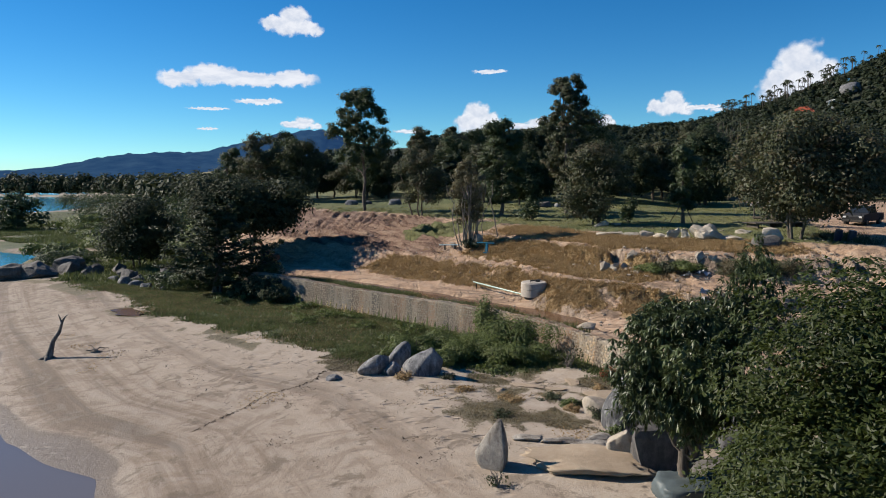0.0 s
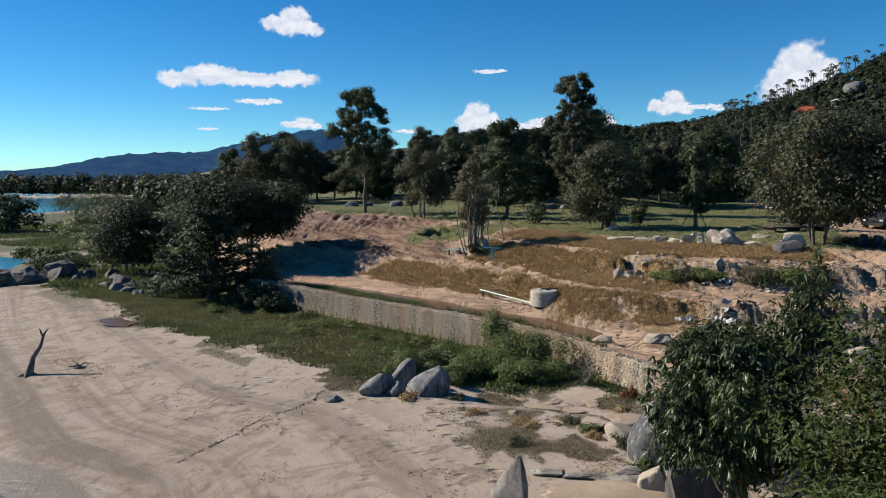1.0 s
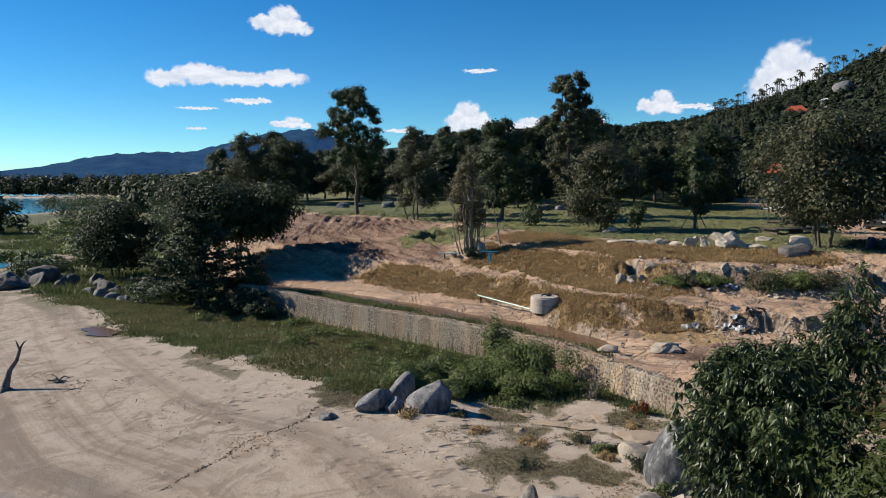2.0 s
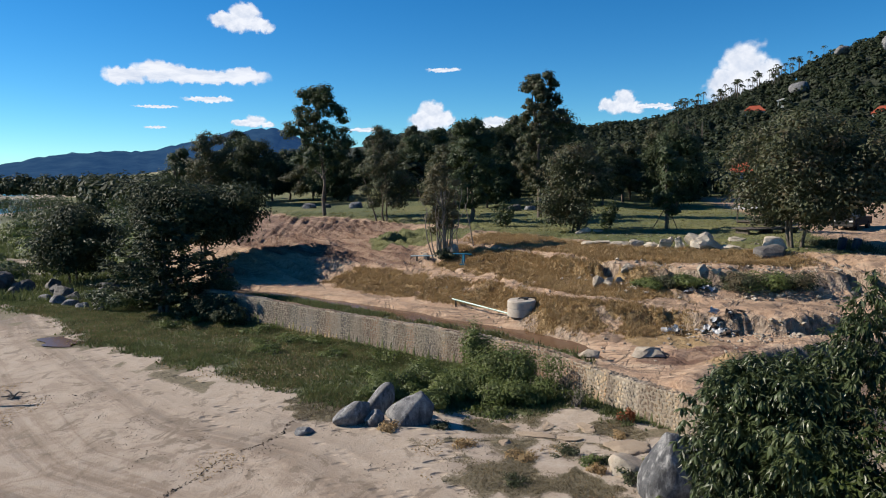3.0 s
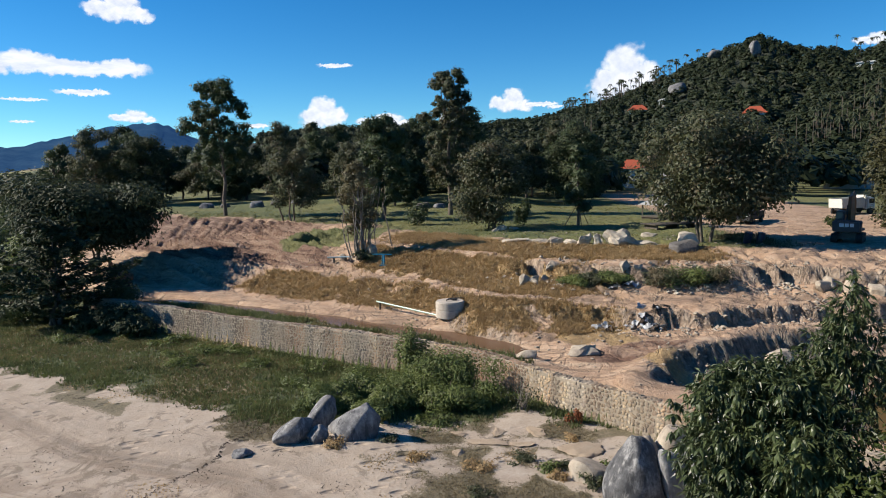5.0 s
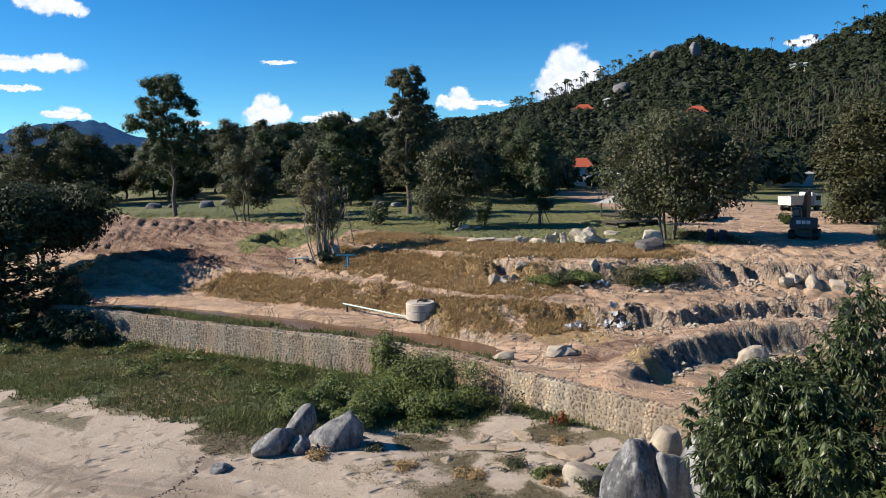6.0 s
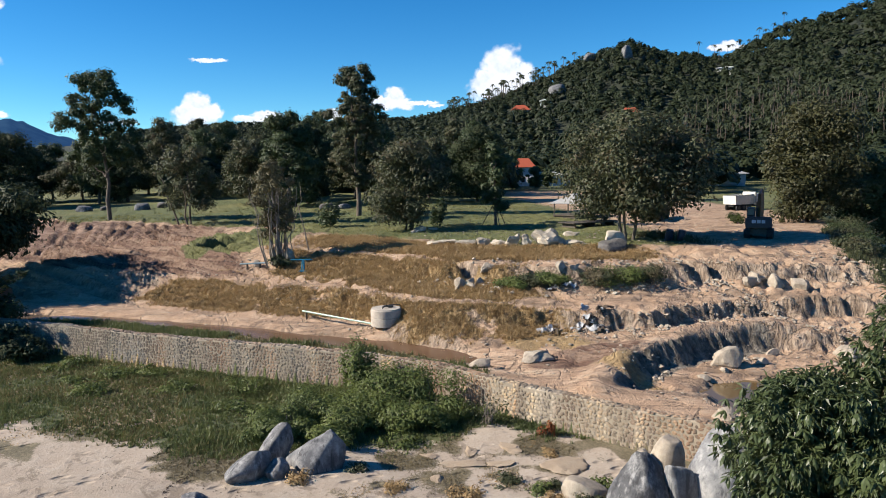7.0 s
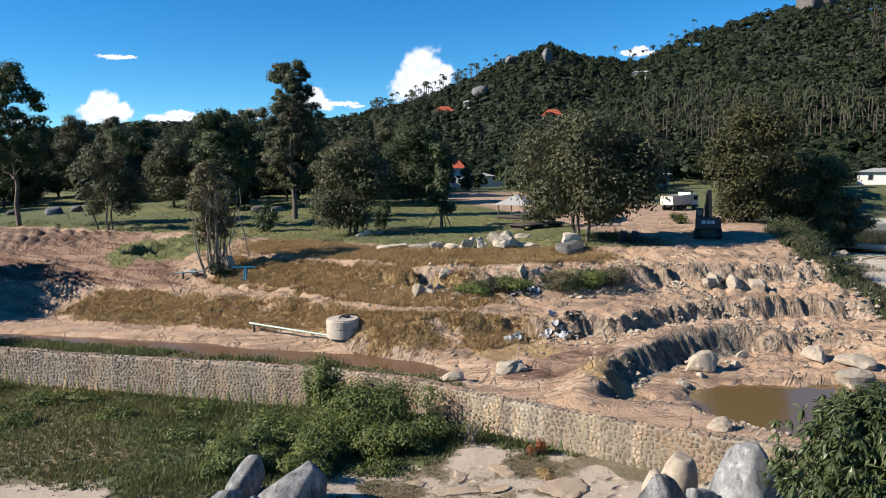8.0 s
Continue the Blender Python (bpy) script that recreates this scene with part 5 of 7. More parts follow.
tufts("ditch_grass", "green reeds in the ditch behind the wall", M_GRASS, 13000, (-16, 34), (11, 62),
      lambda x, y: (lambda d: smooth01(d, 0.5, 0.8) * (1 - smooth01(ditch_line(x, y, d), 2.4, 3.4)))(side(x, y, WALL)) * smooth01(fbm(x, y, 0.3, 3, 88), -0.2, 0.25) * smooth01(-x, -8.5, -6.5), 0.24, 5)
tufts("ditch_straw", "dead straw among the reeds behind the wall", M_TAWNY, 6000, (-16, 34), (11, 62),
      lambda x, y: (lambda d: smooth01(d, 0.5, 0.8) * (1 - smooth01(ditch_line(x, y, d), 2.2, 3.2)))(side(x, y, WALL)) * smooth01(-x, -8.5, -6.5) * 0.6, 0.18, 16)
tufts("lawn_grass", "short turf on the upper terrace", M_LAWN, 26000, (-30, 44), (44, 105), lambda x, y: np.where(side(x, y, WALL) > 8, m_of("m_green")(x, y), 0), 0.07, 6, 5, 0.03)
tufts("bank_grass", "weeds on the bank above the spillway", M_LEAF_OLIVE, 9000, (28, 29), (50, 54), m_of("m_green"), 0.3, 7)


def litter(name, label, mat, n, lo, hi, weight, size, seed, category="litter"):
    x, y, z, r = scatter(n, lo, hi, weight, seed)
    m = len(x)
    p = np.stack([x, y, z + size * 0.25], 1)
    nor = r.normal(size=(m, 3)) * 0.5 + [0, 0, 1]
    return tagged(part(name, Buf().add(*leaf_quads(p, nor, size, r, 0.45, 0, 0.4)), mat), label, category, kind="stuff")


def pebbles(name, label, mat, n, lo, hi, weight, size, seed):
    x, y, z, r = scatter(n, lo, hi, weight, seed)
    base = np.array([[1, 0, 0], [-1, 0, 0], [0, 1, 0], [0, -1, 0], [0, 0, 1], [0, 0, -1], [.6, .6, .5], [-.6, .6, .5], [-.6, -.6, .5], [.6, -.6, .5]], float)
    tri = np.array([[6, 4, 9], [6, 7, 4], [7, 8, 4], [8, 9, 4], [0, 6, 9], [2, 7, 6], [1, 8, 7], [3, 9, 8], [0, 2, 6], [2, 1, 7], [1, 3, 8], [3, 0, 9], [0, 5, 2], [2, 5, 1], [1, 5, 3], [3, 5, 0]])
    m = len(x)
    s = size * (0.4 + r.random(m) ** 3 * 1.8)
    a = r.random(m) * 6.283
    v = base[None] * (1 + r.normal(size=(m, 10, 1)) * 0.16) * (s[:, None, None] * r.uniform(0.6, 1.2, (m, 1, 3)))
    c, q = np.cos(a)[:, None], np.sin(a)[:, None]
    v = np.stack([v[..., 0] * c - v[..., 1] * q, v[..., 0] * q + v[..., 1] * c, v[..., 2] * 0.75], -1) + np.stack([x, y, z + s * 0.25], 1)[:, None]
    f = (tri[None] + 10 * np.arange(m)[:, None, None]).reshape(-1, 3)
    return tagged(part(name, Buf().add(v.reshape(-1, 3), f), mat), label, "stones", kind="stuff")


def beach_patch(x, y):
    return np.where((side(x, y, WALL) < 0) & (side(x, y, GRASS_EDGE) < 1) & (side(x, y, SHORE) > 5), smooth01(fbm(x, y, 0.55, 3, 81), 0.30, 0.45), 0)


litter("beach_litter", "dark dry seaweed and dead leaves on the sand", M_LITTER, 3600, (-26, 20), (7, 50), beach_patch, 0.04, 8)
# dark flakes stand in for a row of shaded footprints
trail = along([(-8.6, 25.4), (-7.6, 27.1), (-6.2, 29.4), (-4.9, 31.4), (-4.2, 32.6)], 0.16)[0]
litter("trail_litter", "narrow trail of dark flakes in place of footprints on the sand", M_LITTER, 1500, (-9, 25), (-4, 33), lambda x, y: (np.abs(side(x, y, trail[::6]) + 0.35 * fbm(x, y, 0.6, 2, 87)) < 0.09) * 0.6, 0.05, 9)
litter("grass_litter", "flattened patches of dead grass on the sand", M_STRAW, 5200, (-22, 22), (7, 44), lambda x, y: np.where((side(x, y, WALL) < 0) & (side(x, y, GRASS_EDGE) < 0) & (side(x, y, GRASS_EDGE) > -9), smooth01(fbm(x, y, 0.42, 3, 83), 0.28, 0.42), 0), 0.05, 15)


def scarp_weight(x, y):
    d = [side(x, y, line) for _, line in BENCHES]
    band = np.maximum.reduce([np.exp(-(d[1] / 0.7) ** 2), np.exp(-(d[3] / 0.7) ** 2), 0.35 * np.exp(-(d[4] / 0.8) ** 2)]) * smooth01(x, 9, 13)
    rim = np.exp(-((inside(x, y, POND_RIM) - 1.6) / 0.8) ** 2)
    east = smooth01(x, 22, 27) * (1 - smooth01(d[3], 0, 2)) * 0.6
    return np.where((side(x, y, WALL) > 1) & (x < 38), np.maximum.reduce([band, 0.8 * rim, east]) * smooth01(fbm(x, y, 0.4, 2, 85), -0.25, 0.3), 0)


pebbles("scarp_stones", "broken stones at the foot of the cut banks", M_PALE, 3800, (6, 24), (38, 50), scarp_weight, 0.085, 10)
pebbles("loose_stones", "small stones lying on the bare earth", M_PALE, 2600, (-8, 26), (38, 64), lambda x, y: np.where(side(x, y, WALL) > 3, 0.15 + smooth01(fbm(x, y, 0.3, 3, 86), 0.0, 0.4), 0), 0.05, 11)
pebbles("spillway_riprap", "heap of broken riprap beside the spillway", M_PALE, 700, (38, 36), (54, 51), lambda x, y: np.exp(-((side(x, y, [(52.5, 49.8), (43.4, 43.0), (40.5, 40.6)]) - 0.0) / 0.7) ** 2), 0.24, 12)

# ---- shrubs at the wall ----
bush("dark columnar shrub growing against the wall", 2.7, 38.6, (1.2, 3.1), 1, leaves=3600, leaf=0.07, name="column_shrub", mat=M_LEAF_BUSH)
for i, (bx, by, w, t) in enumerate(((0.2, 36.6, 2.4, 1.1), (1.9, 36.0, 2.5, 1.25), (3.4, 36.4, 2.7, 1.7), (4.7, 35.3, 2.4, 1.6), (2.9, 34.4, 2.3, 0.95), (4.5, 33.8, 2.2, 0.9), (1.0, 34.6, 2.0, 0.8), (-0.9, 35.2, 2.0, 0.75), (-1.6, 34.4, 1.6, 0.6), (3.2, 38.0, 1.8, 1.2), (0.2, 33.3, 1.4, 0.5))):
    bush("rank green shrub in front of the wall", bx, by, (w, t * 1.15 + 0.2), 10 + i, leaves=3400, leaf=0.065)
bush("grey leafless shrub against the wall end", 6.2, 33.0, (1.6, 1.3), 40, M_LEAF_OLIVE, 260, 0.06, 14, bark=M_PALEBARK)
for i, (bx, by, w, t) in enumerate(((16.0, 44.6, 2.0, 0.9), (18.4, 43.7, 2.4, 1.1), (20.0, 43.2, 2.6, 1.3), (21.4, 42.8, 2.4, 1.2), (13.9, 45.6, 1.8, 0.8), (14.9, 45.2, 1.7, 0.9))):
    bush("brown-green weeds on the cut bank", bx, by, (w, t), 60 + i, M_LEAF_OLIVE if i % 2 else M_LEAF_BUSH, 2400, 0.065, name="weed_clump", group="weeds on the bank")
for i, (bx, by) in enumerate(((6.7, 24.0), (7.7, 27.0), (5.9, 27.6))):
    bush("low weed at the foot of the boulders", bx - 0.7, by - 0.4, (0.9, 0.4), 70 + i, M_LEAF_BUSH, 260, 0.06, name="weed_clump", group="weeds on the sand")
bush("spiky plant at the foot of the spindly tree", 2.9, 59.4, (1.5, 0.9), 80, M_LEAF_OLIVE, 400, 0.16, 3, group="terrace plants")
bush("silvery shrub beside the pavilion", 30.6, 60.6, (3.2, 3.4), 81, M_LEAF_OLIVE, 1300, 0.16, 5, group="terrace plants")
bush("dark sapling on the turf", 18.8, 69.0, (1.6, 2.8), 82, M_LEAF, 600, 0.16, 3, name="sapling", group="terrace plants")
bush("dark sapling on the turf", 9.9, 74.0, (2.2, 2.6), 83, M_LEAF, 600, 0.17, 3, name="sapling", group="terrace plants")
bush("low yellow-green bush beside the truck", 42.0, 57.0, (1.9, 1.1), 84, M_LEAF_BRIGHT, 600, 0.1, group="terrace plants")
for i, (bx, by, w, t) in enumerate(((36.6, 41.6, 2.4, 1.0), (38.8, 43.0, 2.8, 1.3), (41.4, 45.4, 3.0, 1.4), (44.2, 47.4, 3.0, 1.5), (46.8, 49.8, 3.2, 1.7), (40.0, 41.8, 2.2, 0.9), (36.4, 38.6, 2.0, 0.8), (43.0, 44.6, 2.4, 1.0))):
    bush("dark weedy shrub on the bank above the spillway", bx, by, (w, t), 840 + i, (M_LEAF_OLIVE, M_LEAF)[i % 2], 1700, 0.08, 4, group="bushes on the bank")
# bushes 1, 6 and 7 are added, standing in for shade on the wall
for i, (bx, by, w, t) in enumerate(((-15.5, 55.6, 3.2, 1.6), (-13.4, 54.9, 2.6, 1.5), (-20.5, 59.5, 4.0, 1.7), (-24.5, 63.0, 3.6, 1.3), (-38.0, 71.5, 5.0, 2.2), (-14.6, 58.6, 3.2, 1.8), (-13.4, 53.9, 3.0, 2.0), (-11.9, 52.6, 2.2, 1.4))):
    bush("dark tangle of bushes at the back of the beach", bx, by, (w, t), 90 + i, M_LEAF_DEEP if i < 2 or i > 5 else M_LEAF, 2400, 0.12, group="bushes behind the beach")

# ---- more rocks ----
M_SANDSTONE = rock_material("sandstone_slab", (0.249, 0.187, 0.125), (0.324, 0.249, 0.174), (0.374, 0.305, 0.224))
for i, (bx, by, sx, sy, sz) in enumerate(((13.6, 55.8, 1.1, 0.6, 0.3), (14.9, 54.9, 1.1, 0.6, 0.32), (15.9, 54.0, 0.8, 0.5, 0.33), (16.8, 53.3, 0.8, 0.5, 0.4), (17.6, 52.6, 0.6, 0.5, 0.45), (18.3, 52.1, 0.5, 0.4, 0.5), (21.0, 50.4, 1.0, 0.5, 0.3), (15.0, 64.4, 0.7, 0.5, 0.3), (16.4, 64.8, 0.5, 0.4, 0.25), (24.2, 55.5, 0.55, 0.35, 0.2))):
    rock("white rock in the row along the terrace edge", bx, by, (sx, sy, sz), 120 + i, M_WHITEROCK, turn=-40 + 22 * (i % 3), block=0.8, rough=0.5, cut=0.3, sink=0.36, detail=3, smooth=False, group="rocks on the terrace")
rock("dark squared boulder beside the shade tree", 22.4, 47.7, (0.95, 0.75, 0.5), 131, M_DARKROCK, group="rocks on the terrace", cut=0.5, block=0.6, detail=3, smooth=False)
rock("grey boulder beside the shade tree", 22.9, 48.5, (1.0, 0.6, 0.62), 132, M_WHITEROCK, block=0.5, cut=0.4, detail=3, smooth=False, group="rocks on the terrace")
rock("upright white stone beside the spindly tree", 3.5, 59.8, (0.42, 0.35, 0.62), 133, M_PALE, sink=0.15, group="rocks on the terrace")
rock("rounded stone beside the spindly tree", 1.4, 60.6, (0.35, 0.3, 0.3), 134, M_PALE, group="rocks on the terrace")
for i, (bx, by, s) in enumerate(((23.6, 29.9, 1.0), (24.6, 32.4, 0.75), (25.4, 31.0, 0.85), (13.1, 28.0, 0.45), (20.6, 33.6, 0.32), (18.2, 33.4, 0.25), (16.8, 33.2, 0.3), (22.3, 34.6, 0.35))):
    rock("tan rock at the water's edge", bx, by, (s, s * 0.75, s * 0.55), 140 + i, M_PALE, turn=50 * i, detail=3, smooth=False, cut=0.42, rough=0.16, group="rocks round the pond")
for i, (bx, by, sx, sz) in enumerate(((11.3, 47.2, 0.5, 0.42), (12.0, 47.3, 0.42, 0.5), (12.7, 47.4, 0.5, 0.42), (11.7, 46.7, 0.35, 0.3), (13.3, 47.7, 0.4, 0.3), (16.9, 45.2, 0.4, 0.32), (17.6, 44.9, 0.32, 0.3))):
    rock("fractured grey rock standing out of the cut bank", bx, by, (sx, sx * 0.8, sz), 290 + i, M_PALE, turn=37 * i, tilt=(0, 18), sink=0.42, block=0.9, rough=0.34, cut=0.34, detail=3, smooth=False, group="outcrops")
rock("jagged flat slab of rock on the bare earth", 10.6, 37.3, (0.95, 0.6, 0.34), 141, M_PALE, block=0.7, rough=0.5, cut=0.3, taper=0.3, detail=3, smooth=False, group="rocks round the pond")
rock("leaning grey boulder in the pile", 7.72, 23.95, (0.44, 0.42, 1.08), 160, M_STREAK, sink=0.12, tilt=(4, -10), taper=0.1, rough=0.06, block=0.4)
rock("low pale boulder at the wall foot", 6.1, 26.4, (0.75, 0.6, 0.42), 161, M_PALE)
rock("dark block behind the boulder pile", 9.9, 23.0, (0.8, 0.8, 1.2), 162, M_ROCK)
rock("white boulder under the tree", 5.75, 21.6, (0.42, 0.38, 0.5), 163, M_PALE, sink=0.15)
rock("flat bluish-grey boulder at the tree's foot", 7.0, 18.7, (1.1, 0.8, 0.42), 164, M_TARP, block=0.4, rough=0.2, sink=0.3)
rock("big dark brown boulder in the hollow under the tree", 6.9, 21.0, (1.15, 0.7, 1.2), 170, M_DARKROCK, block=0.4, smooth=False, detail=3, cut=0.45)
rock("dark boulder at the tree's foot", 8.3, 19.4, (1.0, 0.8, 0.7), 165, M_DARKROCK)
rock("broad low slab of sandstone on the beach", 4.6, 21.0, (1.95, 1.05, 0.2), 166, M_SANDSTONE, sink=0.34, rough=0.3, cut=0.6, block=0.6, taper=0.0, turn=-10)
for i, (bx, by, w) in enumerate(((3.9, 30.0, 0.7), (5.2, 29.6, 0.5), (4.6, 31.0, 0.45), (2.6, 29.2, 0.4), (6.0, 30.6, 0.5), (3.2, 31.2, 0.4))):
    rock("flat pale plate of stone in the sand", bx, by, (w, w * 0.6, 0.07), 250 + i, M_SANDSTONE, turn=-20 + 30 * i, sink=0.46, block=0.3, rough=0.5, cut=0.35, detail=3, smooth=False, group="stone plates")
for i, (bx, by, w, t) in enumerate(((4.6, 28.3, 0.9, 0.25), (3.0, 27.6, 1.0, 0.22), (5.6, 27.3, 0.7, 0.3), (1.2, 28.8, 0.9, 0.25), (6.0, 25.6, 0.7, 0.45), (5.2, 26.4, 0.6, 0.3), (0.4, 30.6, 0.9, 0.3), (-1.4, 30.3, 0.8, 0.3), (2.4, 25.6, 0.8, 0.2), (7.0, 29.6, 0.6, 0.25))):
    bush("low half-dead weeds creeping over the sand", bx, by, (w, t), 260 + i, (M_LEAF_OLIVE, M_STRAW)[i % 2], 500, 0.045, 3, name="weed_clump", group="weeds on the sand")
rock("low pale slab below the wall", 6.9, 28.4, (0.95, 0.6, 0.11), 168, M_SANDSTONE, sink=0.46, block=0.4, rough=0.35, cut=0.35)
bush("rust-brown dead fern at the foot of the wall", 7.75, 31.0, (0.5, 0.7), 169, M_LEAF_RUST, 260, 0.06, 4, name="dead_fern")
for i, (bx, by, s) in enumerate(((-37.3, 65.6, 1.6), (-39.2, 65.9, 1.3), (-36.4, 69.4, 1.5), (-35.2, 67.8, 1.1), (-34.0, 70.0, 1.0), (-31.8, 71.0, 0.9), (-28.6, 66.2, 0.9), (-27.2, 64.5, 0.7), (-25.8, 67.6, 0.9), (-41.5, 66.4, 1.2), (-33.0, 66.6, 0.6), (-30.0, 67.8, 0.8))):
    rock("dark jagged shore boulder", bx, by, (s * 1.2, s * 0.85, s * 0.7), 180 + i, M_DARKROCK, turn=25 * i, detail=3, smooth=False, cut=0.38, rough=0.25, group="shore rocks")

# ---- concrete well, pipes ----
def ring_wall(buf, r0, r1, z0, z1, sides=36):
    a = np.linspace(0, 2 * np.pi, sides, endpoint=False)
    c = np.stack([np.cos(a), np.sin(a)], 1)
    rows = [(r1 + 0.0, z0), (r1, z1 - 0.03), (r1 - 0.03, z1), (r0 + 0.02, z1), (r0, z1 - 0.03), (r0, z0)]
    v = np.concatenate([np.column_stack([c * r, np.full(sides, z)]) for r, z in rows])
    f = [[k * sides + i, k * sides + (i + 1) % sides, (k + 1) * sides + (i + 1) % sides, (k + 1) * sides + i] for k in range(len(rows) - 1) for i in range(sides)]
    return buf.add(v, f)


well = thing("concrete_well", "round pale concrete well ring with pump fittings", "well", pose_at(6.35, 46.1, 0, -0.3))
part("ring", ring_wall(Buf(), 0.72, 0.84, 0.0, 0.48), M_CONCRETE, well)
part("ring", ring_wall(Buf(), 0.72, 0.84, 0.49, 0.9), M_CONCRETE, well)
part("lid", cyl(Buf(), (0, 0, 0.88), (0, 0, 0.94), 0.78, 32), M_CONCRETE, well)
part("pump", box(Buf(), (0.1, -0.12, 0.94), (0.4, 0.12, 1.06), 0.03), M_STEEL, well)
part("fitting", tube(Buf(), [(-0.1, 0.1, 0.94), (-0.1, 0.1, 1.02), (0.3, 0.25, 1.02), (0.9, 0.3, 1.0), (1.0, 0.32, 0.3)], 0.035, 8), M_STEEL, well)
part("fitting", tube(Buf(), [(-0.25, -0.2, 0.94), (-0.25, -0.2, 1.05), (0.05, -0.2, 1.05)], 0.03, 8), M_STEEL, well)

pipe = thing("long_pipe", "long pale green pipe lying from the well", "pipe", Matrix())
za, zb = float(height(2.65, 50.7)) + 0.1, float(height(5.6, 46.2))
part("tube", tube(Buf(), [(2.65, 50.7, za + 0.35), (4.1, 48.4, (za + zb) / 2 + 0.34), (5.6, 46.2, zb + 0.3)], 0.055, 10), M_MINT, pipe)
part("elbow", tube(Buf(), [(5.6, 46.2, zb + 0.3), (5.75, 46.05, zb + 0.28), (5.8, 46.0, zb + 0.1)], 0.075, 10), M_STEEL, pipe)
for k, zz in ((0.06, za),):
    px, py = 2.65 + 2.95 * k, 50.7 - 4.5 * k
    part("prop", box(Buf(), (px - 0.05, py - 0.05, float(height(px, py)) - 0.05), (px + 0.05, py + 0.05, za * (1 - k) + zb * k + 0.31), 0.01), M_WOOD, pipe)

tee = thing("blue_pipe_stand", "blue painted water pipe on a stand", "pipe", pose_at(4.1, 57.4, -25, -0.03) @ Matrix.Scale(0.8, 4))
part("post", cyl(Buf(), (0, 0, 0), (0, 0, 1.0), 0.09, 14), M_BLUE, tee)
part("arm", cyl(Buf(), (-1.1, 0, 1.05), (0.75, 0, 1.05), 0.055, 14), M_BLUE, tee)
part("foot", box(Buf(), (-0.45, -0.16, 0), (0.6, 0.16, 0.12), 0.02), M_BLUE, tee)
part("brace", cyl(Buf(), (-0.22, 0.05, 0.1), (-0.12, 0.0, 1.0), 0.05, 8), M_BLUE, tee)
side_pipe = thing("blue_side_pipe", "short pale blue pipe on the slope", "pipe", pose_at(1.1, 60.0, -20, 0.25))
part("tube", cyl(Buf(), (-0.95, 0, 0), (0.95, 0, 0.06), 0.05, 12), plain("pale_blue_pipe", (0.30, 0.42, 0.46), 0.4), side_pipe)
part("prop", box(Buf(), (-0.5, -0.06, -0.4), (-0.38, 0.06, -0.02), 0.01), M_WOOD, side_pipe)
part("prop", box(Buf(), (0.4, -0.06, -0.4), (0.52, 0.06, 0.0), 0.01), M_WOOD, side_pipe)

# ---- driftwood ----
drift = thing("driftwood_stump", "bleached dead stump leaning out of the sand", "driftwood", pose_at(-20.0, 35.9, 0, -0.1))
r = np.random.default_rng(3)
part("stem", tube(Buf(), [(0, 0, 0), (0.12, 0.1, 0.5), (0.2, 0.2, 0.95), (0.52, 0.3, 1.45), (0.66, 0.36, 1.95), (0.84, 0.36, 2.25)], [0.22, 0.15, 0.11, 0.085, 0.06, 0.025], 9), M_DRIFT, drift, smooth=True)
for b, q in (((0.6, 0.36, 1.9), (0.9, 0.5, 2.3)), ((0.62, 0.36, 1.95), (0.5, 0.3, 2.35)), ((0.5, 0.3, 1.5), (0.68, 0.3, 1.75))):
    part("branch", tube(Buf(), wobble(b, q, r, 4, 0.05), [0.05, 0.04, 0.03, 0.01], 6), M_DRIFT, drift, smooth=True)
for k in range(4):
    a = k * 1.5 + 0.4
    part("root", tube(Buf(), [(0, 0, 0.15), (0.25 * math.cos(a), 0.25 * math.sin(a), 0.12), (0.5 * math.cos(a), 0.5 * math.sin(a), 0.02)], [0.16, 0.1, 0.04], 7), M_DRIFT, drift, smooth=True)
twigs = thing("dead_branch", "tangle of dead branches on the sand", "driftwood", pose_at(-17.8, 36.6, 0, 0.0))
for k in range(9):
    a = r.random() * 6.28
    q = np.array([math.cos(a) * r.uniform(0.4, 0.8), math.sin(a) * r.uniform(0.2, 0.5), r.uniform(0.05, 0.3)])
    part("twig", tube(Buf(), wobble(-q * [0.5, 0.5, 0], q, r, 5, 0.08), [0.04, 0.04, 0.03, 0.02, 0.008], 6), M_DRIFT, twigs)

for i, (bx, by, s) in enumerate(((-26.0, 61.0, 0.6), (-24.6, 59.8, 0.5), (-27.5, 62.2, 0.7), (-22.8, 58.6, 0.4), (-29.0, 63.4, 0.6))):
    rock("half-buried grey stone under the trees", bx, by, (s, s * 0.7, s * 0.6), 270 + i, M_ROCK, turn=40 * i, detail=3, group="shore rocks")
tufts("meadow_grass", "rank green grass on the seaside meadow", M_GRASS, 16000, (-95, 62), (-18, 150), lambda x, y: np.where(side(x, y, SHORE) > 7, smooth01(fbm(x, y, 0.12, 3, 79), -0.4, 0.2), 0) * (side(x, y, [(-45, 130), (-23, 70), (-16.5, 58.5), (-12, 50)]) < 1), 0.4, 14, 6, 0.05)
puddle = [(-21.6 + 1.9 * math.cos(a) * (0.8 + 0.25 * math.sin(3 * a) + 0.15 * math.sin(5 * a + 1)) + 1.6, 46.6 + 1.5 * math.sin(a) * (1 + 0.2 * math.cos(2 * a + 1))) for a in np.linspace(0, 2 * np.pi, 28, endpoint=False)]
sheet("puddle", puddle, float(height(-20.0, 46.6)) + 0.012, M_PUDDLE, "brown puddle at the edge of the beach grass", "water")
tree("meadow_tree", "dark spreading tree on the seaside meadow", -77.0, 131.0, 7.2, 11.0, 1.2, 26, 2200, 0.35, seed=401, stems=2, group="meadow trees")
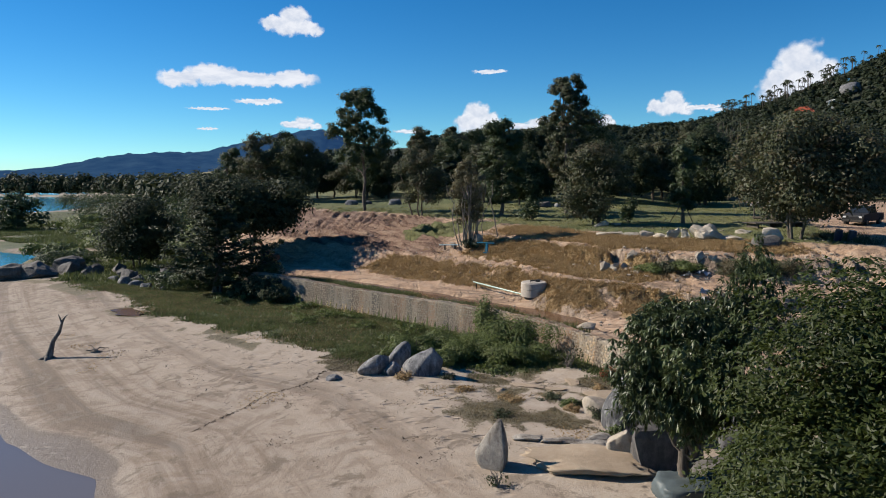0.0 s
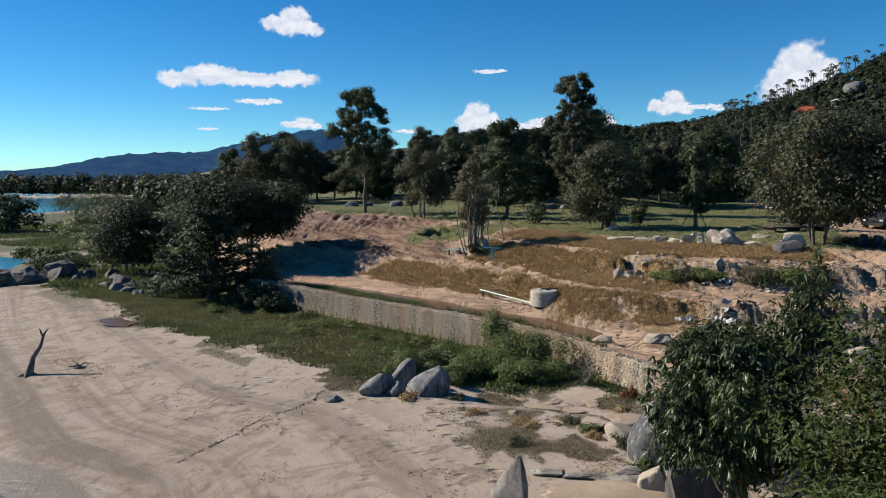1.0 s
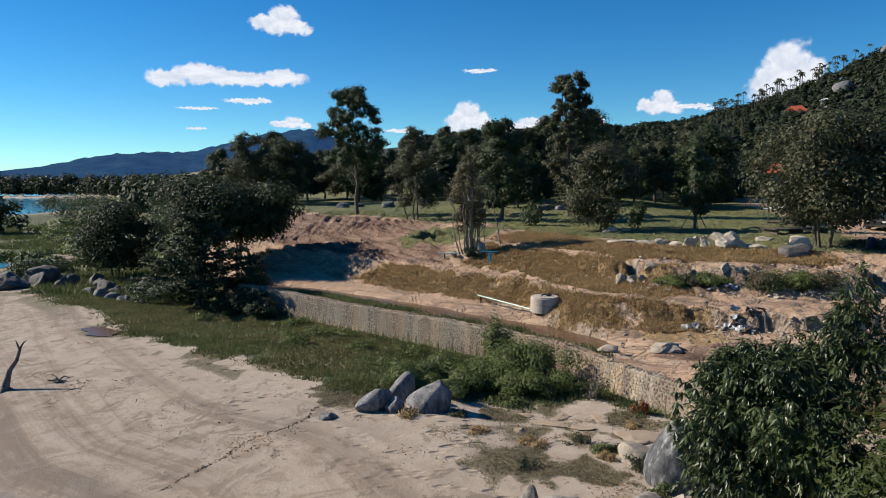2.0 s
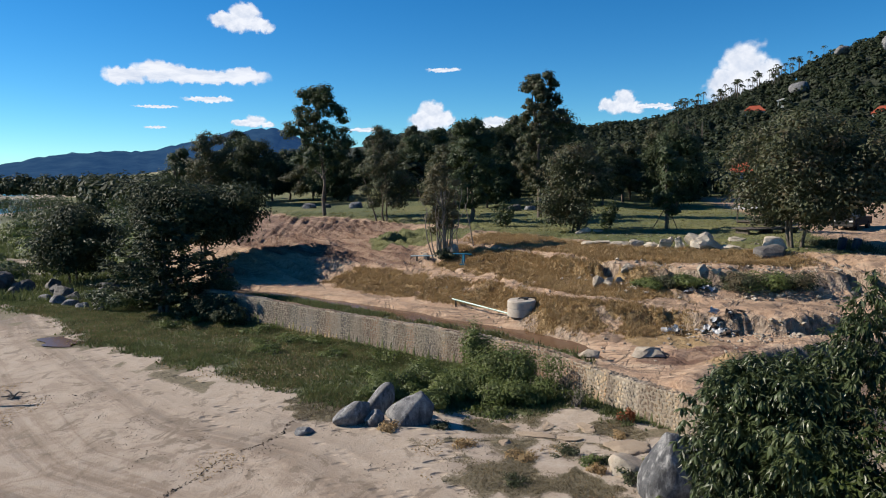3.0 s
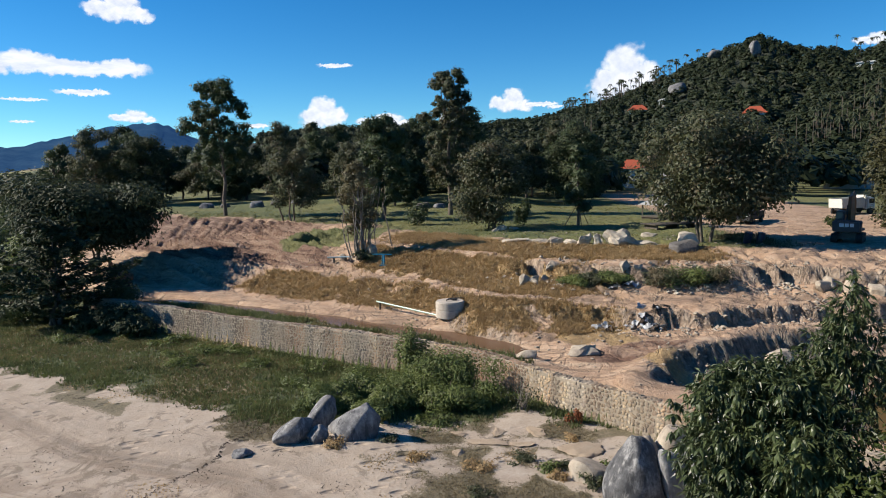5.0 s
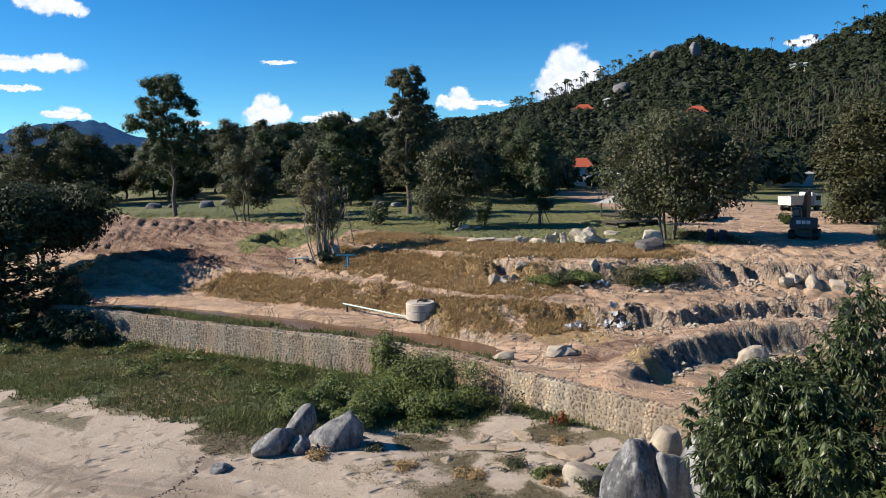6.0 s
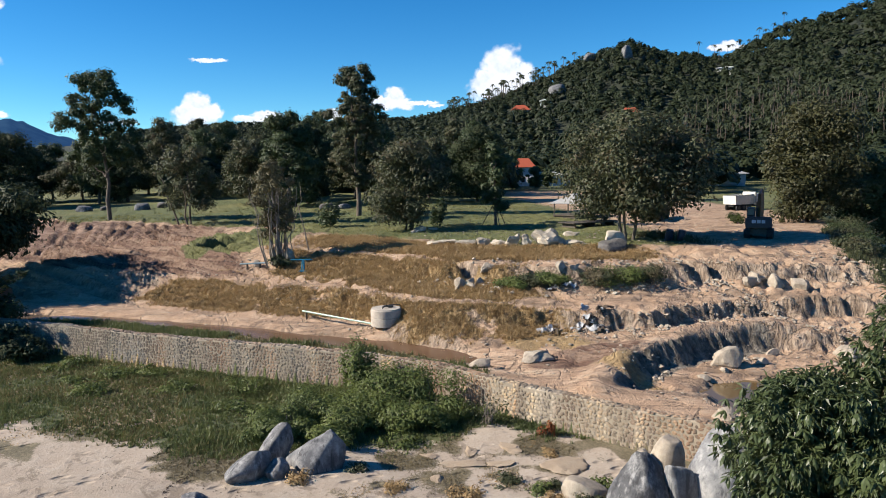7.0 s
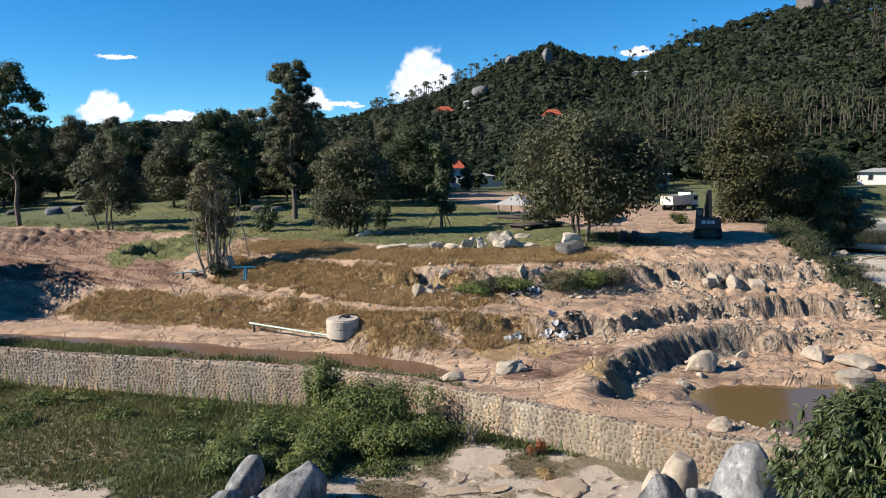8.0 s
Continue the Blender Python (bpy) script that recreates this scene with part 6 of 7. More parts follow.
tree("meadow_tree", "dark spreading tree on the seaside meadow", -85.0, 134.0, 6.5, 9.0, 1.2, 22, 1800, 0.35, seed=402, stems=2, group="meadow trees")
for i, (bx, by, w, t) in enumerate(((-46, 98, 6, 2.0), (-52, 112, 7, 2.0), (-42, 92, 5, 1.6), (-58, 120, 7, 2.2), (-36, 100, 8, 4.5), (-44, 125, 9, 5.5), (-52, 150, 10, 6), (-60, 175, 10, 6), (-38, 132, 9, 6), (-27, 82, 5, 2.2), (-31, 86, 6, 2.6), (-29, 92, 6, 3), (-35, 84, 5, 1.8), (-40, 79, 4, 1.6), (-45, 84, 5, 1.8), (-26, 75, 4, 2), (-34, 108, 8, 4), (-48, 104, 6, 1.6), (-39, 116, 8, 4.5), (-62, 128, 8, 3), (-70, 150, 10, 5), (-86, 182, 12, 7), (-96, 192, 12, 6), (-78, 176, 11, 7))):
    bush("dense low scrub on the seaside meadow", bx, by, (w, t), 410 + i, M_LEAF if t > 3 else M_LEAF_BUSH, 1800, 0.24, 4, name="scrub", group="meadow scrub")

for i in range(22):
    r = np.random.default_rng(700 + i)
    k = r.integers(8, 70)
    p, q = wall_line[k], wall_back[k]
    off = r.uniform(0.7, 5.5)
    bush("low green weed in the beach turf", p[0] - q[0] * off, p[1] - q[1] * off, (r.uniform(0.8, 1.8), r.uniform(0.35, 0.7)), 720 + i, M_LEAF_BUSH, 450, 0.07, 3, name="weed_clump", group="weeds below the wall")

for i, (bx, by, w) in enumerate(((2.9, 23.0, 0.5), (3.9, 22.75, 0.6), (4.9, 22.5, 0.5), (5.4, 23.2, 0.4))):
    rock("low dark ledge rock behind the sandstone slab", bx, by, (w * 1.3, 0.25, 0.09), 210 + i, M_FIN, turn=-12 + 9 * i, block=0.5, rough=0.35, cut=0.4, detail=3, smooth=False, group="ledge rocks")
bush("small twiggy plant on the sand", 1.7, 19.6, (0.6, 0.55), 230, M_LEAF_OLIVE, 90, 0.05, 9, name="beach_plant", group="weeds on the sand", bark=M_PALEBARK)
for i, (bx, by, s) in enumerate(((-14, 117, 1.1), (-11.5, 118, 0.8), (-6.5, 115, 1.3), (-4.0, 116, 1.1), (-1.5, 117, 0.9), (14.5, 96, 1.0), (16.5, 95, 0.8))):
    rock("grey boulder lying on the turf", bx, by, (s * 0.9, s * 0.7, s * 0.5), 240 + i, M_DARKROCK if i % 2 else M_ROCK, turn=33 * i, detail=3, block=0.3, group="rocks on the turf")


# ---- machines and vehicles ----
def wheel(parent, x, y, r, w):
    """An axle-end wheel that rolls along x."""
    tyre = part("wheel", tube(Buf(), [(x, y - w / 2, r), (x, y - w * 0.42, r), (x, y + w * 0.42, r), (x, y + w / 2, r)], [r * 0.88, r, r, r * 0.88], 22), M_TYRE, parent)
    part("rim", tube(Buf(), [(x, y - w * 0.52, r), (x, y + w * 0.52, r)], [r * 0.55, r * 0.55], 16), M_STEEL, tyre)
    return tyre


def excavator(x, y, turn, scale=1.0, label="", body=None, dark=None, boom=True):
    root = thing("excavator", label, "excavator", pose_at(x, y, turn, -0.04) @ Matrix.Scale(scale, 4), "machines")
    for s in (-1, 1):
        t = Buf()
        a = np.linspace(0, 2 * np.pi, 28, endpoint=False)
        px = np.where(np.cos(a) > 0, 1.25, -1.25) + 0.4 * np.cos(a)
        pz = 0.42 + 0.4 * np.sin(a)
        v = np.concatenate([np.column_stack([px, np.full(28, s * 0.95 + k), pz]) for k in (-0.25, 0.25)])
        t.add(v, [[i, (i + 1) % 28, 28 + (i + 1) % 28, 28 + i] for i in range(28)])
        t.add(v[:28], [list(range(28))]).add(v[28:], [list(range(28))[::-1]])
        track = part("track", t, M_TYRE, root, "dusty steel crawler track")
        for k in np.linspace(-1.3, 1.3, 5):
            part("roller", cyl(Buf(), (k, s * 0.95 - 0.27, 0.42), (k, s * 0.95 + 0.27, 0.42), 0.2, 12), M_STEEL, track)
    part("undercarriage", box(Buf(), (-0.9, -0.75, 0.35), (0.9, 0.75, 0.85), 0.05), M_STEEL, root)
    part("turntable", cyl(Buf(), (0, 0, 0.8), (0, 0, 1.0), 0.7, 24), M_STEEL, root)
    part("platform", box(Buf(), (-1.4, -1.1, 1.0), (1.3, 1.1, 1.2), 0.04), dark, root)
    cw = part("counterweight", box(Buf(), (-1.75, -1.1, 1.05), (-1.15, 1.1, 2.0), 0.12), dark, root, "rounded counterweight at the rear")
    for k, (a, b, z0, z1) in enumerate(((0.55, 0.2, 1.45, 1.75), (0.12, -0.18, 1.45, 1.75), (-0.26, -0.56, 1.45, 1.75))):
        part("marking", box(Buf(), (-1.756, b, z0), (-1.745, a, z1), 0.002), M_LETTER, cw, "pale plain bar marking")
    part("engine_hood", box(Buf(), (-1.2, -1.05, 1.2), (-0.2, 1.05, 1.95), 0.08), dark, root)
    cab = part("cab", box(Buf(), (-0.15, 0.42, 1.2), (1.25, 1.08, 2.75), 0.08), dark, root)
    part("side_window", box(Buf(), (0.0, 1.075, 1.7), (1.1, 1.09, 2.6), 0.004), M_GLASS, cab)
    part("rear_window", box(Buf(), (-0.165, 0.52, 2.0), (-0.15, 0.98, 2.6), 0.004), M_GLASS, cab)
    if boom:
        part("boom", tube(Buf(), [(0.8, 0.0, 1.3), (0.95, 0.0, 2.7), (1.1, 0.0, 3.9), (2.2, 0.0, 4.3)], [0.26, 0.3, 0.26, 0.16], 4), body, root, "orange boom raised behind the cab")
        part("stick", tube(Buf(), [(2.1, 0.0, 4.15), (2.7, 0.0, 3.2), (3.0, 0.0, 1.6)], [0.2, 0.2, 0.12], 4), body, root)
        part("ram", cyl(Buf(), (0.6, 0.3, 1.5), (1.1, 0.3, 3.2), 0.07, 10), M_STEEL, root)
        part("bucket", tube(Buf(), [(2.9, -0.5, 1.3), (2.9, 0.5, 1.3)], [0.45, 0.45], 10), M_STEEL, root)
    return root


excavator(35.0, 47.9, 41, 0.78, "dark blue tracked excavator with an orange boom parked on the road", M_RUST, M_NAVY)
excavator(-15.6, 65.6, 200, 0.55, "small orange digger in the shade of the trees", M_RUST, plain("faded_orange_paint", (0.16, 0.06, 0.03), 0.6, vary=0.35))


def dump_truck(x, y, turn):
    root = thing("dump_truck", "off-white tipper truck on the dirt road", "truck", pose_at(x, y, turn, -0.05) @ Matrix.Scale(0.72, 4), "machines")
    part("chassis", box(Buf(), (-3.0, -0.5, 0.65), (2.6, 0.5, 0.95), 0.04), M_STEEL, root)
    b = Buf()
    outer = [(-3.3, 1.0), (0.9, 1.0), (0.9, 2.25), (0.55, 2.5), (-3.4, 2.3)]
    v = [(px, s * 1.15, pz) for s in (-1, 1) for px, pz in outer]
    b.add(v, [[0, 1, 2, 3, 4], [9, 8, 7, 6, 5]])
    b.add(v, [[0, 5, 6, 1], [1, 6, 7, 2], [0, 4, 9, 5]])
    box(b, (-3.2, -1.05, 1.0), (0.8, 1.05, 1.1))
    bed = part("tipper_bed", b, M_CREAM, root, "cream painted steel tipper bed")
    for k in np.linspace(-2.9, 0.5, 6):
        for s in (-1, 1):
            part("rib", box(Buf(), (k - 0.05, s * 1.15 - 0.05, 1.0), (k + 0.05, s * 1.15 + 0.05, 2.2), 0.01), M_CREAM, bed)
    part("head_board", box(Buf(), (0.85, -1.15, 2.2), (1.3, 1.15, 2.8), 0.05), M_CREAM, bed)
    cab = part("cab", box(Buf(), (1.3, -1.1, 0.75), (2.9, 1.1, 2.5), 0.12), M_WHITE, root, "white painted cab")
    part("windscreen", box(Buf(), (2.895, -0.95, 1.6), (2.91, 0.95, 2.3), 0.003), M_GLASS, cab)
    for s in (-1, 1):
        part("side_window", box(Buf(), (1.7, s * 1.1 - 0.01, 1.6), (2.7, s * 1.1 + 0.01, 2.25), 0.003), M_GLASS, cab)
        part("headlight", box(Buf(), (2.89, s * 0.8 - 0.15, 0.95), (2.92, s * 0.8 + 0.15, 1.12), 0.004), M_WHITE, cab)
        for wx in (2.1, -1.4, -2.5):
            wheel(root, wx, s * 0.95, 0.5, 0.3)
    part("bumper", box(Buf(), (2.85, -1.1, 0.5), (3.05, 1.1, 0.8), 0.04), M_STEEL, root)
    return root


dump_truck(54.6, 68.9, 6)


def pickup(x, y, turn, paint, label):
    root = thing("pickup_truck", label, "car", pose_at(x, y, turn, -0.03), "machines")
    prof = [(-2.5, 0.45), (2.45, 0.45), (2.5, 0.85), (2.35, 1.05), (1.15, 1.15), (-2.5, 1.1)]
    v = [(px, s * 0.88, pz) for s in (-1, 1) for px, pz in prof]
    b = Buf().add(v, [[0, 1, 2, 3, 4, 5], [11, 10, 9, 8, 7, 6]]).add(v, [[i, 6 + i, 6 + (i + 1) % 6, (i + 1) % 6] for i in range(6)])
    part("body", b, paint, root)
    cab = [(-0.9, 1.1), (1.2, 1.12), (0.5, 1.72), (-0.75, 1.75)]
    v = [(px, s * (0.85 if pz < 1.5 else 0.7), pz) for s in (-1, 1) for px, pz in cab]
    roof = part("cab", Buf().add(v, [[0, 1, 2, 3], [7, 6, 5, 4]]).add(v, [[i, 4 + i, 4 + (i + 1) % 4, (i + 1) % 4] for i in range(4)]), paint, root)
    part("windscreen", Buf().add([(1.16, -0.78, 1.17), (1.16, 0.78, 1.17), (0.56, 0.68, 1.69), (0.56, -0.68, 1.69)] + np.array([0.02, 0, 0.012]), [[0, 1, 2, 3]]), M_GLASS, roof)
    for s in (-1, 1):
        part("side_window", Buf().add([(-0.75, s * 0.85, 1.18), (0.95, s * 0.85, 1.18), (0.42, s * 0.735, 1.64), (-0.66, s * 0.735, 1.64)], [[0, 1, 2, 3]]), M_GLASS, roof)
        part("headlight", box(Buf(), (2.44, s * 0.65 - 0.14, 0.78), (2.5, s * 0.65 + 0.14, 0.92), 0.01), M_WHITE, root)
        for wx in (1.55, -1.55):
            wheel(root, wx, s * 0.8, 0.37, 0.24)
    part("bumper", box(Buf(), (2.42, -0.85, 0.42), (2.58, 0.85, 0.62), 0.03), M_STEEL, root)
    return root


pickup(38.4, 63.6, -140, M_CARDARK, "dark pickup truck parked in the shade")

for i, (dx, dy, lean) in enumerate(((28.0, 49.2, 14), (28.7, 48.8, 10))):
    drum = thing("plastic_drum", "dark blue plastic drum standing at the roadside", "drum", pose_at(dx, dy, 30 * i, -0.05) @ pose(0, 0, 0, lean, 0, 0) @ Matrix.Scale(0.85, 4), "drums")
    part("barrel", tube(Buf(), [(0, 0, 0), (0, 0, 0.05), (0, 0, 0.3), (0, 0, 0.34), (0, 0, 0.62), (0, 0, 0.66), (0, 0, 0.93), (0, 0, 0.97)], [0.27, 0.3, 0.3, 0.315, 0.315, 0.3, 0.29, 0.26], 20), M_DRUM, drum)
    part("cap", cyl(Buf(), (0.12, 0, 0.97), (0.12, 0, 1.0), 0.05, 10), M_STEEL, drum)

# ---- pavilion and table ----
pav = thing("garden_pavilion", "open wooden pavilion with a pale grey hipped roof", "pavilion", pose_at(33.6, 70.0, 30, -0.05) @ Matrix.Scale(0.68, 4))
rb = Buf()
for z0, z1, k in ((2.2, 3.6, 2.6),):
    rb.add([(-k, -k, z0), (k, -k, z0), (k, k, z0), (-k, k, z0), (-0.5, 0, z1), (0.5, 0, z1)], [[0, 1, 5, 4], [2, 3, 4, 5]])
    rb.add([(-k, -k, z0), (k, -k, z0), (k, k, z0), (-k, k, z0), (-0.5, 0, z1), (0.5, 0, z1)], [[1, 2, 5], [3, 0, 4]])
    box(rb, (-k, -k, z0 - 0.08), (k, k, z0 - 0.01))
part("roof", rb, M_ROOF_GREY, pav)
for sx in (-1, 1):
    for sy in (-1, 1):
        part("post", box(Buf(), (sx * 2.1 - 0.08, sy * 2.1 - 0.08, 0), (sx * 2.1 + 0.08, sy * 2.1 + 0.08, 2.2), 0.01), M_WOOD, pav)
part("deck", box(Buf(), (-2.3, -2.3, 0.35), (2.3, 2.3, 0.5), 0.02), M_WOOD, pav)
for k in (-1, 0, 1):
    part("footing", box(Buf(), (k * 2 - 0.12, -2.1, 0), (k * 2 + 0.12, 2.1, 0.36), 0.01), M_WOOD, pav)

bench = thing("timber_platform", "low dark timber platform on the turf", "platform", pose_at(29.3, 61.0, 10, -0.03))
for k in range(7):
    part("plank", box(Buf(), (-2.6, -0.98 + k * 0.28, 0.45), (2.6, -0.73 + k * 0.28, 0.52), 0.008), M_WOOD, bench)
for sx in (-2.2, 0, 2.2):
    part("leg", box(Buf(), (sx - 0.07, -0.8, 0), (sx + 0.07, 0.8, 0.45), 0.01), M_WOOD, bench)

for i, (a, dz) in enumerate(((20, 0), (140, 0), (260, 0))):
    q = pose_at(23.0, 66.2, a)
    prop = thing("tree_prop", "wooden prop leaning on the young tree", "prop", q, "tree props")
    part("pole", tube(Buf(), [(1.3, 0, -0.05), (0.12, 0, 2.0)], 0.04, 7), M_WOOD, prop)
stick = thing("leaning_pole", "pale bare pole leaning in the turf", "pole", pose_at(4.9, 61.5, 0))
part("pole", tube(Buf(), [(0.4, 0, -0.1), (0.1, 0, 1.6), (-0.3, 0, 3.4)], [0.06, 0.05, 0.03], 7), M_PALEBARK, stick)

# ---- heaps of rubbish tipped over the bank ----
def rubbish(x, y, w, n, seed, label):
    r = np.random.default_rng(seed)
    root = thing("rubbish_heap", label, "rubbish", pose_at(x, y, 0, 0.0), "rubbish on the bank")
    for k in range(n):
        bx, by = r.normal() * w * 0.45, r.normal() * w * 0.3
        z = float(height(x + bx, y + by)) - float(height(x, y)) + 0.03
        s = r.uniform(0.1, 0.26)
        bm = bmesh.new()
        bmesh.ops.create_grid(bm, x_segments=4, y_segments=4, size=s)
        for v in bm.verts:
            v.co.z = noise.noise(v.co * 6 + Vector((k, seed, 0))) * s * 0.9 + 0.04
            v.co.x *= r.uniform(0.8, 1.2)
        part("scrap", bm, M_PLASTIC if r.random() < 0.6 else M_LITTER, root, at=pose(bx, by, z + 0.06, r.uniform(-50, 50), r.uniform(-50, 50), r.uniform(0, 360)))
    return root


rubbish(13.5, 40.7, 0.6, 12, 1, "small heap of torn white plastic on the bank")
rubbish(15.4, 39.5, 1.1, 26, 2, "heap of torn plastic and rubble on the bank")
rubbish(16.2, 44.2, 0.6, 12, 3, "torn pale plastic caught on the upper bank")


# ---- houses ----
def house(x, y, turn, w, d, h, roof, label, z=None, roof_mat=None):
    root = thing("house", label, "house", pose_at(x, y, turn, -0.4) if z is None else pose(x, y, z, 0, 0, turn), "houses")
    part("wall", box(Buf(), (-w / 2, -d / 2, 0), (w / 2, d / 2, h + 0.4), 0.02), M_WHITE, root)
    o = 0.7
    z0, z1 = h + 0.42, h + 0.42 + roof
    v = [(-w / 2 - o, -d / 2 - o, z0), (w / 2 + o, -d / 2 - o, z0), (w / 2 + o, d / 2 + o, z0), (-w / 2 - o, d / 2 + o, z0), (-w / 4, 0, z1), (w / 4, 0, z1)]
    part("roof", Buf().add(v, [[0, 1, 5, 4], [2, 3, 4, 5], [0, 3, 2, 1]]).add(v, [[1, 2, 5], [3, 0, 4]]), roof_mat or M_ROOF_RED, root)
    for k in (-0.3, 0.0, 0.3):
        win = part("window", box(Buf(), (k * w - 0.5, -d / 2 - 0.05, 1.3), (k * w + 0.5, -d / 2 - 0.01, 2.5), 0.01), M_WHITE, root)
        part("pane", box(Buf(), (k * w - 0.42, -d / 2 - 0.07, 1.38), (k * w + 0.42, -d / 2 - 0.052, 2.42), 0.004), M_GLASS, win)
    return root


def out_at(bearing, dist):
    return -6 + dist * math.sin(radians(bearing)), 12 + dist * math.cos(radians(bearing))


house(*out_at(29.2, 176), -30, 5, 5, 4.6, 2.2, "white two-storey house with a red tiled roof among trees")
for i, (b, dd, t) in enumerate(((28.4, 150, 8), (30.2, 152, 5), (31.2, 158, 4.5), (27.4, 140, 9), (33.6, 150, 7))):
    bx, by = out_at(b, dd)
    tree("field_tree", "dark tree in front of the houses", bx, by, t, t * 0.8, 0.8, 22, 2600, 0.28, seed=330 + i, group="field trees")
house(*out_at(30.9, 178), -30, 9, 6, 2.6, 0.8, "low white house at the edge of the woods", roof_mat=M_ROOF_GREY)
house(*out_at(44.4, 168), -45, 9, 6, 2.6, 0.9, "white bungalow with a pale roof beyond the road", roof_mat=M_ROOF_GREY)
house(*out_at(60.5, 175), -60, 12, 6, 2.6, 0.8, "low white building behind the lagoon", roof_mat=M_ROOF_GREY)
house(*out_at(37.1, 340), -37, 9, 8, 3.5, 3.2, "house with a red roof on the wooded hillside")
house(*out_at(28.6, 420), -29, 10, 8, 3.5, 3.2, "house with a red roof high on the hillside")
house(*out_at(30.6, 420), -30, 7, 6, 3.5, 1.2, "white house high on the hillside", roof_mat=M_WHITE)
house(*out_at(43.9, 470), -44, 12, 6, 4, 1.0, "long white house below the ridge", roof_mat=M_WHITE)
fence = thing("garden_wall", "long white garden wall at the woods' edge", "wall", pose_at(*out_at(32.4, 176), -32, -0.3))
part("panel", box(Buf(), (-7, -0.1, 0), (7, 0.1, 1.7), 0.02), M_WHITE, fence)
for k in range(6):
    part("pier", box(Buf(), (-7.15 + k * 2.8, -0.18, 0), (-6.85 + k * 2.8, 0.18, 1.9), 0.02), M_WHITE, fence)

# rocks on the ridge
for i, (b, dist, s, dz) in enumerate(((36.7, 462, (3.2, 3.2, 4.6), 4), (55.2, 520, (9, 8, 8), 4), (56.4, 522, (6, 6, 6), 4), (33.9, 500, (6, 4, 3), 6), (31.5, 430, (5, 4, 3), 5))):
    bx, by = out_at(b, dist)
    rock("huge bare grey rock on the wooded ridge", bx, by, s, 300 + i, M_DARKROCK if i in (1, 2) else M_ROCK, z=float(height(bx, by, False)) + dz, sink=0.3, detail=3, group="ridge rocks")

# ---- spillway and lagoon ----
spill = thing("spillway", "pale concrete spillway apron beside the lagoon", "spillway", Matrix(), kind="structure")
slab = bmesh.new()
face = slab.faces.new([slab.verts.new((a, b, 2.17)) for a, b in ((35.5, 35.6), (45, 22), (80, 24), (80, 40), (57.6, 48.0), (56.0, 51.5), (52.0, 48.2), (42.8, 41.7))])
face.normal_update()
if face.normal.z < 0:
    face.normal_flip()
for v in [e for e in bmesh.ops.extrude_face_region(slab, geom=[face])["geom"] if isinstance(e, bmesh.types.BMVert)]:
    v.co.z -= 1.0
part("apron", slab, M_CONCRETE, spill)
part("sill", tube(Buf(), [(46, 51.5, 3.5), (51, 52.6, 2.9), (56.6, 52.4, 2.62), (58.0, 48.2, 2.62), (82, 40, 2.62)], 0.3, 4), M_CONCRETE, spill)
sheet("lagoon_water", [(50, 54), (57, 52.6), (58.4, 48.4), (95, 36), (110, 70), (80, 95), (58, 74), (52, 62)], 2.45, M_LAGOON, "dark still lagoon behind the spillway", "water")
for i, (bx, by, t, w) in enumerate(((57.6, 51.7, 5.5, 4.5), (58, 62, 6, 5), (60, 88, 9, 8))):
    tree("lagoon_tree", "small green tree at the lagoon's edge", bx, by, t, w, 1.2, 16, 1500, 0.28, seed=300 + i, mat=M_LEAF_OLIVE if i < 2 else M_LEAF, group="lagoon trees")


# ---- clouds ----
def cloud_material(seed, blobs, wide):
    """Soft white vapour, thick in the middle and torn at the rim."""
    n = Nodes("cloud_vapour")
    p = n.add("TexCoord").outputs["Object"]
    warp = n.add("TexNoise", Vector=n.add("Mapping", Vector=p, Location=(seed * 3.1, seed, 0), Scale=(wide, 1, 1)).outputs[0], Scale=3.2, Detail=4.0, Roughness=0.5).outputs["Color"]
    q = n.add("VectorMath")
    q.operation = "MULTIPLY_ADD"
    n.put(q.inputs[0], warp), n.put(q.inputs[2], p)
    q.inputs[1].default_value = (0.5 / wide, 0.55, 0)
    total = None
    for bx, by, rx, ry in blobs:
        m = n.add("Mapping", Vector=q.outputs[0])
        m.vector_type = "TEXTURE"
        m.inputs["Location"].default_value = (bx + 0.25 / wide, by + 0.27, 0)
        m.inputs["Scale"].default_value = (rx, ry, 1)
        d = n.add("VectorMath", Vector=m.outputs[0])
        d.operation = "LENGTH"
        f = n.step(d.outputs["Value"], 1.12, 0.66)
        total = f if total is None else n.math("MAXIMUM", total, f)
    # an even glow stands in for sunlight on the vapour, greys for its shade
    e = n.add("Emission", Strength=0.95)
    shade = n.noise(p, 3.0, 5)
    n.put(e.inputs["Color"], n.ramp(shade, (0.35, (0.4712, 0.5168, 0.608)), (0.6, (0.6536, 0.6688, 0.7144))))
    t = n.add("BsdfTransparent")
    mx = n.add("MixShader", Fac=n.math("MULTIPLY", total, 0.96))
    n.tree.links.new(t.outputs[0], mx.inputs[1])
    n.tree.links.new(e.outputs[0], mx.inputs[2])
    n.tree.links.new(mx.outputs[0], n.out.inputs[0])
    return n.mat


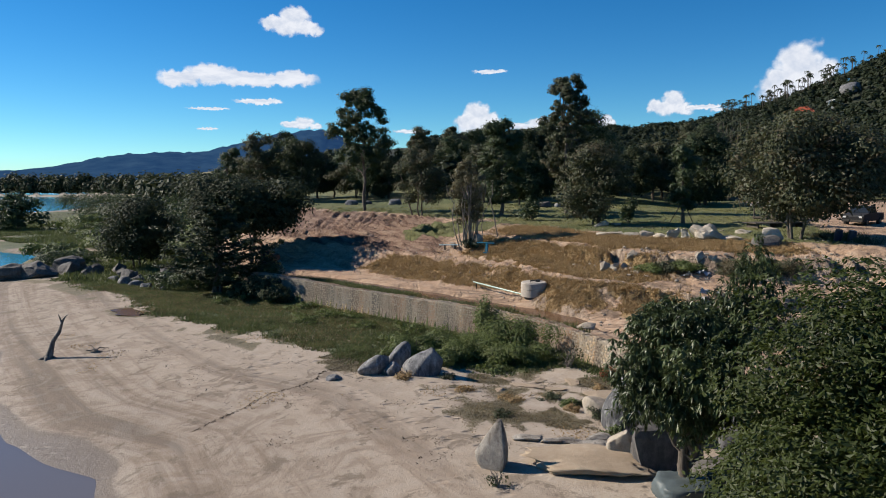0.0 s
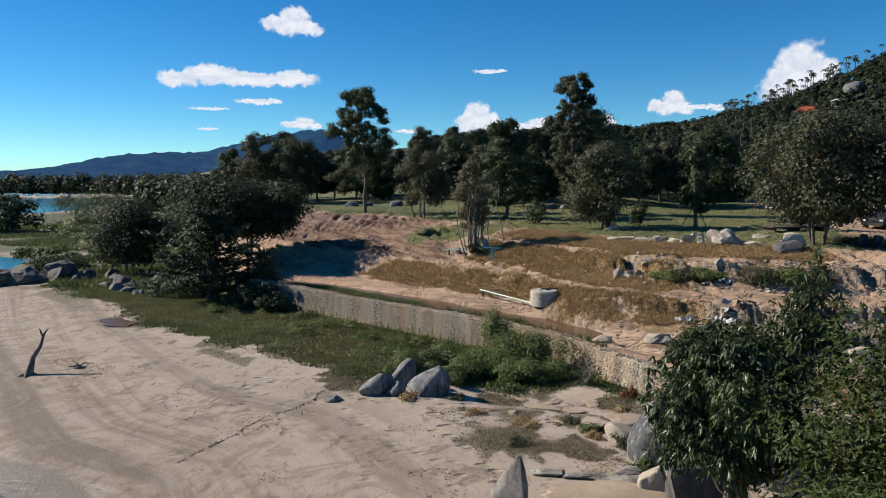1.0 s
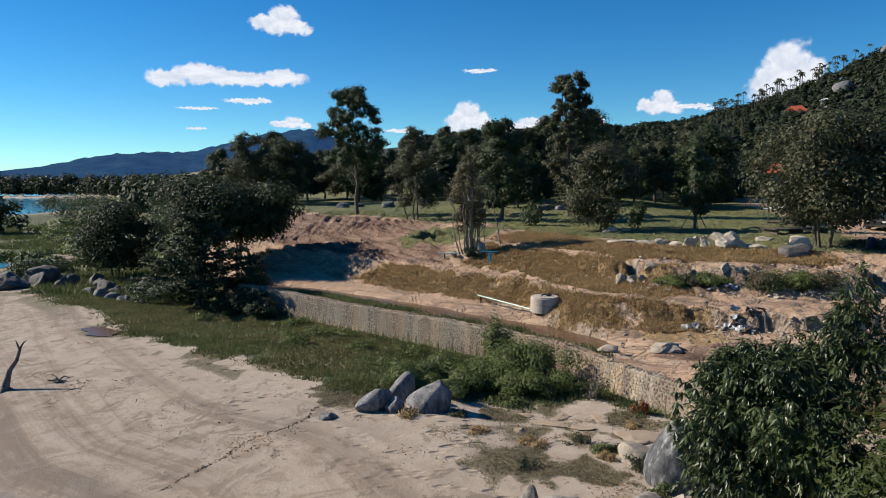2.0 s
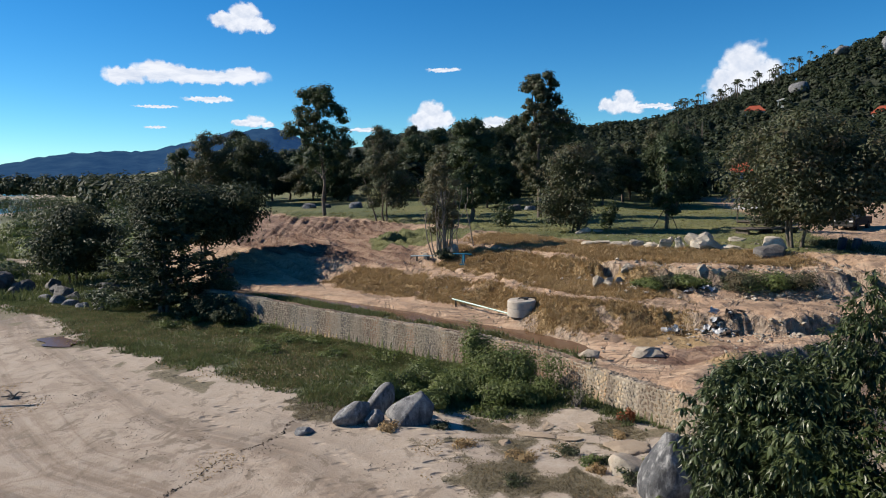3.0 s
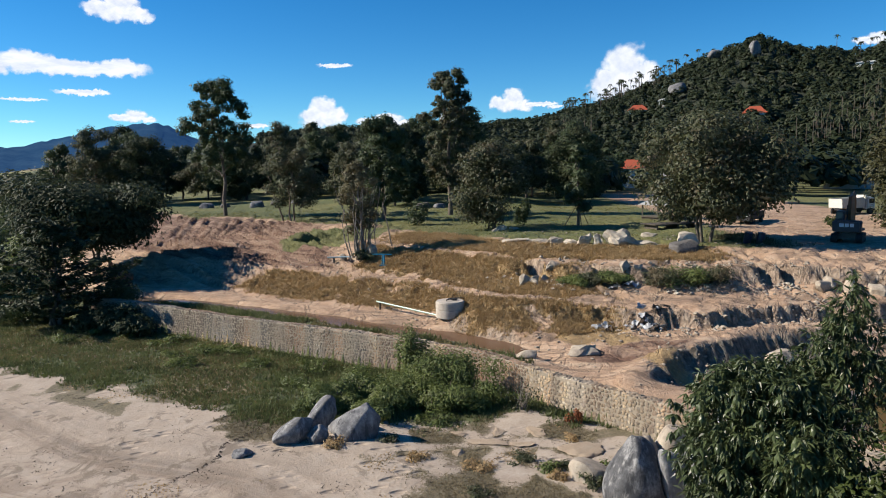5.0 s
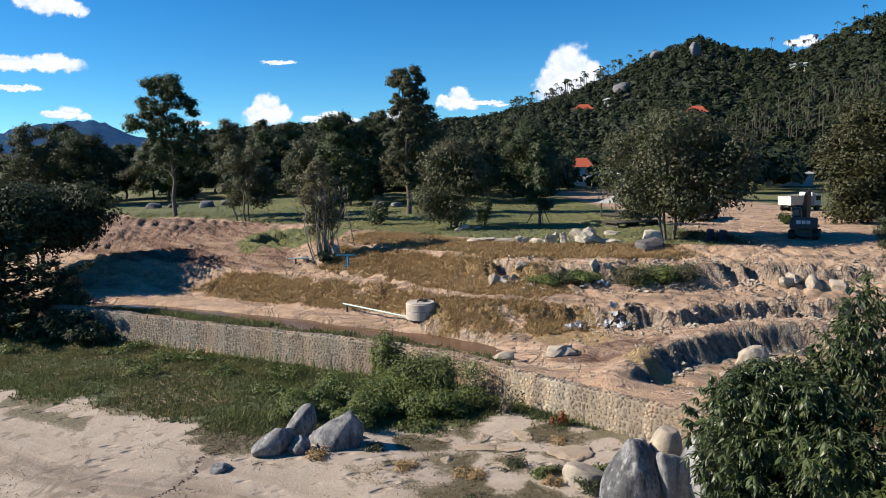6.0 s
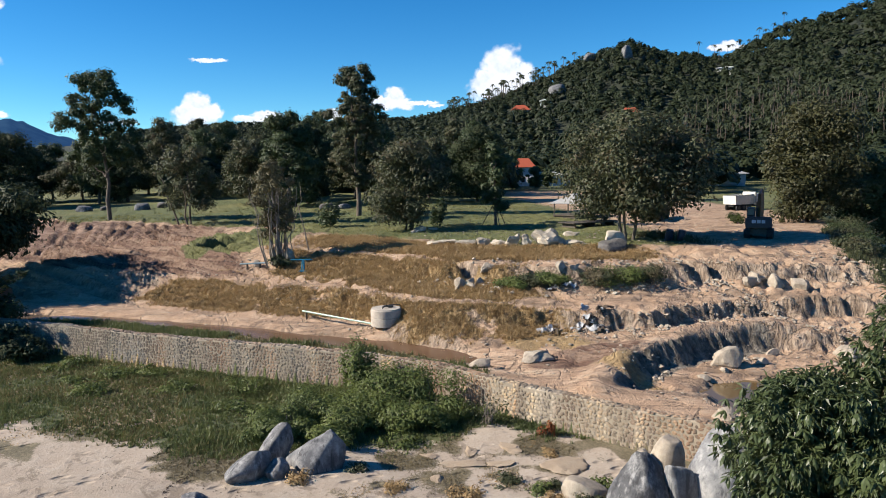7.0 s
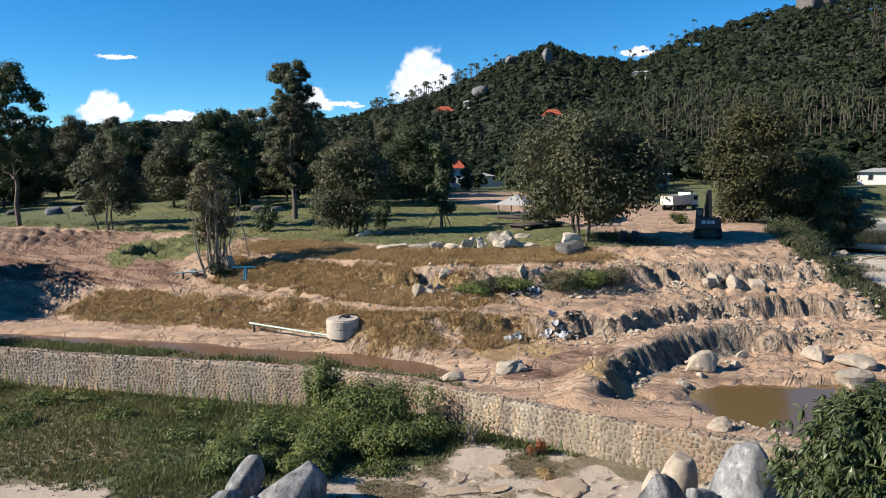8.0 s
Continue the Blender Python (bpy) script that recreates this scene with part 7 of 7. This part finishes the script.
def cloud(bearing, rise, wide, tall, seed, blobs, dist=3300):
    """A cloud far off: bearing, middle's height over the horizon, width and height, all in degrees."""
    a = radians(bearing)
    w, h = dist * radians(wide) / 2, dist * radians(tall) / 2
    bm = bmesh.new()
    bmesh.ops.create_grid(bm, x_segments=2, y_segments=2, size=1)
    eye = Vector((-3, 6, 10))
    at = eye + Vector((dist * math.sin(a), dist * math.cos(a), dist * math.tan(radians(rise))))
    m = Matrix.LocRotScale(at, Euler((radians(90), 0, -a)), (w, h, 1))
    ob = part("cloud", bm, cloud_material(seed, blobs, wide / tall), at=m)
    ob.visible_shadow = False
    return tagged(ob, "white fair-weather cloud in the blue sky", "cloud", "clouds", "structure")


CLOUDS = [(-11.2, 11.8, 6.5, 4.4, 'p'),
          (-14.9, 7.6, 15.5, 4.0, 'b'),
          (-13.8, 5.8, 5.8, 2.0, 't'),
          (-17.5, 5.2, 4.9, 1.0, 't'),
          (-17.6, 3.7, 2.5, 0.9, 't'),
          (-10.6, 4.2, 4.6, 1.8, 'p'),
          (3.2, 4.7, 5.8, 4.4, 'h'),
          (4.3, 8.2, 4.2, 1.5, 't'),
          (26.6, 7.3, 8.2, 7.7, 'h'),
          (18.1, 5.4, 4.7, 4.0, 'p'),
          (21.6, 4.9, 2.0, 1.5, 't'),
          (13.3, 4.3, 2.3, 1.9, 'p'),
          (-2.1, 3.6, 4.1, 1.5, 't'),
          (8.1, 4.0, 6.6, 2.2, 'p'),
          (20.3, 5.1, 4.7, 1.6, 't'),
          (43.4, 8.5, 3.8, 1.6, 'p')]
PUFF = [(-0.05, -0.12, 0.55, 0.36), (-0.42, -0.05, 0.3, 0.28), (0.1, 0.15, 0.36, 0.4), (0.45, -0.2, 0.3, 0.26)]
HEAP = [(0, -0.3, 0.6, 0.35), (0.05, 0.1, 0.4, 0.45), (-0.3, -0.15, 0.3, 0.3), (0.4, -0.1, 0.3, 0.3)]
BAR = [(-0.3, 0.1, 0.25, 0.4), (0.0, -0.05, 0.4, 0.3), (0.5, 0.02, 0.25, 0.3), (-0.6, -0.1, 0.2, 0.35), (0.3, -0.1, 0.3, 0.25)]
THIN = [(0, 0, 0.65, 0.22), (0.3, 0.05, 0.35, 0.2)]
for i, (b, up, w, t, shape) in enumerate(CLOUDS):
    cloud(b, up, w, t, i, {"p": PUFF, "h": HEAP, "b": BAR, "t": THIN}[shape])


# ---- the stones of the wall ----
def stone_shape(seed):
    r = np.random.default_rng(seed)
    a = np.linspace(0, 2 * np.pi, 7, endpoint=False) + r.normal(size=7) * 0.12
    rad = r.uniform(0.85, 1.12, 7)
    o = np.stack([np.cos(a) * rad, np.sin(a) * rad, np.zeros(7)], 1)
    mid = o * [0.8, 0.8, 0] + [0, 0, 0.65] + r.normal(size=(7, 3)) * 0.08
    v = np.concatenate([o * [1, 1, 0] - [0, 0, 0.3], mid, [[0, 0, 0.9]]])
    f = [[i, (i + 1) % 7, 7 + (i + 1) % 7] for i in range(7)] + [[i, 7 + (i + 1) % 7, 7 + i] for i in range(7)] + [[7 + i, 7 + (i + 1) % 7, 14] for i in range(7)]
    return v, f


def lay_stones():
    r = np.random.default_rng(5)
    shapes = [stone_shape(k) for k in range(10)]
    meshes = []
    for v, f in shapes:
        me = Buf().add(v, f).mesh("stone")
        me.materials.append(M_STONE)
        meshes.append(me)
    rest = Buf()
    line, total = along(WALL, 0.05)
    way = np.gradient(line, axis=0)
    way /= np.linalg.norm(way, axis=1)[:, None]
    row_h, count = 0.135, 0
    near_from, near_to = total - 17.2, total - 5.0
    for row in range(14):
        s = r.random() * 0.15
        while s < total - 0.2:
            w = r.uniform(0.10, 0.24)
            k = int((s + w / 2) / 0.05)
            z = 0.08 + row_h * (row + 0.5) + r.normal() * 0.025
            if k < len(line) and z < wall_top(s) - 0.07:
                p, u = line[k], way[k]
                out = Vector((u[1], -u[0], 0.06)).normalized()
                ux = Vector((u[0], u[1], 0))
                rot = Matrix((ux, out.cross(ux), out)).transposed()
                off = 0.16 - 0.14 * (z + 0.2) / 2.05
                place = Vector((p[0], p[1], z)) + out * (off - 0.01)
                m = Matrix.LocRotScale(place, rot.to_quaternion() @ Euler((0, 0, r.uniform(-0.6, 0.6))).to_quaternion(), (w * 0.54, row_h * r.uniform(0.46, 0.62), r.uniform(0.025, 0.05)))
                i = int(r.integers(10))
                if near_from < s < near_to and count < 300 and row > 7:
                    part("stone", meshes[i], M_STONE, retaining_wall, at=m)
                    count += 1
                else:
                    v = np.c_[shapes[i][0], np.ones(15)] @ np.array(m).T
                    rest.add(v[:, :3], shapes[i][1])
            s += w + 0.004
    # flat stones bedded along the top
    for row in range(3):
        s = r.random() * 0.2
        while s < total - 0.2:
            w = r.uniform(0.13, 0.3)
            k = min(int((s + w / 2) / 0.05), len(line) - 1)
            p, u = line[k], way[k]
            back = 0.06 + 0.14 * row + r.normal() * 0.02
            m = Matrix.LocRotScale(Vector((p[0] - u[1] * back, p[1] + u[0] * back, wall_top(s) + r.normal() * 0.008)), Euler((r.normal() * 0.08, r.normal() * 0.08, math.atan2(u[1], u[0]))).to_quaternion(), (w * 0.54, 0.09, r.uniform(0.02, 0.05)))
            i = int(r.integers(10))
            v = np.c_[shapes[i][0], np.ones(15)] @ np.array(m).T
            rest.add(v[:, :3], shapes[i][1])
            s += w + 0.01
    tagged(part("stones", rest, M_STONE, retaining_wall), kind="stuff")


lay_stones()
